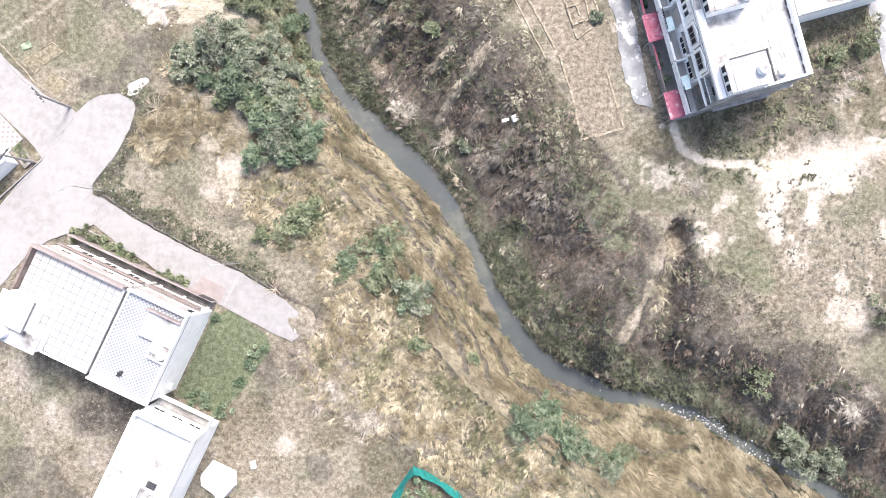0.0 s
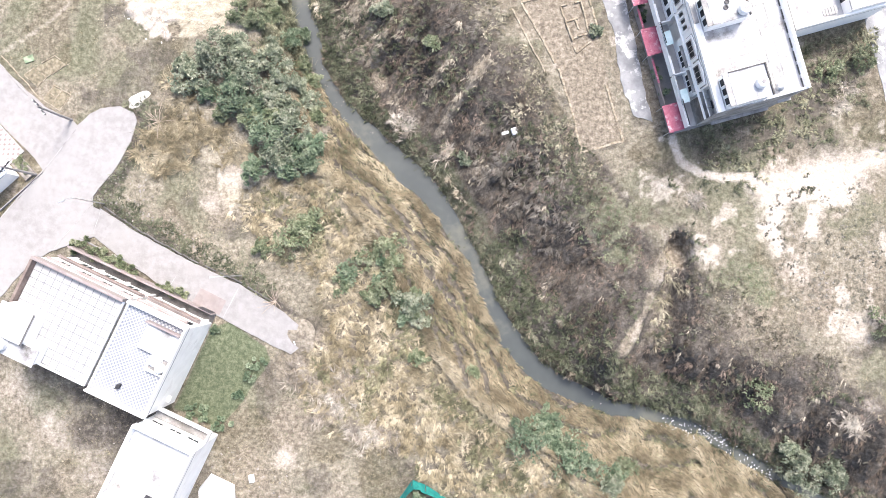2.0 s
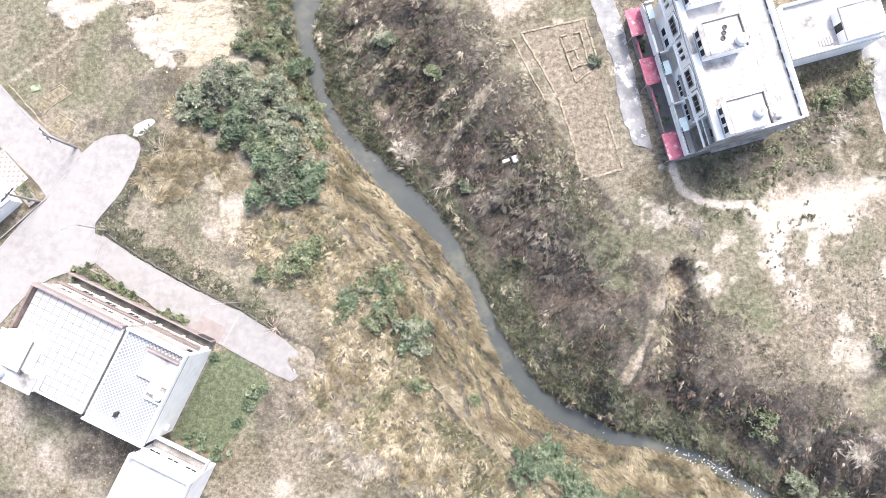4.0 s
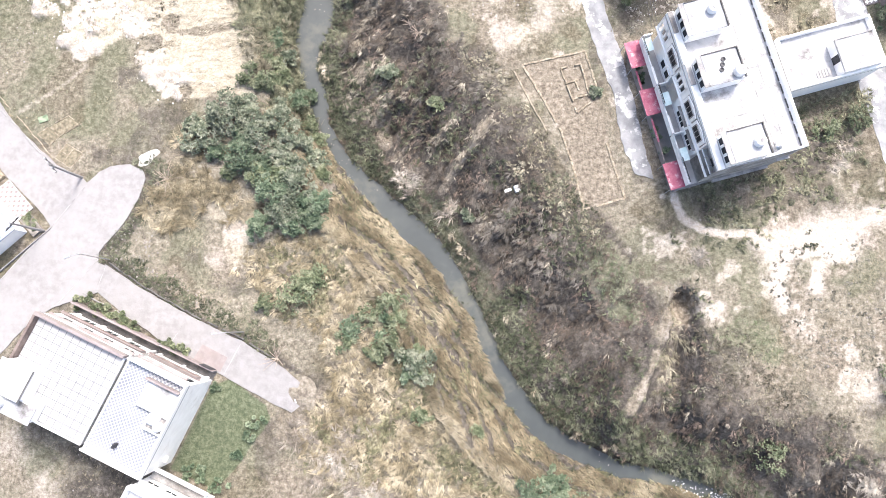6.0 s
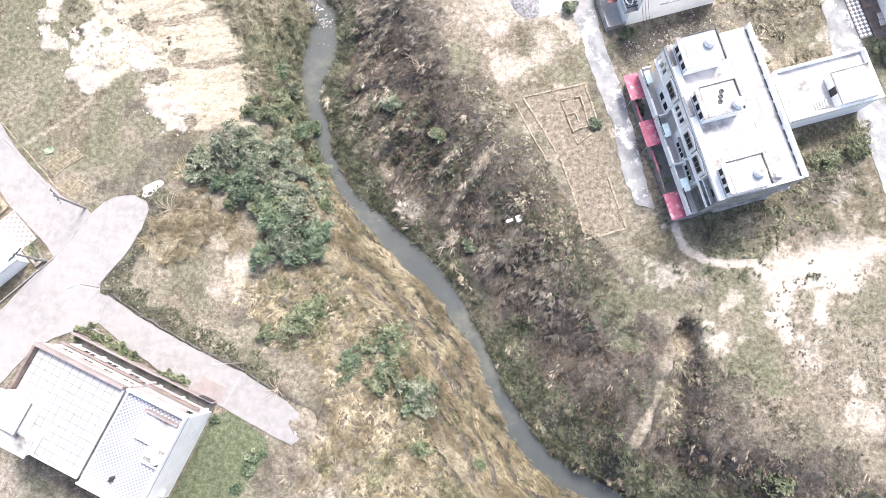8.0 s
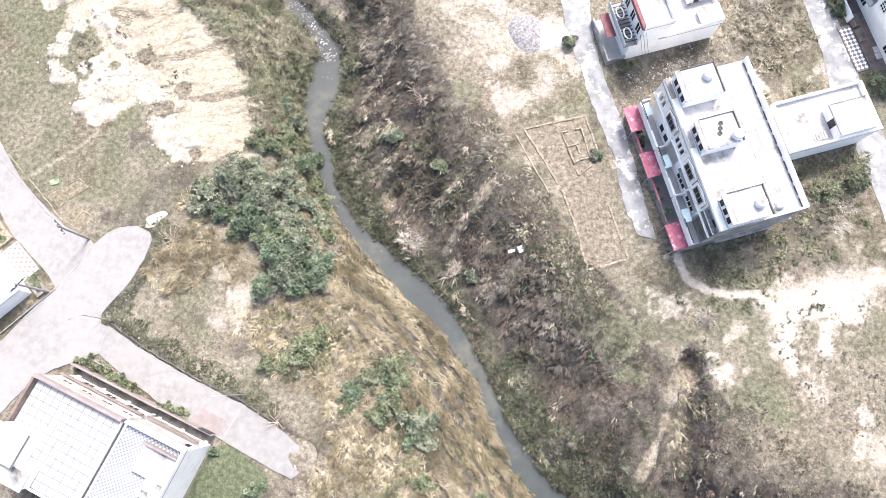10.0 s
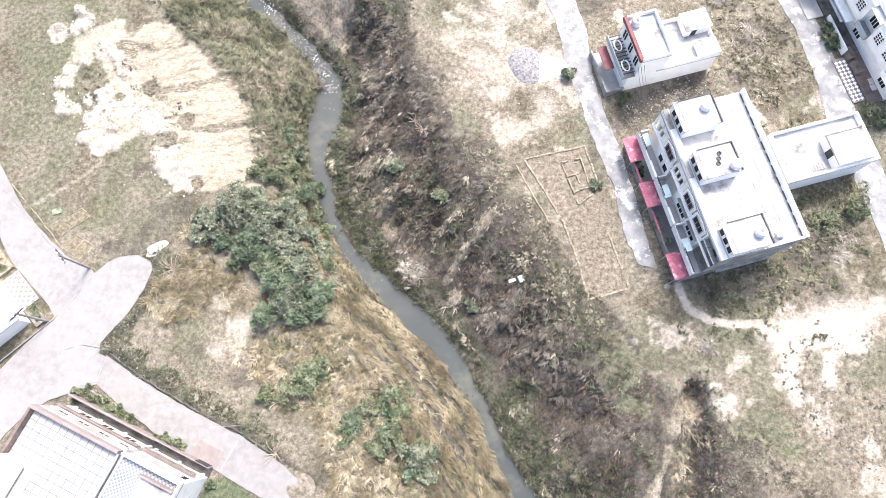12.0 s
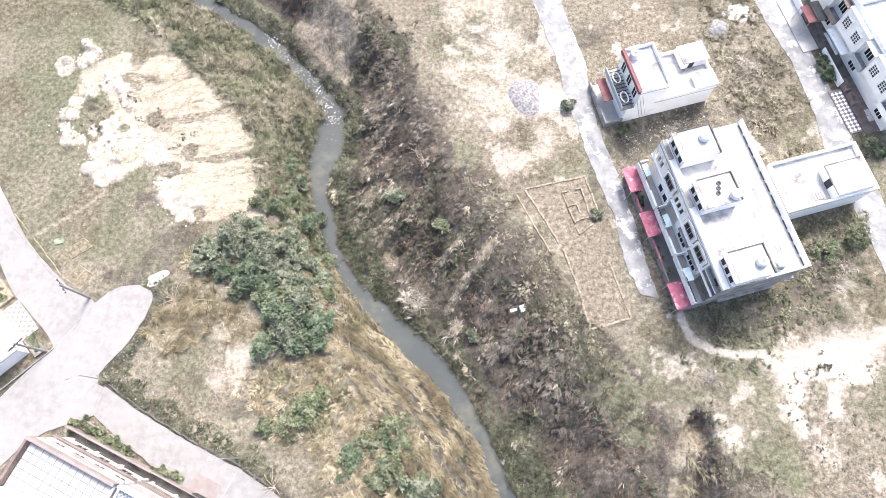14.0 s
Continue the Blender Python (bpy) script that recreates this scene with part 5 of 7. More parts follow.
def far_house(y0, k):
    m = pose(51.0, 40.0, 0, 0, 0, 15.3)
    r = thing("row_house", m, ("white two-storey house with brown planters and diamond-tiled forecourt", "white two-storey house with a pale blue awning", "white two-storey house with a faded red porch roof")[k], "house", "far row of houses")
    y1 = y0 + 7.58
    part("wall", box(5.4, 14, y0, y1, -0.3, 6.6), WHITE, r)
    part("roof", box(5.0, 14.1, y0, y1, 6.6, 6.8), ROOF, r)
    parapet(r, 5.0, 14.1, y0, y1, 6.8, 7.5)
    part("upper_front", box(4.5, 5.4, y0 + 2.6, y1, 3.2, 6.6), WHITE, r)
    part("front_cornice", box(4.35, 5.0, y0 + 2.4, y1, 6.6, 6.85, 0.03), WHITE, r)
    part("balcony_floor", box(4.1, 5.4, y0, y0 + 2.6, 3.1, 3.25, 0.02), CEMENT, r)
    part("balcony_front", box(4.0, 4.1, y0, y0 + 2.6, 3.1, 4.0, 0.02), (WHITE, BLUE, PINK)[k], r)
    part("canopy", box(4.2, 5.4, y0, y0 + 2.6, 6.3, 6.45, 0.02), (PINK, WHITE, BROWN)[k], r)
    for j in range(2):
        win = window_unit(r, 4.5, y0 + 4.0 + 2.4 * j, 5.0, 1.2, 1.4, "w", WHITE, 2, 0.14)
        for q in (4.65, 5.0, 5.35):
            part("transom", box(4.4, 4.46, y0 + 3.4 + 2.4 * j, y0 + 4.6 + 2.4 * j, q - 0.03, q + 0.03), WHITE, win)
        part("hood", box(4.2, 4.5, y0 + 3.2 + 2.4 * j, y0 + 4.8 + 2.4 * j, 5.95, 6.05, 0.02), WHITE, r)
    window_unit(r, 5.4, y0 + 1.4, 4.9, 1.4, 1.8, "w", WHITE, 2)
    window_unit(r, 5.4, y0 + 2.0, 1.6, 1.4, 1.4, "w", WHITE, 2)
    part("side_window", box(6.6, 7.5, y0 - 0.03, y0 - 0.003, 4.4, 5.6), GLASS, r)
    part("porch_floor", box(3.3, 5.4, y0, y1, -0.3, 0.25), (BROWN, STAINED_SHADED, STAINED_SHADED)[k], r, ("brown tiled porch floor", "dark porch floor", "dark porch floor")[k])
    if k == 0:
        court = part("forecourt", box(1.5, 3.2, y0 + 0.6, y1 - 0.4, -0.3, 0.2), PINK, r, "pinkish forecourt with diamond tiles")
        for i in range(11):
            for j in range(3):
                bm = box(-0.19, 0.19, -0.19, 0.19, 0.2, 0.22)
                bm.transform(pose(1.8 + 0.55 * j, y0 + 1.0 + 0.56 * i, 0, 0, 0, 45))
                part("tile", bm, WHITE, court)
        for y in (y0 + 4.3, y0 + 6.5):
            part("planter", box(3.3, 4.1, y, y + 1.7, 0.0, 0.9, 0.03), BROWN, r, "brown planter box")
            part("planter_soil", box(3.5, 3.9, y + 0.2, y + 1.5, 0.9, 0.93), STAINED_SHADED, r)
        for j in range(2):
            part("gate", box(3.6 + 0.1 * j, 4.3, y0 + 1.2 + 0.9 * j, y0 + 2.0 + 0.9 * j, 1.4, 1.48), TILE, r, "pale panel over the gate")
    elif k == 1:
        part("awning", box(3.5, 4.7, y0 + 3.2, y1 - 0.2, 2.6, 2.68, 0.02), BLUEWHITE, r, "pale blue awning sheet")
        part("awning", box(3.1, 3.5, y0 + 3.6, y1 - 0.4, 2.3, 2.36, 0.02), BLUEGREY, r, "blue-grey awning edge")
        part("boundary_wall", box(3.1, 3.25, y0, y1 - 2.0, -0.3, 1.3), WHITE, r)
    else:
        part("porch_roof", box(1.7, 2.9, y0 + 1.4, y0 + 4.2, 2.5, 2.6, 0.02), MAROON, r, "maroon porch roof")
        part("porch_roof", box(2.95, 4.3, y0 + 1.2, y0 + 4.4, 2.7, 2.8, 0.02), STAINED_SHADED, r, "dark grey porch roof")
        part("forecourt", box(0.9, 3.2, y0 - 1.4, y1, -0.3, 0.2), TILE, r, "pale concrete forecourt")
        part("post", tube([(1.8, y0 + 1.5, 0), (1.8, y0 + 1.5, 2.5)], 0.05), METAL, r)
        part("post", tube([(1.8, y0 + 4.1, 0), (1.8, y0 + 4.1, 2.5)], 0.05), METAL, r)
        part("boundary_wall", box(3.1, 3.25, y0 + 4.4, y1, -0.3, 1.3), WHITE, r)
    return r


BLUEGREY = material("blue_grey_sheet", [(0.25, 0.28, 0.34), (0.34, 0.375, 0.43)], 0.6, 6, 0.6, 0.05)
for k in range(3):
    far_house(-1.3 + 7.6 * k, k)


# ---- planting ----
rng = np.random.default_rng(7)


def ground_z(x, y):
    return land(np.asarray(x, float), np.asarray(y, float))[0]


def blades_mesh(name, mat, label, category, base, azim, length, lean, width, tuft, droop=0.35, simple=False):
    """Many grass blades in one mesh. Each is a bent strip that rises from base, leans and droops."""
    n = len(azim)
    d = np.stack([np.cos(azim), np.sin(azim)], -1)
    s = np.stack([-d[:, 1], d[:, 0]], -1) * (width / 2)[:, None]
    out, up = np.sin(lean), np.cos(lean)
    mid = base + np.concatenate([d * (0.5 * length * out)[:, None], (0.5 * length * up)[:, None]], -1)
    tip = base + np.concatenate([d * (length * (out + droop * 0.5 * up))[:, None], (length * up * (1 - droop))[:, None]], -1)
    s3 = np.concatenate([s, np.zeros((n, 1))], -1)
    k, faces = (3, [(0, 1, 2)]) if simple else (5, [(0, 1, 2, 3), (3, 2, 4)])
    v = np.stack([base - s3, base + s3, tip] if simple else [base - s3, base + s3, mid + s3 * 0.8, mid - s3 * 0.8, tip], 1).reshape(-1, 3)
    corners = np.concatenate([np.array(f) for f in faces])
    loops = (np.arange(n)[:, None] * k + corners).ravel()
    starts = (np.arange(n)[:, None] * len(corners) + np.array([0] if simple else [0, 4])).ravel()
    me = bpy.data.meshes.new(name)
    me.vertices.add(len(v))
    me.vertices.foreach_set("co", v.ravel())
    me.loops.add(len(loops))
    me.loops.foreach_set("vertex_index", loops)
    me.polygons.add(len(starts))
    me.polygons.foreach_set("loop_start", starts)
    me.update(calc_edges=True)
    me.attributes.new("tuft", "FLOAT", "POINT").data.foreach_set("value", np.repeat(tuft, k).astype(np.float32))
    me.materials.append(mat)
    return tagged(new(name, me), label, category, kind="stuff")


def tufts(name, mat, label, xy, count, length, width, lean=(0.2, 1.0), wind=None, radius=0.25, category="grass", droop=0.35, simple=False, stray=0.25, fans=4, tight=0.26):
    """Grass in tufts whose blades gather in a few sprays; wind: an angle towards which most sprays lean."""
    n = len(xy)
    if not n:
        return
    size = rng.uniform(0.6, 1.3, n)
    way = rng.uniform(0, 2 * np.pi, (n, fans))
    if wind is not None:
        w = np.broadcast_to(wind, (n,))[:, None]
        way = np.where(rng.random((n, fans)) > stray, w + rng.normal(0, 0.45, (n, fans)), way)
    tilt = rng.uniform(*lean, (n, fans))
    reach = rng.uniform(0.65, 1.15, (n, fans))
    shade = 0.5 * rng.random((n, 1)) + 0.5 * rng.random((n, fans))
    q, r = rng.uniform(0, 2 * np.pi, (n, fans)), radius * size[:, None] * np.sqrt(rng.random((n, fans)))
    idx, m = np.repeat(np.arange(n), count), n * count
    k = rng.integers(0, fans, m)
    x = xy[idx, 0] + (r * np.cos(q))[idx, k] + rng.normal(0, 0.06, m)
    y = xy[idx, 1] + (r * np.sin(q))[idx, k] + rng.normal(0, 0.06, m)
    z = ground_z(xy[:, 0], xy[:, 1])[idx] - 0.06
    blades_mesh(name, mat, label, category, np.stack([x, y, z], -1), way[idx, k] + rng.normal(0, tight, m), length * (size[idx] * reach[idx, k]) * rng.uniform(0.65, 1.15, m),
                np.clip(tilt[idx, k] + rng.normal(0, 0.14, m), 0.05, 1.52), width * rng.uniform(0.7, 1.25, m), shade[idx, k], droop, simple)


def scatter(x0, x1, y0, y1, per_m2, chance):
    n = int((x1 - x0) * (y1 - y0) * per_m2)
    x, y = rng.uniform(x0, x1, n), rng.uniform(y0, y1, n)
    keep = rng.random(n) < chance(x, y)
    return np.stack([x[keep], y[keep]], -1)


KEEP_OFF = [shrink(p, -0.2) for p in LANE] + [
    [(-45.5, 2.8), (-26.0, -6.0), (-36.4, -27), (-41, -25), (-34, -14.5), (-50, -7)], [(-26.5, -5.4), (-20, -9.4), (-26.4, -20.4), (-34, -17)],
    [(24, 15), (40.5, 18.6), (35.5, 38), (20, 33)], [(9, 32.5), (18, 34), (22, 15), (17.5, 13.5)],
    [(39.5, 25.5), (53, 29.5), (50.5, 37), (38, 33.5)], [(18.5, 39.5), (35, 44.5), (33, 52), (17, 47.5)],
    [(3, 99), (11, 61), (17.2, 41), (23.5, 20.5), (27, 16), (23, 35), (16.5, 62), (8, 100)], [(36, 88), (44, 57), (48.5, 43), (50, 34), (57, 36), (51, 61), (40, 90)]]


def free(x, y):
    ok = to_line(x, y, PATH)[0] > 0.6
    for p in KEEP_OFF:
        ok &= inside(x, y, p) < 0
    return ok


def bare(x, y):
    s = np.maximum(inside(x, y, SAND_RIGHT), inside(x, y, SAND_LEFT))
    return step(s + 2.2 * (fbm(x, y, 0.3, 4, 41) - 0.5), -1.0, 1.0)


# tall straw on the shoulder above the stream
TALL = [(-24.6, 6.2), (-23.8, 10.4), (-19.5, 11.2), (-14, 12), (-8, 4.5), (-4, -3), (-1, -11), (4, -16), (9, -20), (16, -26), (20, -30), (6, -31), (0, -26), (-4, -23), (-12, -21), (-17, -16), (-17.5, -11), (-14, -7), (-17, -2), (-21.4, 1.2)]


def tall_here(x, y):
    return step(inside(x, y, TALL) + 4 * (fbm(x, y, 0.2, 3, 61) - 0.5), -0.8, 1.0) * free(x, y) * (1 - 0.9 * step(blobs(x, y, [(-16.4, -17.2, 2.4), (-13.8, -15.9, 1.4), (-11.6, -20.4, 2.2), (-15.0, -20.0, 2.4)], 0.4, 39), 0.15, 0.5))


def greener(x, y):
    return step(fbm(x, y, 0.25, 3, 62) - 0.02 + 0.25 * blobs(x, y, [(-16, 3, 4), (-7, -1, 5), (-4, -5, 4), (-13, 6, 4), (8, -26, 5), (18, -26, 5)]), 0.5, 0.62)


straw = scatter(-26, 22, -33, 13, 3.0, lambda x, y: tall_here(x, y) * (0.3 + 0.7 * (1 - greener(x, y))))
tufts("tall_grass", STRAW, "tall straw-coloured grass in fanned tufts", straw, 36, 0.95, 0.075, (0.4, 1.3), wind=-1.5 + 4.5 * (fbm(straw[:, 0], straw[:, 1], 0.3, 2, 63) - 0.5), radius=0.36, fans=5, stray=0.4, droop=0.45)
mixed = scatter(-26, 22, -33, 13, 2.8, lambda x, y: tall_here(x, y) * greener(x, y))
tufts("tall_grass", STRAW_GREEN, "tall grass still partly green", mixed, 34, 0.9, 0.075, (0.3, 1.25), radius=0.34, fans=5, droop=0.45)
CLUMPS = np.array([(-17.8, -13.5), (-16.6, -13.0), (-15.3, -13.6), (-12.4, -13.9), (-11.0, -13.5), (-13.6, -15.0), (-15.1, -18.0), (-13.4, -17.2), (-11.6, -17.6), (-10.2, -18.6), (-8.4, -19.3), (-7.2, -20.2), (-6.3, -20.9),
                   (-10.8, -19.8), (-9.2, -20.6), (-36.5, 13.6), (-35.2, 14.8), (-33.8, 13.4), (-32.6, 14.6), (-34.4, 12.2), (-31.4, 13.2), (-32.8, 16.0), (-30.6, 15.0), (-5.6, 18.2), (-4.6, 17.6), (0.1, 14.8), (48.8, -18.4), (49.6, -19.2), (30.5, 8.4), (40.2, 51.0), (41.3, 49.8), (39.3, 48.8), (47.6, 20.2), (48.8, 21.4)])
CLUMPS = np.concatenate([CLUMPS, [(-33.2, 18.4), (-31.4, 19.2), (-30.2, 17.2), (-29.0, 15.6), (-27.4, 15.2), (-31.8, 16.6), (-34.6, 16.4), (-26.6, 16.6), (-25.2, 13.4), (-23.4, 14.2), (-30.4, 21.2), (-26.6, 21.8), (-19.6, 18.3), (-32.2, 21.8), (-15.0, 16.6), (-17.4, 25.0)]])
CLUMPS = np.repeat(CLUMPS, 3, 0) + rng.normal(0, 0.3, (len(CLUMPS) * 3, 2))
CLUMPS = np.repeat(CLUMPS, 3, 0) + rng.normal(0, 0.5, (3 * len(CLUMPS), 2))
by_lane = (CLUMPS[:, 0] < -20) & (CLUMPS[:, 1] > 10)
tufts("tall_grass", STRAW, "collapsed golden straw heaped beside the lane end", CLUMPS[by_lane], 60, 1.3, 0.07, (0.4, 1.4), radius=0.5, fans=9)
tufts("tall_grass", BLEACHED, "big pale clumps of dead tall grass", CLUMPS[~by_lane], 48, 1.2, 0.06, (0.4, 1.4), radius=0.5, fans=9)


back = scatter(35, 52, 36, 64, 2.4, lambda x, y: free(x, y) * step(fbm(x, y, 0.22, 3, 64), 0.45, 0.6) * (x < 53 - 0.27 * (y - 36)))
tufts("tall_grass", OLIVE, "rank olive grass between the houses", back, 22, 0.9, 0.065, (0.3, 1.2), radius=0.35)
weedy = scatter(27, 54, 9, 31, 2.0, lambda x, y: free(x, y) * step(fbm(x, y, 0.2, 3, 65) + 0.25 * blobs(x, y, [(33, 14.5, 4), (44, 18, 4), (46, 23, 5), (40, 16.5, 4)]), 0.52, 0.66))
tufts("bank_weeds", SEDGE, "rank grey-green weeds beside the house", weedy, 26, 0.8, 0.07, (0.3, 1.2), radius=0.35)

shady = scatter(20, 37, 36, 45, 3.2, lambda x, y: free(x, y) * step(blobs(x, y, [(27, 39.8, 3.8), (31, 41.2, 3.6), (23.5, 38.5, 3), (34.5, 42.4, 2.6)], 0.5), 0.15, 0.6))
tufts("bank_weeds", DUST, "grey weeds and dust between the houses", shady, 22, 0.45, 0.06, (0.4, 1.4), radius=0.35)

# Dark weeds that deepen the shade painted behind the houses.
shade_weeds = scatter(-56, -33, -26, -4, 3.0, lambda x, y: free(x, y) * step(blobs(x, y, [(-44, -10, 6.2), (-40, -14, 6.2), (-48, -7, 5.5), (-37.5, -18.5, 5.5), (-42, -19, 4)], 0.4), 0.2, 0.7))
tufts("low_grass", REED, "low dark weeds on damp, shade-painted ground behind the houses", shade_weeds, 12, 0.25, 0.05, (0.5, 1.4), radius=0.25, simple=True)

# grass lying flat on the left bank
def lodged():
    xy = scatter(-24, 50, -34, 30, 60, lambda x, y: (lambda L: L[4] * (L[5] < 1.2) * (L[3] > 0.15))(land(x, y)) * (inside(x, y, TALL) < 1.0) * (1 - step(y, 22, 28)) * step(crease(x, y), 0.22, 0.42))
    n = len(xy)
    x, y = xy[:, 0], xy[:, 1]
    away, _, run = to_line(x, y, STREAM)
    w = -0.85 + 1.6 * (fbm(x, y, 0.3, 3, 72) - 0.5)
    puff = 0.65 * step(crease(x, y), 0.2, 0.9)
    base = np.concatenate([xy, (ground_z(x, y) + puff * rng.uniform(0.5, 1.0, n) + 0.35 * fbm(x, y, 1.1, 2, 74))[:, None]], -1)
    spray = vnoise(x * 2.6, y * 2.6, 73)
    blades_mesh("lodged_grass", MAT, "flattened ochre grass combed along the bank", "grass", base, w + 0.9 * (spray - 0.5) + rng.normal(0, 0.2, n), rng.uniform(0.35, 0.75, n),
                rng.uniform(1.0, 1.5, n), rng.uniform(0.04, 0.07, n), 0.4 * spray + 0.15 * rng.random(n) + 0.45 * fbm(away * 0.9, run * 0.12, 0.9, 3, 79), 0.15)


lodged()
olive = scatter(-22, 55, -36, 26, 2.6, lambda x, y: (lambda L: L[4] * (L[5] < 0.5) * (L[3] > 0.1))(land(x, y)) * step(fbm(x, y, 0.2, 3, 75) + 0.3 * blobs(x, y, [(24, -24, 6), (31, -24, 6), (36, -27, 6), (-10, 11, 4), (-13, 16, 5), (0, -8, 3)]), 0.54, 0.68))
tufts("bank_weeds", STRAW_GREEN, "olive grass on the lower bank", olive, 20, 0.8, 0.06, (0.5, 1.35), wind=-0.9, radius=0.35)
def field_straw():
    """Straw lying in combed furrows on the terraced field."""
    xy = scatter(-47, -24, 27, 54, 26, lambda x, y: step(inside(x, y, SAND_LEFT), -0.4, 0.6) * (0.25 + 0.75 * step(fbm(x * 0.3 + y * 0.1, y * 1.6 - x * 0.3, 1.0, 3, 76), 0.4, 0.6)))
    n = len(xy)
    x, y = xy[:, 0], xy[:, 1]
    base = np.concatenate([xy, (ground_z(x, y) + rng.uniform(0.0, 0.12, n))[:, None]], -1)
    blades_mesh("low_grass", CREAM, "cream straw combed in furrows on a field", "grass", base, 0.2 + 1.6 * (fbm(x, y, 0.2, 2, 77) - 0.5) + rng.normal(0, 0.3, n), rng.uniform(0.3, 0.8, n),
                rng.uniform(1.2, 1.5, n), rng.uniform(0.04, 0.07, n), fbm(x * 0.4, y * 1.6, 1.0, 3, 78), 0.1, True)


field_straw()
clods = scatter(-50, -34, 28, 50, 1.6, lambda x, y: step(blobs(x, y, [(-43.8, 46.1, 1.6), (-41.2, 42.7, 2.0), (-35.6, 38.8, 2.0), (-37.7, 35.4, 2.0), (-48.7, 42.9, 2.2)]), 0.1, 0.5))
tufts("low_grass", DUN, "brown weeds in hollows of the field", clods, 22, 0.5, 0.06, (0.4, 1.4), radius=0.3)


# grey-brown brush on the right bank, thinning out past its crest
def on_bank(x, y):
    L = land(x, y)
    return (~L[4]) * (L[3] > 0.9) * (1 - step(L[5] + 6 * (fbm(x, y, 0.16, 4, 33) - 0.5), -2.0, 3.5)) * free(x, y) * (np.abs(to_line(x, y, GULLY)[0]) > 1.1) * (to_line(x, y, [(26.6, 1.2), (25.4, -3.0), (22.6, -8.4), (21.4, -10.4)])[0] > 7.0 * fbm(x, y, 0.4, 4, 152) - 3.1) * (inside(x, y, CLIFF) < 0.4) * (to_line(x, y, LOW_BANK)[0] > 1.6) * (to_line(x, y, UP_BANK)[0] > 1.0)


brush = scatter(-26, 62, -34, 68, 3.8, lambda x, y: np.maximum(np.maximum(on_bank(x, y), 0.95 * step(blobs(x, y, [(22, -5, 3.4), (20, -8, 3), (23, -2, 2.8), (25.6, -12, 2.4), (30, -8, 3.6), (33, -11, 3)], 0.4, 40), 0.1, 0.4) * (to_line(x, y, [(26.6, 1.2), (25.4, -3.0), (22.6, -8.4), (21.4, -10.4)])[0] > 7.0 * fbm(x, y, 0.4, 4, 152) - 3.1)), 0.7 * free(x, y) * blobs(x, y, [(8.2, 24.6, 3.2), (10.8, 20.4, 3.4), (6.2, 29, 2.8), (13.4, 15.8, 3), (3.6, 33, 2.4)], 0.5)) * (0.45 + 0.55 * step(fbm(x, y, 0.2, 3, 81), 0.35, 0.6)) * (1 - 0.7 * step(rills(x, y), 0.6, 1.0)))
sway = -2.25 + 0.8 * (fbm(brush[:, 0], brush[:, 1], 0.1, 3, 82) - 0.5)
tufts("dry_brush", BRUSH, "dull grey-brown dry brush covering the bank", brush, 18, 0.58, 0.05, (1.05, 1.5), wind=sway, radius=0.6, stray=0.12, fans=7, tight=0.3)
def ridges(x, y):
    return step(rills(x, y), 0.55, 0.9)


combed = scatter(-26, 62, -34, 68, 2.8, lambda x, y: on_bank(x, y) * ridges(x, y) * (land(x, y)[3] > 3.5) * (0.2 + 0.8 * step(y, 14, 28)) * (1 - 0.6 * blobs(x, y, [(26, -6, 6), (22, -7, 4), (32, -9, 4)])))
tufts("dry_brush", PALE_STALK, "bleached grass combed down the bank in streaks", combed, 18, 0.75, 0.05, (1.2, 1.5), tight=0.14, wind=-2.2 + 0.5 * (fbm(combed[:, 0], combed[:, 1], 0.1, 3, 82) - 0.5), radius=0.35, stray=0.1)
lush = scatter(-20, 34, -20, 54, 6.0, lambda x, y: ((to_line(x, y, LOW_BANK)[0] < 2.4) | (to_line(x, y, UP_BANK)[0] < 1.5)) * (land(x, y)[3] > 0.2) * (~land(x, y)[4]))
tufts("bank_weeds", REED, "grey-green sedge on the low bank", lush, 16, 0.75, 0.06, (0.4, 1.3), radius=0.3)
turf = scatter(14, 42, -6, 12, 5.0, lambda x, y: step(blobs(x, y, [(20.1, 4.5, 4.0), (18.6, 7.4, 3.2), (21.9, 1.2, 3.0), (17.6, 10.0, 2.2), (37.1, -1.9, 2.6), (33.9, -1.4, 2.2), (38.2, -3.5, 1.8)]), 0.2, 0.6))
tufts("low_grass", TURF, "patches of greener grass on the plateau", turf, 16, 0.36, 0.06, (0.4, 1.3), radius=0.25, simple=True)
shelf = scatter(0, 22, 10, 36, 1.6, lambda x, y: free(x, y) * step(blobs(x, y, [(8.2, 24.6, 3.2), (10.8, 20.4, 3.4), (6.2, 29, 2.8), (13.4, 15.8, 3.2), (16.5, 11.5, 3), (3.6, 33, 2.4)], 0.5), 0.15, 0.6))
tufts("bank_weeds", OLIVE, "bushy olive weeds along the top of the bank", shelf, 26, 0.6, 0.08, (0.3, 1.3), radius=0.4, fans=6)
pale = scatter(-26, 62, -34, 68, 1.6, lambda x, y: on_bank(x, y) * step(0.6 * fbm(x, y, 0.17, 4, 84) + 0.42 * blobs(x, y, [(9, 9, 5), (13, 5, 4), (6, 13, 4), (-11, 50, 6), (-8, 44, 5), (-4, 44, 4), (-7, 50, 4), (-12, 57, 4), (0, 37, 4), (4, 30, 3)]), 0.42, 0.62))
tufts("dry_brush", DEAD, "pale dead stalks lying down the bank", pale, 26, 1.0, 0.06, (0.8, 1.45), wind=-2.2 + 0.7 * (fbm(pale[:, 0], pale[:, 1], 0.1, 3, 82) - 0.5), radius=0.45, stray=0.06)
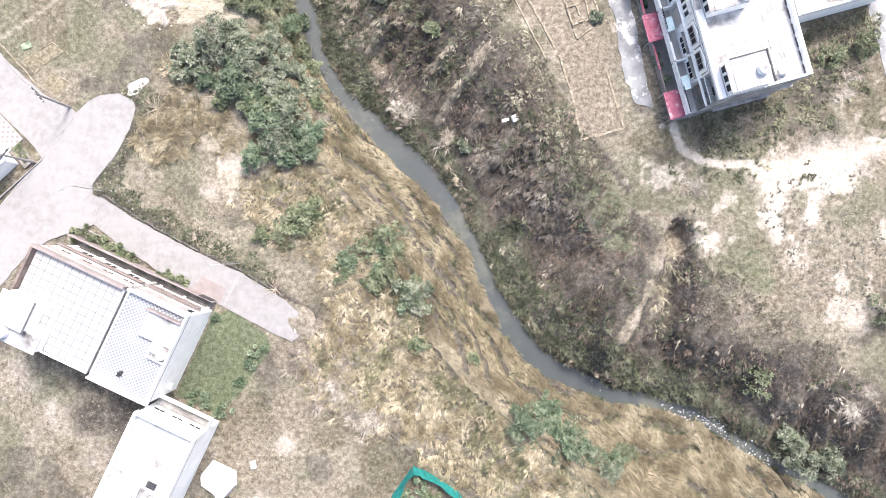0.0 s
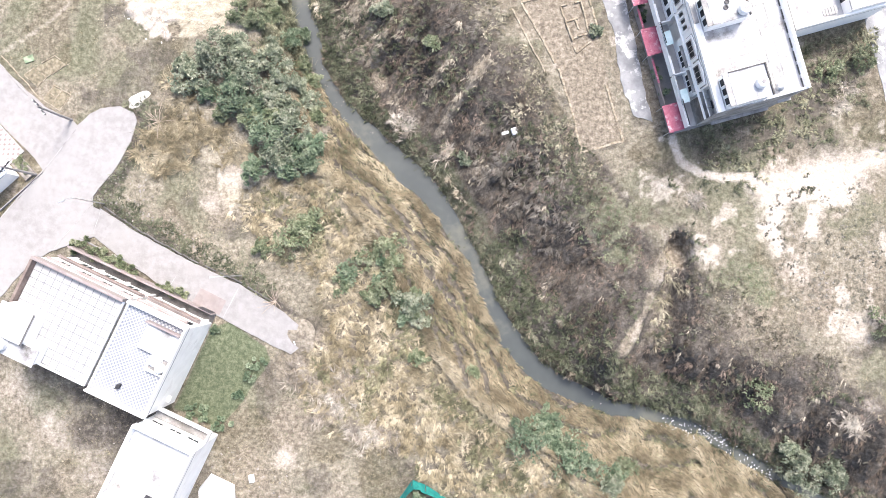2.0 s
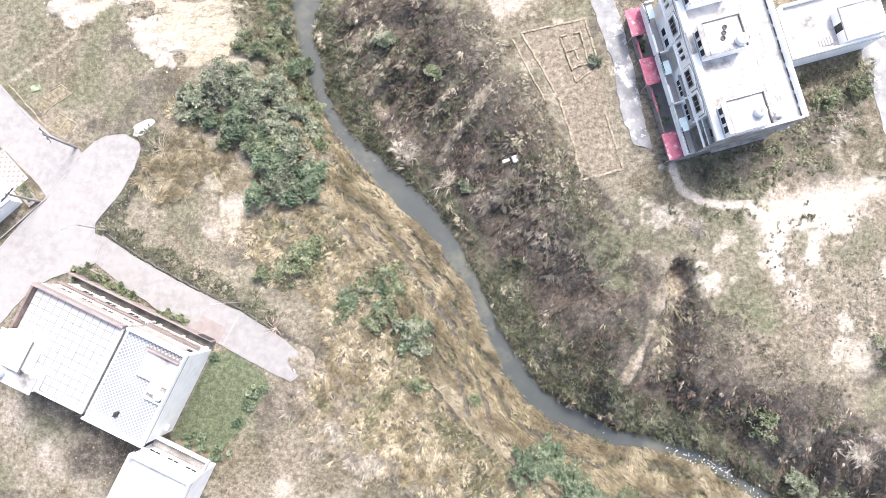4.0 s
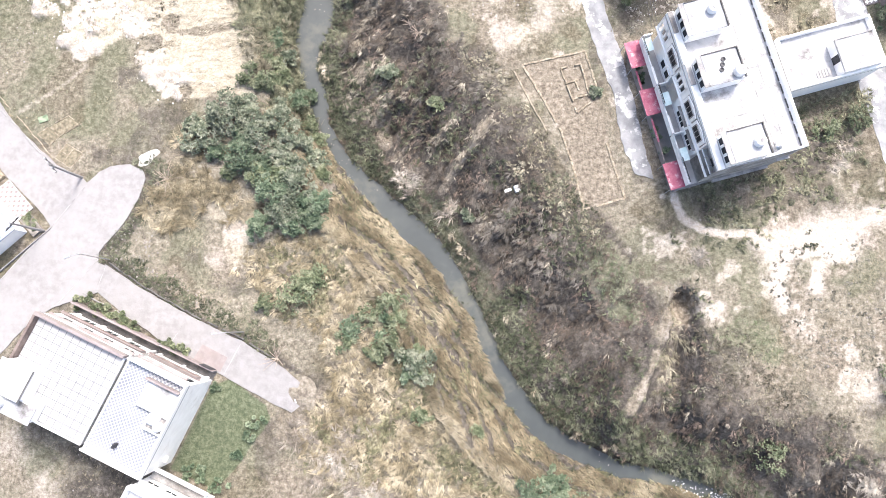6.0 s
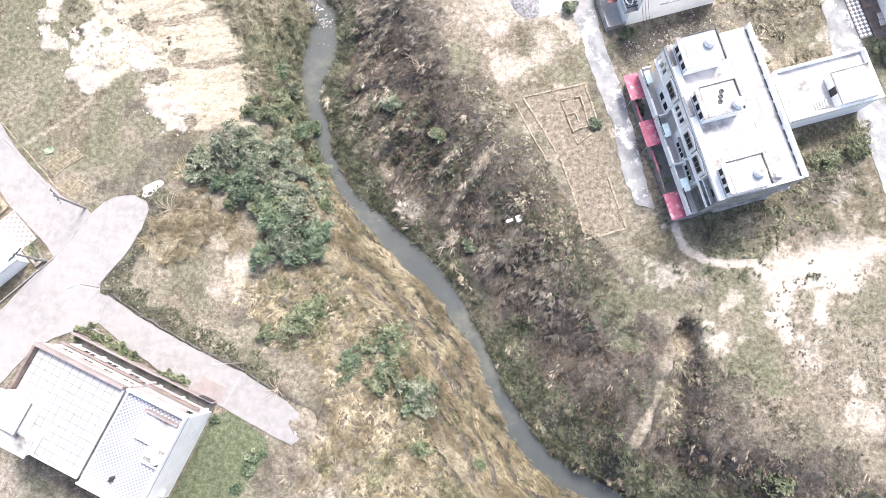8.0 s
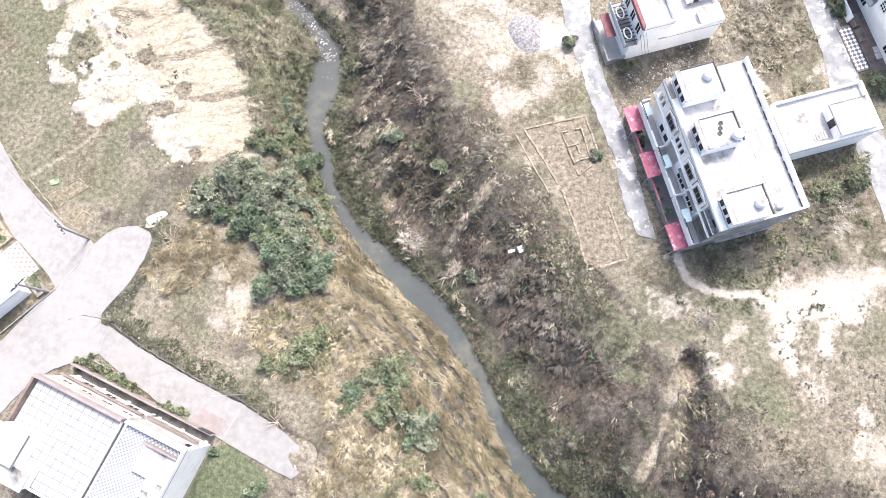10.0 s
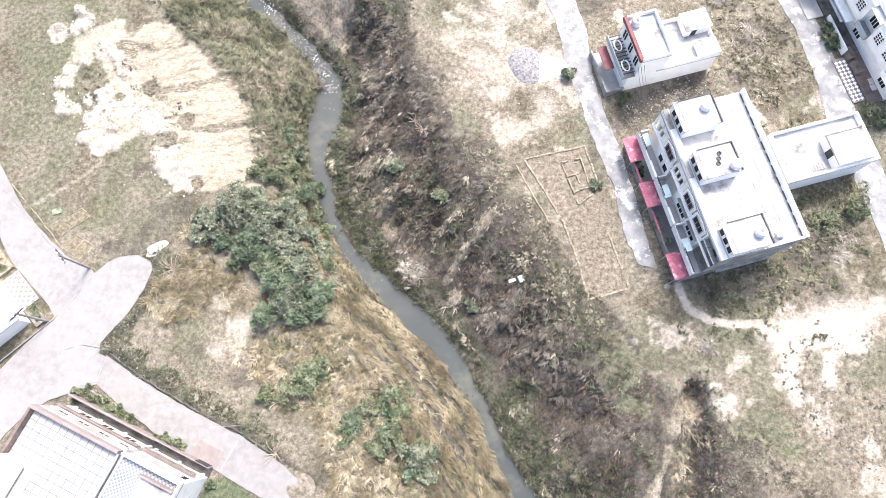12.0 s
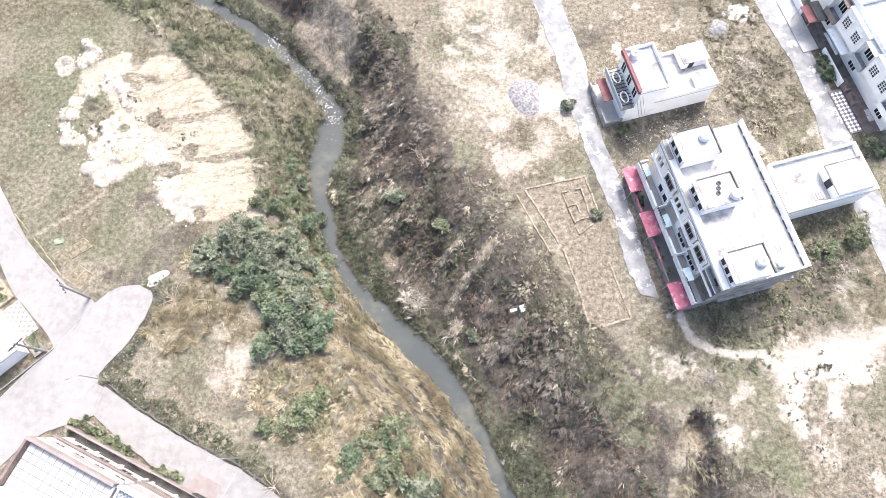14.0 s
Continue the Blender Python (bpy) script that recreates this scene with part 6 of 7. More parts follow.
weeds = scatter(-26, 62, -34, 68, 2.4, lambda x, y: on_bank(x, y) * step(fbm(x, y, 0.13, 4, 86), 0.46, 0.62))
tufts("dry_brush", REED, "low grey-green weeds among dark brush", weeds, 22, 0.7, 0.065, (0.3, 1.3), radius=0.35)

hang = np.array([(27.6, 0.4), (27.2, -1.2), (27.0, -2.8), (26.6, -4.2), (26.9, -5.4), (26.2, -6.6), (25.8, -8.0), (28.4, -1.8), (28.0, -4.0), (27.4, -7.2), (29.4, -2.6), (26.6, -9.4)])
hang = np.repeat(hang, 3, 0) + rng.normal(0, 0.35, (len(hang) * 3, 2))
tufts("bank_weeds", OLIVE, "long grass hanging into the gully", hang, 24, 1.0, 0.05, (0.5, 1.35), wind=-1.4, radius=0.35, fans=6)

# green growth along the water
reeds = scatter(-50, 60, -34, 68, 3.8, lambda x, y: (lambda L: (L[3] > 0.02) * (L[3] < 1.2 + 4.0 * fbm(x, y, 0.2, 2, 91)) * (0.2 + 0.8 * step(fbm(x, y, 0.3, 3, 92), 0.35, 0.6)))(land(x, y)) * (inside(x, y, CLIFF) < 0.2))
tufts("bank_weeds", REED, "green weeds and reeds along the water", reeds, 16, 0.7, 0.065, (0.3, 1.3), radius=0.3)
northern = scatter(-62, -14, 26, 70, 5.0, lambda x, y: (lambda L: L[4] * (L[5] < 0.3) * (L[3] > 0.3))(land(x, y)))
pick = fbm(northern[:, 0], northern[:, 1], 0.25, 3, 93) < 0.52
tufts("bank_weeds", SEDGE, "dense green grass on the upstream bank", northern[pick], 24, 1.2, 0.07, (0.3, 1.3), radius=0.35)
tufts("bank_weeds", OLIVE, "olive tall grass on the upstream bank", northern[~pick], 24, 1.2, 0.07, (0.3, 1.3), radius=0.35)


# thin low grass on the plateaus
def sward(x, y):
    L = land(x, y)
    return ((L[5] > -0.5) | (L[3] > 40)) * free(x, y) * (1 - 0.9 * bare(x, y))


low = scatter(-66, 66, -34, 70, 6.2, lambda x, y: sward(x, y) * (0.12 + 0.88 * step(fbm(x, y, 0.3, 4, 95), 0.4, 0.6)))
tone = fbm(low[:, 0], low[:, 1], 0.12, 4, 96) + rng.normal(0, 0.07, len(low))
tone += 0.22 * blobs(low[:, 0], low[:, 1], [(29, 11, 8), (38, 15, 7), (47, 18, 7), (22, 6, 6), (-56, 42, 12), (48, 46, 8), (-38, 10, 4), (-40, 22, 5), (27, 39, 5)])
for lo, hi, mat, text in ((-9, 0.48, STRAW, "thin dry grass in small tufts"), (0.48, 0.6, STRAW_GREEN, "thin olive grass in small tufts"), (0.6, 9, SEDGE, "low green weeds in small tufts")):
    sel = low[(tone >= lo) & (tone < hi)]
    tufts("low_grass", mat, text, sel, 11, 0.32, 0.05, (0.5, 1.35), radius=0.22, simple=True)
rank = scatter(26, 48, -16, 6, 3.2, lambda x, y: step(blobs(x, y, [(33, -3, 3.2), (36, -7, 3.4), (40.5, -10, 3.2), (33, -7, 3), (31.5, -1.5, 2), (45, -13, 2.6)], 0.6, 32), 0.15, 0.6))
tufts("low_grass", DUN, "rank brown grass along the broken edge", rank, 18, 0.5, 0.07, (0.5, 1.4), radius=0.3)
dots = scatter(36, 56, -14, 15, 1.0, lambda x, y: step(inside(x, y, [(37, 9.5), (50, 9.5), (56, 2), (54, -8), (40, -5)]) + 2 * (fbm(x, y, 0.3, 3, 97) - 0.5), -0.5, 0.8))
tufts("low_grass", DUST, "round grey tufts dotting the bare sand", dots, 34, 0.36, 0.06, (0.5, 1.4), radius=0.3)
edges = scatter(-60, 56, -8, 66, 5, lambda x, y: (lambda d: (d > -0.25) * (d < 0.7) * step(fbm(x, y, 0.5, 2, 99), 0.4, 0.6))(-np.max([inside(x, y, p) for p in LANE + ROADS], 0)))
tufts("low_grass", DUN, "dry weeds creeping over road edges", edges, 8, 0.3, 0.06, (0.5, 1.4), radius=0.2, simple=True)
verge = scatter(-42, -20, -6, 22, 9, lambda x, y: (lambda d: (d > 0.1) * (d < 1.6 + 2 * fbm(x, y, 0.4, 2, 98)))(np.minimum(to_line(x, y, NORTH_EDGE)[0], to_line(x, y, [(-40.9, 6.8), (-41.9, 8.8), (-40.3, 10.8), (-37, 14.9), (-36.6, 17.8)])[0])) * free(x, y))
tufts("low_grass", REED, "grey-green weeds along the road edge", verge, 16, 0.45, 0.06, (0.4, 1.3), radius=0.25)
lawn_xy = scatter(-34, -20, -21, -6, 16, lambda x, y: (inside(x, y, LAWN) > 0.1) * 0.8)
tufts("lawn_grass", LAWNGRASS, "short green lawn grass", lawn_xy, 8, 0.14, 0.05, (0.5, 1.3), radius=0.15)


def leaf_mesh(name, crown_r, crown_h, clumps, leaves, leaf, flat=0.7, seed=0):
    """Long leaves fanning out from many twig ends, over a crown of uneven outline with dark gaps between its sprays."""
    g = np.random.default_rng(seed)
    a = g.uniform(0, 2 * np.pi, clumps)
    lobes = 1 + 0.22 * np.sin(2 * a + g.uniform(0, 6.28)) + 0.18 * np.sin(3 * a + g.uniform(0, 6.28)) + 0.14 * np.sin(5 * a + g.uniform(0, 6.28))
    f = np.sqrt(g.random(clumps)) * g.uniform(0.8, 1.05, clumps)
    r = crown_r * f * lobes
    h = crown_h * (0.2 + 0.62 * np.sqrt(np.clip(1 - f ** 2, 0, 1))) * g.uniform(0.6, 1.25, clumps)
    cs = np.stack([r * np.cos(a), r * np.sin(a), h], -1)
    size = np.clip(crown_r * g.uniform(0.1, 0.26, clumps), 0.14, 0.5)
    twigs_each = max(4, leaves // 6 // clumps)
    which = np.repeat(np.arange(clumps), twigs_each)
    v = g.normal(0, 1, (len(which), 3))
    v[:, 2] = np.abs(v[:, 2]) * flat + 0.1
    v /= np.linalg.norm(v, axis=1)[:, None]
    p = cs[which] + v * size[which][:, None] * np.array([1.15, 1.15, 0.7]) * g.uniform(0.3, 1.05, len(which))[:, None]
    k = np.repeat(np.arange(len(which)), 6)
    d = v[k] * np.array([1.2, 1.2, 0.7]) + g.normal(0, 0.42, (len(k), 3))
    d /= np.linalg.norm(d, axis=1)[:, None]
    side = np.stack([-d[:, 1], d[:, 0], g.normal(0, 0.35, len(k))], -1)
    side /= np.linalg.norm(side, axis=1)[:, None] + 1e-9
    ln = leaf * g.uniform(0.7, 1.3, len(k))[:, None]
    b = p[k]
    mid = b + d * ln * 0.5
    tip = b + d * ln - np.array([0, 0, 0.18]) * ln
    verts = np.stack([b, mid + side * ln * 0.22, tip, mid - side * ln * 0.22], 1).reshape(-1, 3)
    me = bpy.data.meshes.new(name)
    faces = (np.arange(len(k))[:, None] * 4 + np.arange(4)).tolist()
    me.from_pydata(verts.tolist(), [], faces)
    return me, [tuple(float(q) for q in c) for c in cs]


def bush(name, x, y, r, h, mat, label, category="bush", clumps=12, leaves=5400, leaf=0.22, seed=0, trunk=0.08, flat=0.7, group=""):
    z = float(ground_z([x], [y])[0])
    root = thing(name, pose(x, y, z - 0.05, 0, 0, 0), label, category, group)
    me, cs = leaf_mesh("crown", r, h, clumps, leaves, leaf, flat, seed)
    me.materials.append(mat)
    crown = new("crown", me)
    crown.parent = root
    bm = tube([(0, 0, 0), (0.02 * r, 0, h * 0.2), (0, 0.03 * r, h * 0.38)], trunk * 1.4, trunk, 7)
    for c in cs[:7]:
        tube([(0, 0.03 * r, h * 0.3), (c[0] * 0.5, c[1] * 0.5, h * 0.3 + (c[2] - h * 0.3) * 0.6), c], trunk * 0.6, trunk * 0.15, 5, bm)
    part("trunk", bm, BARK, root, "branching grey trunk")
    return root


GREEN_BUSH, GREY_BUSH = "dense green broad-leaved bush", "grey-green leafy tree with pale leaf tips"
THICKET = [(-29.5, 22.7, 2.4, 0), (-26.2, 24.8, 2.9, 0), (-22.9, 22.8, 2.8, 0), (-24.6, 20.6, 2.5, 1), (-19.2, 22.4, 2.1, 0), (-20.0, 19.6, 1.9, 0), (-16.6, 20.0, 1.7, 0),
           (-21.0, 15.9, 2.6, 1), (-18.2, 16.4, 2.2, 0), (-19.6, 13.7, 2.5, 0), (-16.0, 12.6, 1.9, 1), (-22.4, 11.4, 1.7, 1), (-18.7, 11.6, 1.5, 1), (-15.8, 14.4, 1.8, 1),
           (-26.4, 18.4, 1.1, 2), (-23.0, 17.9, 1.9, 2), (-19.6, 28.4, 1.6, 1), (-20.6, 26.2, 1.5, 0), (-22.6, 29.8, 1.6, 2)]
MORE = [(-28.2, 20.9, 1.2, 1), (-28.2, 25.2, 1.6, 0), (-24.4, 25.6, 1.9, 0), (-21.2, 24.6, 1.6, 0), (-18.0, 18.2, 1.6, 0), (-22.0, 19.4, 1.7, 1), (-17.4, 14.4, 1.5, 1), 
        (-17.6, 21.6, 1.4, 0), (-20.2, 17.6, 1.6, 2), (-31.2, 24.0, 1.2, 0), (-18.2, 25.4, 1.3, 2), (-17.0, 23.6, 1.2, 2), (-15.6, 18.4, 1.1, 2), (-18.6, 30.4, 1.2, 1), (-21.4, 31.8, 1.4, 2)]
for k, (x, y, r, m) in enumerate(THICKET + MORE):
    bush("tree" if r > 2 else "bush", x, y, r * 0.92, r * (0.85, 1.45, 1.1, 1.25, 0.95)[k % 5] + 0.4, (LEAF_GREY, LEAF, LEAF_LIGHT)[m], (GREY_BUSH, GREEN_BUSH, "light green leafy shrub in the thicket")[m], "tree" if r > 2 else "bush", 62 if r > 1.8 else 38, 7400 if r > 1.8 else 4800, 0.23, k, group="thicket by the stream")
SHRUBS = [(10.2, -19.8, 2.6, 1), (12.2, -18.9, 1.9, 1), (15.9, -23.1, 2.9, 1), (14.4, -21.4, 1.8, 0), (19.7, -26.2, 1.6, 0), (22.4, -24.6, 1.4, 2), (45.2, -25.9, 2.7, 0), (49.3, -26.2, 1.9, 0), (43.5, -22.8, 1.0, 0),
          (38.4, -15.3, 2.2, 2), (-18.2, 3.0, 2.2, 2), (-17.3, 4.9, 1.3, 2), (-15.5, 5.5, 1.2, 2), (-21.5, 2.0, 1.2, 2), (-9.2, 1.0, 1.5, 2), (-6.5, 2.4, 1.5, 2), (-5.8, 0.6, 1.2, 2), (-11.3, -0.8, 1.3, 1), (-6.8, -2.5, 1.7, 2),
          (-8.4, -3.4, 1.1, 2), (-3.7, -4.5, 1.8, 0), (-2.6, -6.4, 1.1, 0), (-3.0, -10.7, 1.0, 2), (3.5, -12.8, 0.9, 2), (-7.5, 32.2, 1.1, 0)]
SHRUBS += [
          (-12.0, -2.0, 1.2, 2), (2.6, 13.6, 0.8, 0), (15.5, 43.9, 1.1, 0), (50.5, 25.0, 1.5, 2), (46.2, 23.5, 1.4, 2), (-24.5, 30.5, 1.3, 2), (-22.9, 33.4, 1.4, 2), (-22.6, 37.0, 1.2, 1), (-1.2, 27.6, 1.0, 2),
          (13.4, -20.6, 1.6, 1), (17.2, -24.0, 1.4, 0), (52.4, -7.0, 2.0, 2), (20.6, -25.6, 1.4, 1), (18.4, 28.4, 0.7, 0), (45.4, -24.0, 1.5, 0), (-21.2, 35.2, 1.3, 0), (-21.6, 31.8, 1.2, 0)]
for k, (x, y, r, m) in enumerate(SHRUBS):
    bush("bush", x, y, r, r * 1.05, (LEAF_GREY, LEAF, LEAF_LIGHT)[m], ("grey-green leafy shrub among grass", GREEN_BUSH, "light green leafy shrub among grass")[m], "bush", 30 if m == 2 else 50 if r > 1.5 else 26, 2400 if m == 2 else 6000 if r > 1.5 else 3000, 0.23, 50 + k)
WILD = scatter(-17, 6, -20, 6, 0.16, lambda x, y: tall_here(x, y) * greener(x, y))
for k, (x, y) in enumerate(WILD[WILD[:, 1] > -9.5][:14]):
    bush("bush", float(x), float(y), 0.55 + 0.06 * (k * 7 % 11), 1.0 + 0.05 * (k * 5 % 7), (LEAF_LIGHT, LEAF)[k % 2], "small wild shrub among tall grass", "bush", 9, 900, 0.26, 200 + k, 0.03, group="wild shrubs")
HEDGE = [(-43.6, 2.7, 0.9), (-42.3, 2.2, 0.9), (-41.0, 1.6, 0.9), (-39.7, 0.9, 0.9), (-38.4, 0.2, 0.9), (-37.2, -0.4, 0.8), (-33.2, -2.3, 0.8), (-32.0, -2.9, 0.9), (-31.0, -3.5, 0.8), (-27.0, -7.6, 0.7), (-22.3, -11.3, 1.0), (-22.9, -13.0, 0.8), (-26.3, -18.6, 1.0), (-28.2, -17.6, 1.0), (-29.8, -17.0, 0.8), (-24.2, -15.2, 0.6)]
for k, (x, y, r) in enumerate(HEDGE):
    bush("bush", x, y, r, r * 1.1, LEAF_LIGHT if k < 9 else LEAF, "bushy green garden hedge plant", "bush", 9, 2400, 0.17, 90 + k, 0.04, group="garden hedge")
for k, (x, y, r) in enumerate(((50.6, 51.2, 1.1), (51.0, 49.8, 1.2), (51.4, 48.3, 1.1), (54.6, 38.4, 1.3), (55.2, 36.9, 1.2), (22.6, 40.2, 0.9))):
    bush("bush", x, y, r, r * 1.1, (LEAF, LEAF_LIGHT)[k % 2], "green bush growing beside a house front", "bush", 12, 2600, 0.22, 170 + k, 0.05)
for k, (x, y) in enumerate(((-1.2, 5.0), (-1.3, 7.4), (-1.2, 14.6), (-1.3, 16.4))):
    p = ROW @ Vector((x, y, 0))
    bush("bush", p.x, p.y, 0.7, 1.2, LEAF, "potted green yard plant by the house", "bush", 7, 1400, 0.17, 120 + k, 0.04)


# ---- street and garden things ----
def street_pole(x, y, h, arm, kind):
    label = {"lamp": "thin steel street lamp pole beside the lane", "power": "pale concrete power pole with a cross-arm"}[kind]
    root = thing("street_lamp" if kind == "lamp" else "power_pole", pose(x, y, 0, 0, 0, arm), label, "street lamp" if kind == "lamp" else "power pole")
    r = 0.07 if kind == "lamp" else 0.17
    part("pole", tube([(0, 0, -0.4), (0, 0, h * 0.5), (0, 0, h)], r, r * 0.7, 9), METAL if kind == "lamp" else CONCRETE, root)
    if kind == "lamp":
        part("arm", tube([(0, 0, h - 0.3), (0.3, 0, h + 0.1), (1.0, 0, h + 0.2)], 0.035), METAL, root)
        part("lamp_head", box(0.85, 1.5, -0.1, 0.1, h + 0.12, h + 0.26, 0.03), METAL, root, "flat pale lamp head")
    else:
        part("cross_arm", box(-0.08, 0.08, -1.1, 1.1, h - 0.5, h - 0.38, 0.01), IRON, root, "dark iron cross-arm")
        for k in (-1.0, -0.4, 0.4, 1.0):
            part("insulator", lathe([(0.05, h - 0.38), (0.07, h - 0.3), (0.05, h - 0.22), (0.06, h - 0.16)], 0, k, 8), TANK, root)
        part("brace", tube([(0.02, 0, h - 1.3), (0.02, 0.8, h - 0.5)], 0.03), IRON, root)
    return root


street_pole(-44.7, 17.6, 6.6, 40, "power")
street_pole(-40.7, 7.5, 6.4, 200, "lamp")
street_pole(-24.1, -1.1, 6.2, 185, "lamp")
street_pole(-48.9, 11.0, 6.0, 140, "power")


def kerb(name, points, w, h, mat, label, closed=False, ragged=1.0):
    """A low wall or kerb along a line of points."""
    root = thing(name, pose(0, 0, 0), label, "low wall" if "wall" in name else "kerb")
    pts = list(points) + ([points[0]] if closed else [])
    g = random.Random(len(pts) * 7 + int(abs(pts[0][0]) * 10))
    for (ax, ay), (bx, by) in zip(pts, pts[1:]):
        length = math.hypot(bx - ax, by - ay)
        n = max(1, int(length / 0.7))
        for k in range(n):
            if ragged and g.random() < 0.1:
                continue
            f = (k + 0.5) / n
            m = pose(ax + (bx - ax) * f + g.uniform(-0.05, 0.05) * ragged, ay + (by - ay) * f + g.uniform(-0.05, 0.05) * ragged, 0, 0, 0, math.degrees(math.atan2(by - ay, bx - ax)) + g.uniform(-4, 4) * ragged)
            bm = box(-length / n / 2 + 0.01, length / n / 2 - 0.01, -w / 2, w / 2, -0.3, h * (g.uniform(0.4, 1.1) if ragged else 1), 0.03)
            bm.transform(m)
            part("course", bm, mat, root)
    return root


kerb("garden_kerb", [(-56.6, 28.8), (-52.3, 24.3), (-48.4, 20.0)], 0.14, 0.14, BRICK, "thin pale brick kerb along a garden strip")
kerb("garden_kerb", [(-57.3, 28.0), (-53.4, 24.2), (-49.0, 19.5)], 0.2, 0.2, CONCRETE, "pale concrete kerb beside the lane")
kerb("bed_kerb", [(-48.2, 20.1), (-46.9, 21.8), (-44.9, 20.6), (-46.2, 18.7)], 0.14, 0.12, BRICK, "brick edging round square garden beds", True)
kerb("bed_kerb", [(-47.5, 21.0), (-45.6, 19.7)], 0.14, 0.12, BRICK, "brick edging between square garden beds")
kerb("bed_kerb", [(-45.9, 21.2), (-47.2, 19.4)], 0.14, 0.12, BRICK, "brick edging between square garden beds")
kerb("bed_kerb", [(-50.6, 23.1), (-49.3, 24.0), (-47.8, 22.8), (-48.9, 21.6)], 0.12, 0.1, BRICK, "brick edging round square garden beds", True)
kerb("bed_kerb", [(-49.3, 24.0), (-46.9, 25.4), (-45.3, 24.4), (-47.8, 22.8)], 0.12, 0.1, BRICK, "brick edging round square garden beds")
kerb("lane_kerb", [(x + 0.2, y + 0.3) for x, y in NORTH_EDGE[:5]], 0.16, 0.26, STAINED_SHADED, "dark weathered kerb along the lane edge")
kerb("hedge_kerb", [(-46.6, 2.0), (-43.6, 3.4), (-36.4, -0.2), (-30.0, -3.6)], 0.16, 0.16, CONCRETE, "pale concrete kerb in front of the hedge")
for spots in ([(-48.1, 20.1), (-46.9, 21.7), (-45.0, 20.5), (-46.2, 18.8)], [(-50.5, 23.1), (-49.3, 23.9), (-47.9, 22.8), (-48.9, 21.7)], [(-49.2, 23.9), (-46.9, 25.2), (-45.4, 24.3), (-47.8, 22.9)]):
    bed = thing("garden_bed", pose(0, 0, 0), "dug bed of bare tan soil", "garden bed", "garden beds")
    part("soil", plate(worn(spots), -0.2, 0.09), BEDSOIL, bed)
sheet = thing("ground_sheet", pose(-50.0, 25.0, 0.06, 0, 0, 20), "small dull green sheet lying on grass", "sheet")
part("cloth", box(-0.6, 0.6, -0.4, 0.4, 0, 0.05, 0.02), LEAF, sheet)
ramp = thing("entrance_ramp", HOME, "pinkish concrete ramp to the house gate", "ramp")
part("slab", plate([(15.0, 1.2), (18.6, 1.2), (18.6, 3.1), (15.2, 3.2)], -0.3, 0.17), PINK, ramp)
step_slab = thing("manhole_cover", pose(-17.4, -8.9, 0.13, 0, 0, 20), "square pale slab on the lane end", "manhole")
part("cover", box(-0.4, 0.4, -0.35, 0.35, 0, 0.05, 0.01), TARP, step_slab)

# corner house at the crossing
def corner_house():
    m = pose(-47.9, 11.4, 0, 0, 0, 132.5)
    r = thing("house", m, "single-storey house with a blue-grey sheet roof and teal awning", "house")
    # local x north-west along the road, y south-west along the lane
    part("wall", box(1.6, 10, 2.6, 12, -0.3, 2.9), WHITE, r)
    roof = part("roof", box(1.2, 10.4, 2.2, 12.4, 2.9, 3.05), BLUEGREY, r, "blue-grey sheet roof")
    for k in range(9):
        part("seam", box(1.2, 10.4, 2.8 + 1.1 * k, 2.88 + 1.1 * k, 3.05, 3.1), BLUEGREY, roof)
    part("awning", box(4.6, 10, 3.3, 4.7, 3.2, 3.26, 0.01), TEAL, r, "teal awning sheet")
    part("boundary_wall", box(-0.06, 0.06, 0.1, 13, -0.3, 0.28), CONCRETE, r, "thin low cement kerb wall")
    part("planter", box(0.5, 3.2, 0.9, 2.3, -0.3, 0.35, 0.03), STONE, r)
    court = part("forecourt", box(3.4, 8.2, 0.2, 2.5, -0.3, 0.18), TILE, r, "white and pink tiled forecourt")
    for i in range(12):
        for j in range(5):
            part("tile", box(3.45 + 0.39 * i, 3.8 + 0.39 * i, 0.25 + 0.44 * j, 0.65 + 0.44 * j, 0.18, 0.2), PINK if (i + j) % 2 else WHITE, court)
    part("planter", box(8.8, 12, 0.3, 2.2, -0.3, 0.45, 0.03), BRICK, r)
    part("porch_slab", box(3.6, 10, 2.3, 3.0, 2.7, 2.85, 0.02), BROWN, r)
    return m


cm = corner_house()
for k, (u, v) in enumerate(((1.3, 1.2), (2.3, 1.3), (3.1, 1.2), (9.6, 1.2), (10.8, 1.3))):
    p = cm @ Vector((u, v, 0.3))
    bush("bush", p.x, p.y, 0.6, 0.9, LEAF_LIGHT, "low green planter bush by the lane", "bush", 6, 900, 0.15, 140 + k, 0.03, group="planter bushes")

def cables():
    a, b = at(ROW, -0.4, 18.5, 0), pose(34.3, 44.9, 0, 0, 0, 15.3) @ pose(-11.3, 0.2, 0)
    root = thing("power_cables", pose(0, 0, 0), "thin dark power cables slung between two houses", "cable")
    for k in range(3):
        p, q = a @ Vector((0.25 * k, 0, 6.0 + 0.2 * k)), b @ Vector((0.3 * k, 0, 5.2 + 0.3 * k))
        pts = [p.lerp(q, i / 8) - Vector((0, 0, 0.5 * math.sin(math.pi * i / 8))) for i in range(9)]
        part("cable", tube(pts, 0.025, 0.025, 5), IRON, root)


cables()

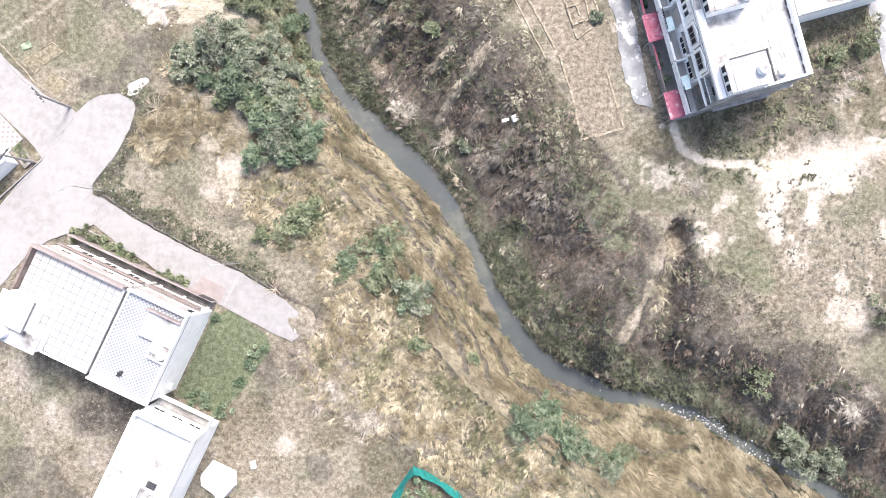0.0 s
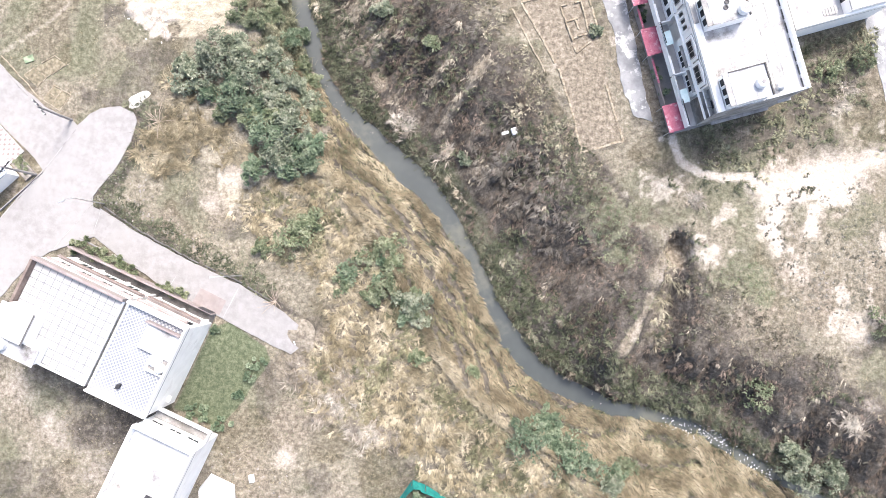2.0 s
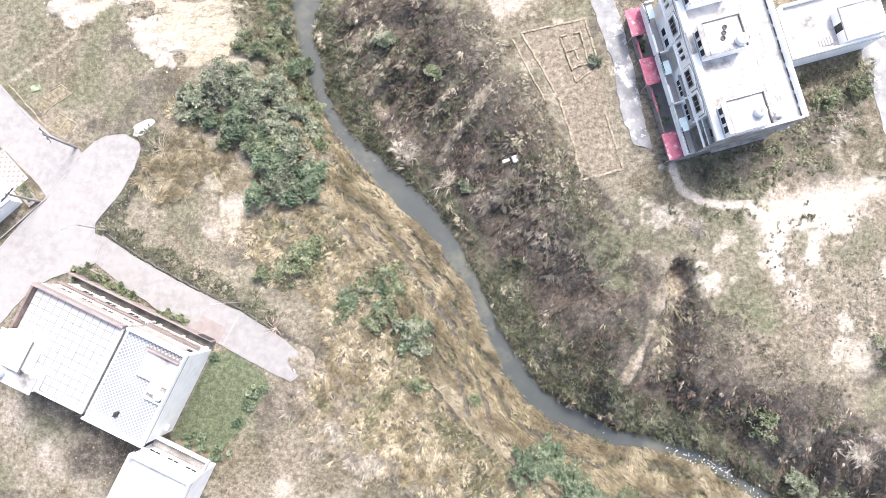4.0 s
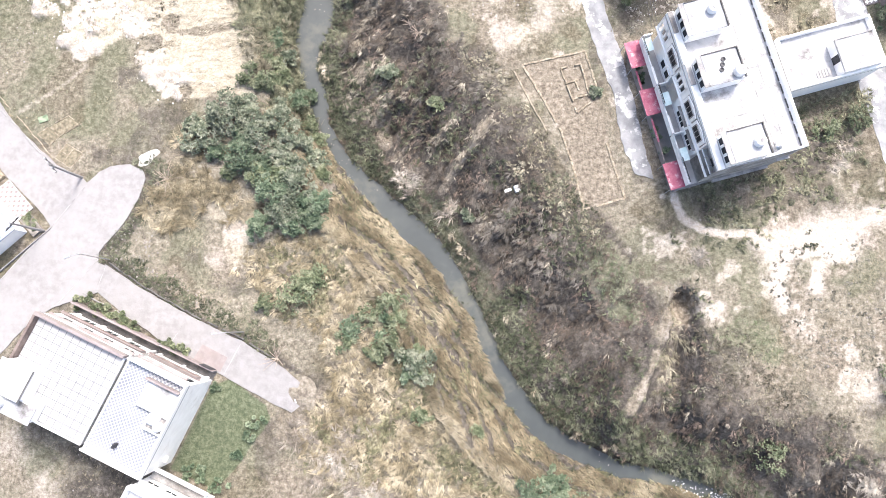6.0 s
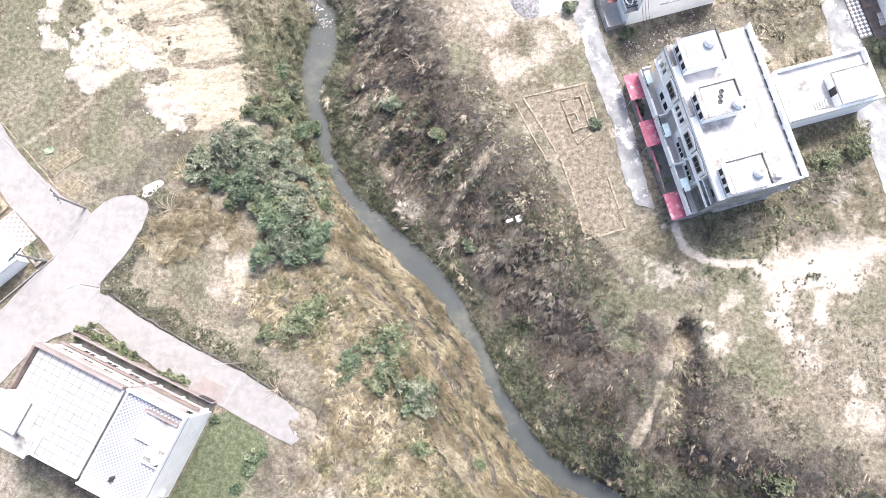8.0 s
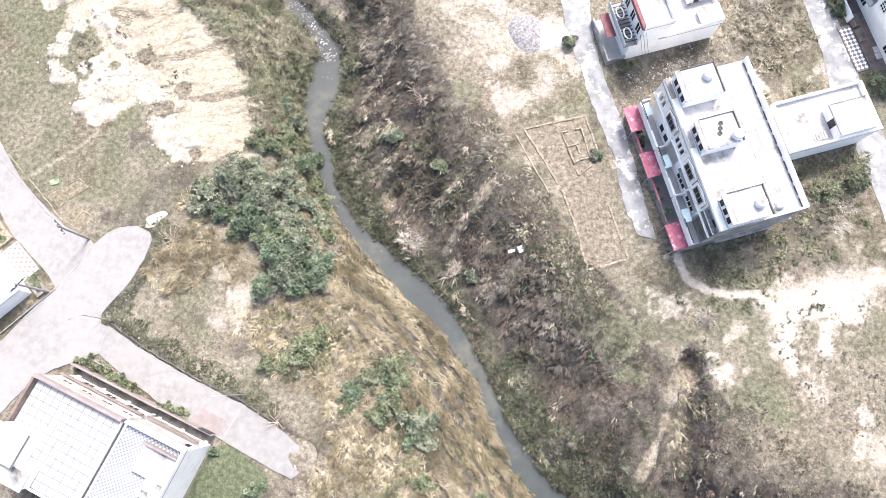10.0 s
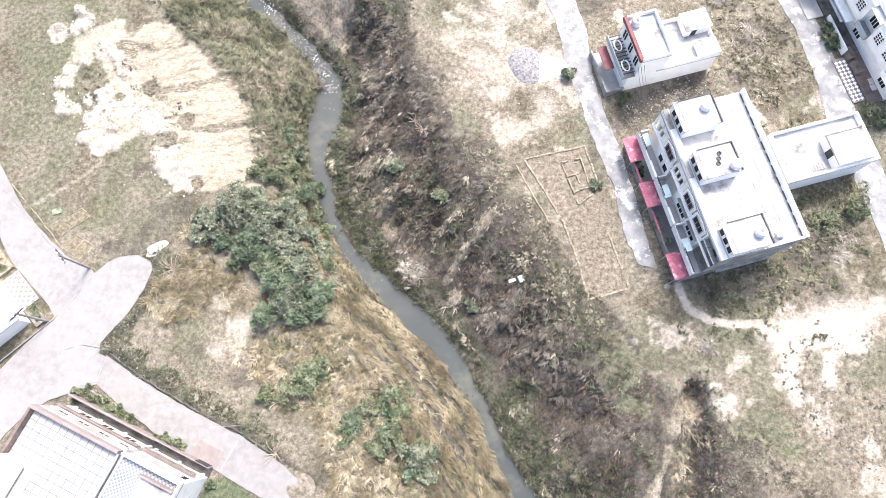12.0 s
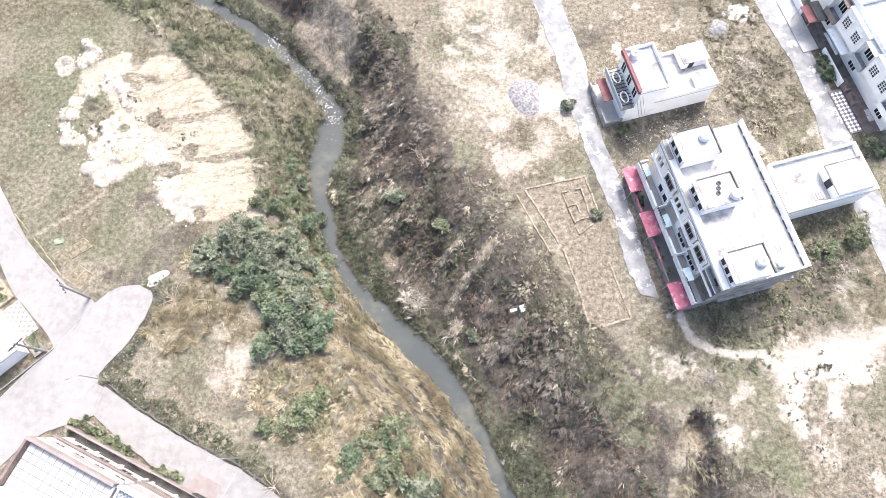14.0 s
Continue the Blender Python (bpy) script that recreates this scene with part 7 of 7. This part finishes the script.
# tarpaulin over a heap, and a net fence round young plants
def heap(name, x, y, rx, ry, h, mat, label, category, seed=0, rough=0.25, turn=0):
    """A low rounded mound with an uneven outline."""
    root = thing(name, pose(x, y, float(ground_z([x], [y])[0]) - 0.1, 0, 0, turn), label, category)
    bm = bmesh.new()
    g = np.random.default_rng(seed)
    n, rings = 28, 7
    ph = g.uniform(0, 6.28, 4)
    wob = [1 + rough * 0.28 * (math.sin(2 * math.pi * 2 * k / n + ph[0]) + 0.7 * math.sin(2 * math.pi * 3 * k / n + ph[1]) + 0.4 * math.sin(2 * math.pi * 5 * k / n + ph[2])) for k in range(n)]
    top = bm.verts.new((0, 0, h))
    prev = None
    for j in range(1, rings + 1):
        f = j / rings
        ring = [bm.verts.new((rx * f * wob[k] * math.cos(2 * math.pi * k / n), ry * f * wob[k] * math.sin(2 * math.pi * k / n), h * (1 - f ** 2.2) * (1 + 0.25 * rough * (g.random() - 0.5)))) for k in range(n)]
        for k in range(n):
            if prev is None:
                bm.faces.new((top, ring[k], ring[(k + 1) % n]))
            else:
                bm.faces.new((prev[k], ring[k], ring[(k + 1) % n], prev[(k + 1) % n]))
        prev = ring
    part("mound", bm, mat, root, smooth=True)
    return root


def tarpaulin():
    root = thing("tarpaulin", pose(-26.5, -26.9, 0), "white tarpaulin stretched over a low heap", "tarpaulin")
    outline = [(-2.3, 0.7), (-0.9, 2.4), (1.9, 1.1), (2.0, -0.5), (0.8, -1.9), (-0.1, -2.4), (-0.6, -1.6), (-2.2, -0.4)]
    bm = bmesh.new()
    g = random.Random(3)
    top = [bm.verts.new((x * 0.9, y * 0.9, 1.0 + 0.12 * g.random())) for x, y in outline]
    low = [bm.verts.new((x, y, 0.15 + 0.1 * g.random())) for x, y in outline]
    mid = bm.verts.new((0, 0, 1.25))
    n = len(outline)
    for k in range(n):
        bm.faces.new((mid, top[(k + 1) % n], top[k]))
        bm.faces.new((top[k], top[(k + 1) % n], low[(k + 1) % n], low[k]))
    bmesh.ops.recalc_face_normals(bm, faces=bm.faces)
    part("sheet", bm, TARP, root)
    part("cord", tube([(1.0, -1.9, 0.4), (1.1, -2.6, 0.1), (1.0, -3.2, 0.1)], 0.06), IRON, root)


tarpaulin()
crate = thing("white_crate", pose(-22.6, -25.1, 0, 0, 0, 10), "small white plastic crate on bare soil", "crate")
part("box", box(-0.3, 0.3, -0.45, 0.45, 0, 0.45, 0.03), TARP, crate)
part("lid", box(-0.2, 0.2, -0.3, 0.3, 0.45, 0.5, 0.01), TANK, crate)


def net_fence():
    root = thing("net_fence", pose(0, 0, 0), "sagging teal shade-net fence on thin posts", "fence")
    line = [(-7.6, -33.5), (-6.1, -28.8), (-3.6, -25.3), (-2.0, -25.9), (1.9, -28.4), (4.5, -33.0)]
    for a, b in zip(line, line[1:]):
        n = 8
        bm = bmesh.new()
        rows = []
        for k in range(n + 1):
            f = k / n
            x, y = a[0] + (b[0] - a[0]) * f, a[1] + (b[1] - a[1]) * f
            sag = 0.35 * math.sin(math.pi * f)
            lean = 0.25 * math.sin(math.pi * f * 2)
            rows.append([bm.verts.new((x + (lean + 0.25) * q, y - 0.45 * q, z)) for q, z in ((0, 0.0), (0.5, 0.9 - sag * 0.4), (1, 1.9 - sag))])
        for p, q in zip(rows, rows[1:]):
            for k in range(2):
                bm.faces.new((p[k], p[k + 1], q[k + 1], q[k]))
        ob = part("net", bm, TEAL, root)
        ob.modifiers.new("thick", "SOLIDIFY").thickness = 0.02
    for x, y in line:
        part("post", tube([(x, y, -0.3), (x, y, 2.05)], 0.04, 0.03, 6), BARK, root)


net_fence()
for k, (x, y) in enumerate(((-2.8, -27.4), (-1.4, -28.6), (-4.4, -29.2), (0.4, -30.0), (-3.0, -31.0))):
    bush("bush", x, y, 1.1, 1.3, (LEAF, LEAF_LIGHT)[k % 2], "young green plant inside the net fence", "bush", 10, 2400, 0.2, 150 + k, 0.04, group="fenced plants")

# building plot with low brick footings
kerb("plot_wall", [(9.4, 32.0), (17.3, 33.8), (18.6, 29.2)], 0.24, 0.14, BRICK, "low unfinished brick footing of a plot")
kerb("plot_wall", [(9.4, 32.0), (12.2, 27.2), (14.2, 23.2), (15.6, 18.4), (16.7, 13.7), (21.7, 15.1), (20.7, 18.2), (19.6, 22.0)], 0.26, 0.14, BRICK, "low unfinished brick footing of a plot")
kerb("plot_wall", [(8.4, 31.2), (10.4, 27.0), (12.4, 23.4)], 0.2, 0.15, BRICK, "half-buried brick line beside the plot")
kerb("plot_wall", [(14.2, 31.5), (16.7, 32.1), (17.9, 27.2), (16.1, 25.8)], 0.2, 0.24, BRICK, "brick footings of small rooms", True)
kerb("plot_wall", [(14.7, 29.6), (17.2, 30.2)], 0.2, 0.24, BRICK, "brick footings between small rooms")
kerb("plot_wall", [(15.6, 27.5), (17.6, 28.2)], 0.2, 0.24, BRICK, "brick footings between small rooms")
kerb("plot_wall", [(15.9, 30.0), (16.6, 28.0)], 0.2, 0.22, BRICK, "brick footings between small rooms")
heap("gravel_heap", 10.2, 45.6, 2.6, 3.0, 0.7, GRAVEL, "heap of grey gravel beside the road", "gravel", 1)
heap("sand_heap", 13.2, 45.2, 2.3, 2.5, 0.6, SANDPILE, "heap of pale sand beside the road", "sand", 2, 0.7)
heap("gravel_heap", 37.5, 56.5, 1.7, 1.5, 0.7, GRAVEL, "small heap of grey gravel on grass", "gravel", 4)
heap("sand_heap", 40.3, 59.0, 3.0, 1.6, 0.25, SANDPILE, "low spread of pale sand", "sand", 5, 0.6)

DIRT = material("washed_soil", [(0.115, 0.098, 0.078), (0.185, 0.162, 0.13), (0.26, 0.232, 0.19)], 2.0, 10, 0.95, 0.5, 6)
heap("soil_spread", -16.9, -8.5, 1.7, 3.0, 0.36, DIRT, "loose soil washed over the end of the lane", "soil", 12, 0.8, 25)
heap("sand_heap", -36.8, 20.1, 2.7, 1.0, 0.16, SANDPILE, "low spit of pale sand at the road edge", "sand", 9, 0.6, 32)
MUD = material("wet_mud", [(0.13, 0.118, 0.092), (0.19, 0.175, 0.14)], 1.5, 8, 0.6, 0.3, 6)
for mx, my, ma, mb, mt in ((-13.9, 25.4, 0.8, 3.0, 18), (-17.0, 33.4, 0.7, 2.2, 8)):
    bar = heap("mud_bar", mx, my, ma, mb, 0.75, MUD, "low wet mud bar in the stream", "mud", 11, 0.7, mt)
    bar.location.z = WATER_Z - 0.55

# litter and stones along the water, rubble by the houses
def scatter_pieces(name, mat, label, category, spots, n, spread, size, seed):
    """Small angular pieces in one mesh, resting on the ground or just above the water."""
    g = np.random.default_rng(seed)
    verts, faces = [], []
    for _ in range(n):
        cx, cy = spots[g.integers(len(spots))]
        x, y = cx + g.normal(0, spread), cy + g.normal(0, spread)
        z = max(float(ground_z([x], [y])[0]), WATER_Z + 0.02)
        s = size * g.uniform(0.4, 1.3)
        a = g.uniform(0, np.pi)
        c, q = math.cos(a), math.sin(a)
        i = len(verts)
        w, d, h = s, s * g.uniform(0.5, 1.0), s * g.uniform(0.25, 0.6)
        for px, py, pz in ((-w, -d, 0), (w, -d, 0), (w, d, 0), (-w, d, 0), (-w * 0.7, -d * 0.6, h), (w * 0.6, -d * 0.7, h), (w * 0.7, d * 0.6, h * 0.8), (-w * 0.6, d * 0.7, h)):
            verts.append((x + c * px - q * py, y + q * px + c * py, z - 0.03 + pz))
        for f in ((4, 5, 6, 7), (0, 1, 5, 4), (1, 2, 6, 5), (2, 3, 7, 6), (3, 0, 4, 7)):
            faces.append([i + k for k in f])
    me = bpy.data.meshes.new(name)
    me.from_pydata(verts, [], faces)
    me.materials.append(mat)
    return tagged(new(name, me), label, category, kind="stuff")


scatter_pieces("litter", LITTER, "white and grey litter caught in the stream", "litter", [(29.3, -20.3), (30.7, -20.9), (31.6, -21.2), (32.6, -22.0), (38.3, -25.3), (39.8, -25.4), (41.0, -26.6), (34.5, -21.6), (36.4, -22.6), (33.6, -21.4), (35.6, -22.4), (37.4, -24.2), (42.0, -27.0)], 340, 0.5, 0.1, 1)
scatter_pieces("litter", LITTER, "white litter among stones upstream", "litter", [(-28.4, 60.6), (-27.6, 60.0), (-27.0, 59.2), (-28.0, 60.2), (-25.1, 57.2), (-21.5, 54.4), (-20.0, 51.0), (-18.4, 48.4), (-17.4, 46.3)], 190, 0.42, 0.1, 2)
scatter_pieces("stones", STONE, "wet stones in a shallow stream riffle", "stones", [(-26.0, 58.2), (-24.4, 56.6), (-22.6, 54.4), (-20.9, 52.2), (-19.4, 49.8), (-18.2, 47.6), (-17.4, 46.2)], 420, 0.7, 0.11, 3)
scatter_pieces("stones", STONE, "small stones at the water's edge", "stones", [(-14.2, 21.6), (-14.6, 24.0), (-9.0, 17.8), (-1.4, 11.4), (6.6, -2.0), (9.6, -8.0), (20.0, -16.8), (-18.0, 43.0)], 80, 0.9, 0.08, 4)
scatter_pieces("rubble", STONE, "broken bricks and rubble around the house", "rubble", [(22.0, 51.5), (25.0, 52.8), (29.0, 53.5), (35.5, 47.5), (36.4, 44.4), (28.0, 41.0), (31.0, 41.6), (20.6, 48.6), (23.4, 39.4)], 420, 1.1, 0.16, 5)
scatter_pieces("rubble", STONE, "scattered pale stones on dry ground", "rubble", [(x, y) for x in range(0, 14, 3) for y in range(40, 66, 4)], 420, 1.6, 0.14, 6)
scatter_pieces("rubble", STONE, "scattered bricks on dry ground", "rubble", [(-54, 34), (-52.6, 35), (-24, -25), (-26, -22), (-19, -27), (-39, 8), (-37, 10), (-43, -19), (-38, -22), (34, 13), (42, 16), (50, 1), (46, -3)], 220, 1.5, 0.13, 7)
scatter_pieces("rubble", SANDPILE, "pale crumbling clods of dumped earth", "rubble", [(a, b) for a, b, _ in CHALK] + [(12.4, 39.6), (12.8, 41), (13.2, 45.2), (13.8, 43.6), (40.3, 59), (38.6, 59)], 300, 0.9, 0.13, 8)
scatter_pieces("rubble", STONE, "broken stones on the dark road verge", "rubble", [(-40.8, 9.2), (-39.6, 10.6), (-38.2, 12.4), (-37.2, 14.0), (-36.4, 16.0), (-39.4, 8.0), (-38.0, 6.8), (-36, 5.6), (-33, 3.8), (-30, 2.2), (-36.4, 9.6)], 260, 0.8, 0.13, 9)
scatter_pieces("litter", LITTER, "white rubbish strewn between the houses", "litter", [(26, 39.2), (28, 41), (29.4, 41.6), (31, 41.4), (32.6, 42), (24, 39)], 45, 0.9, 0.1, 11)
foam = thing("white_box", pose(8.7, 16.5, float(ground_z([8.7], [16.5])[0]) + 0.02, 0, 12, 20), "white packing box dumped on the bank", "box")
part("body", box(-0.38, 0.38, -0.42, 0.42, 0, 0.4, 0.04), TARP, foam)
part("flap", box(-1.6, -0.7, 0.0, 0.35, 0.0, 0.08, 0.02), TARP, foam)
# dried-up palm sprout and rushes of pale blades on the bank
fringe = np.array([(11.2, -8.6), (11.8, -9.6), (2.4, 8.6), (2.0, 9.6), (0.4, 11.4), (16.8, -13.6), (20.4, -15.0), (7.4, 0.4), (-16.6, 34.2), (-17.0, 35.0), (-16.1, 33.4), (-15.6, 32.6), (9.4, -9.2), (9.9, -10.2), (10.4, -10.9), (0.6, 8.0), (1.3, 7.2), (-0.9, 9.6), (16.2, -14.0), (19.6, -15.4), (6.2, -1.2), (-16.9, 36.0)])
fringe = np.repeat(fringe, 2, 0) + rng.normal(0, 0.25, (len(fringe) * 2, 2))
fringe = fringe[land(fringe[:, 0], fringe[:, 1])[3] > 0.1]
tufts("reed_clump", CREAM, "pale arching reeds at the water's edge", fringe, 40, 0.95, 0.065, (0.4, 1.35), radius=0.3, fans=7)
spikes = np.array([(5.9, 19.9), (-13.4, 35.6), (-13.0, 36.4), (-13.2, 34.6), (-1.0, 28.6), (2.4, 26.8), (-0.6, 14.4), (12.8, -7.2), (21.0, -13.6), (9.6, 1.6), (13.2, -8.0)])
tufts("spiky_grass", DEAD, "pale spiky rosettes on the dark bank", spikes, 46, 1.1, 0.09, (0.5, 1.4), radius=0.2)
# bare twigs lying about
def twigs(name, x, y, n, r, seed, label):
    root = thing(name, pose(x, y, float(ground_z([x], [y])[0])), label, "branch")
    g = np.random.default_rng(seed)
    bm = bmesh.new()
    for _ in range(n):
        a = g.uniform(0, 2 * np.pi)
        l = r * g.uniform(0.5, 1.0)
        q = g.normal(0, 0.3, 2)
        tube([(0.2 * q[0], 0.2 * q[1], 0.03), (0.5 * l * math.cos(a) + 0.3 * q[0], 0.5 * l * math.sin(a) + 0.3 * q[1], 0.35 * l), (l * math.cos(a), l * math.sin(a), 0.3 * l + 0.1 * g.random())], 0.05, 0.015, 5, bm)
    part("branches", bm, DRYWOOD, root)


DRYWOOD = material("dry_wood", [(0.24, 0.19, 0.15), (0.42, 0.35, 0.29)], 3.0, 5, 0.9)
twigs("dry_branches", -26.4, 18.9, 16, 2.0, 1, "bare pinkish dead branches in the thicket")
twigs("dry_branches", -18.9, 17.9, 14, 1.7, 2, "bare brown dead branches in the thicket")
twigs("dry_branches", -34.2, 17.4, 14, 2.4, 3, "pile of dry cut branches by the road")
twigs("dry_branches", 0.4, 15.3, 18, 1.3, 4, "small bleached dead bush on the bank")
twigs("dry_branches", -3.6, 36.6, 16, 1.5, 5, "bleached dead shrub on the slope")
twigs("dry_branches", -4.8, 38.0, 14, 1.3, 6, "bleached dead shrub on the slope")
twigs("dry_branches", -20.0, -4.2, 12, 2.2, 7, "dry branches fallen at the lane side")
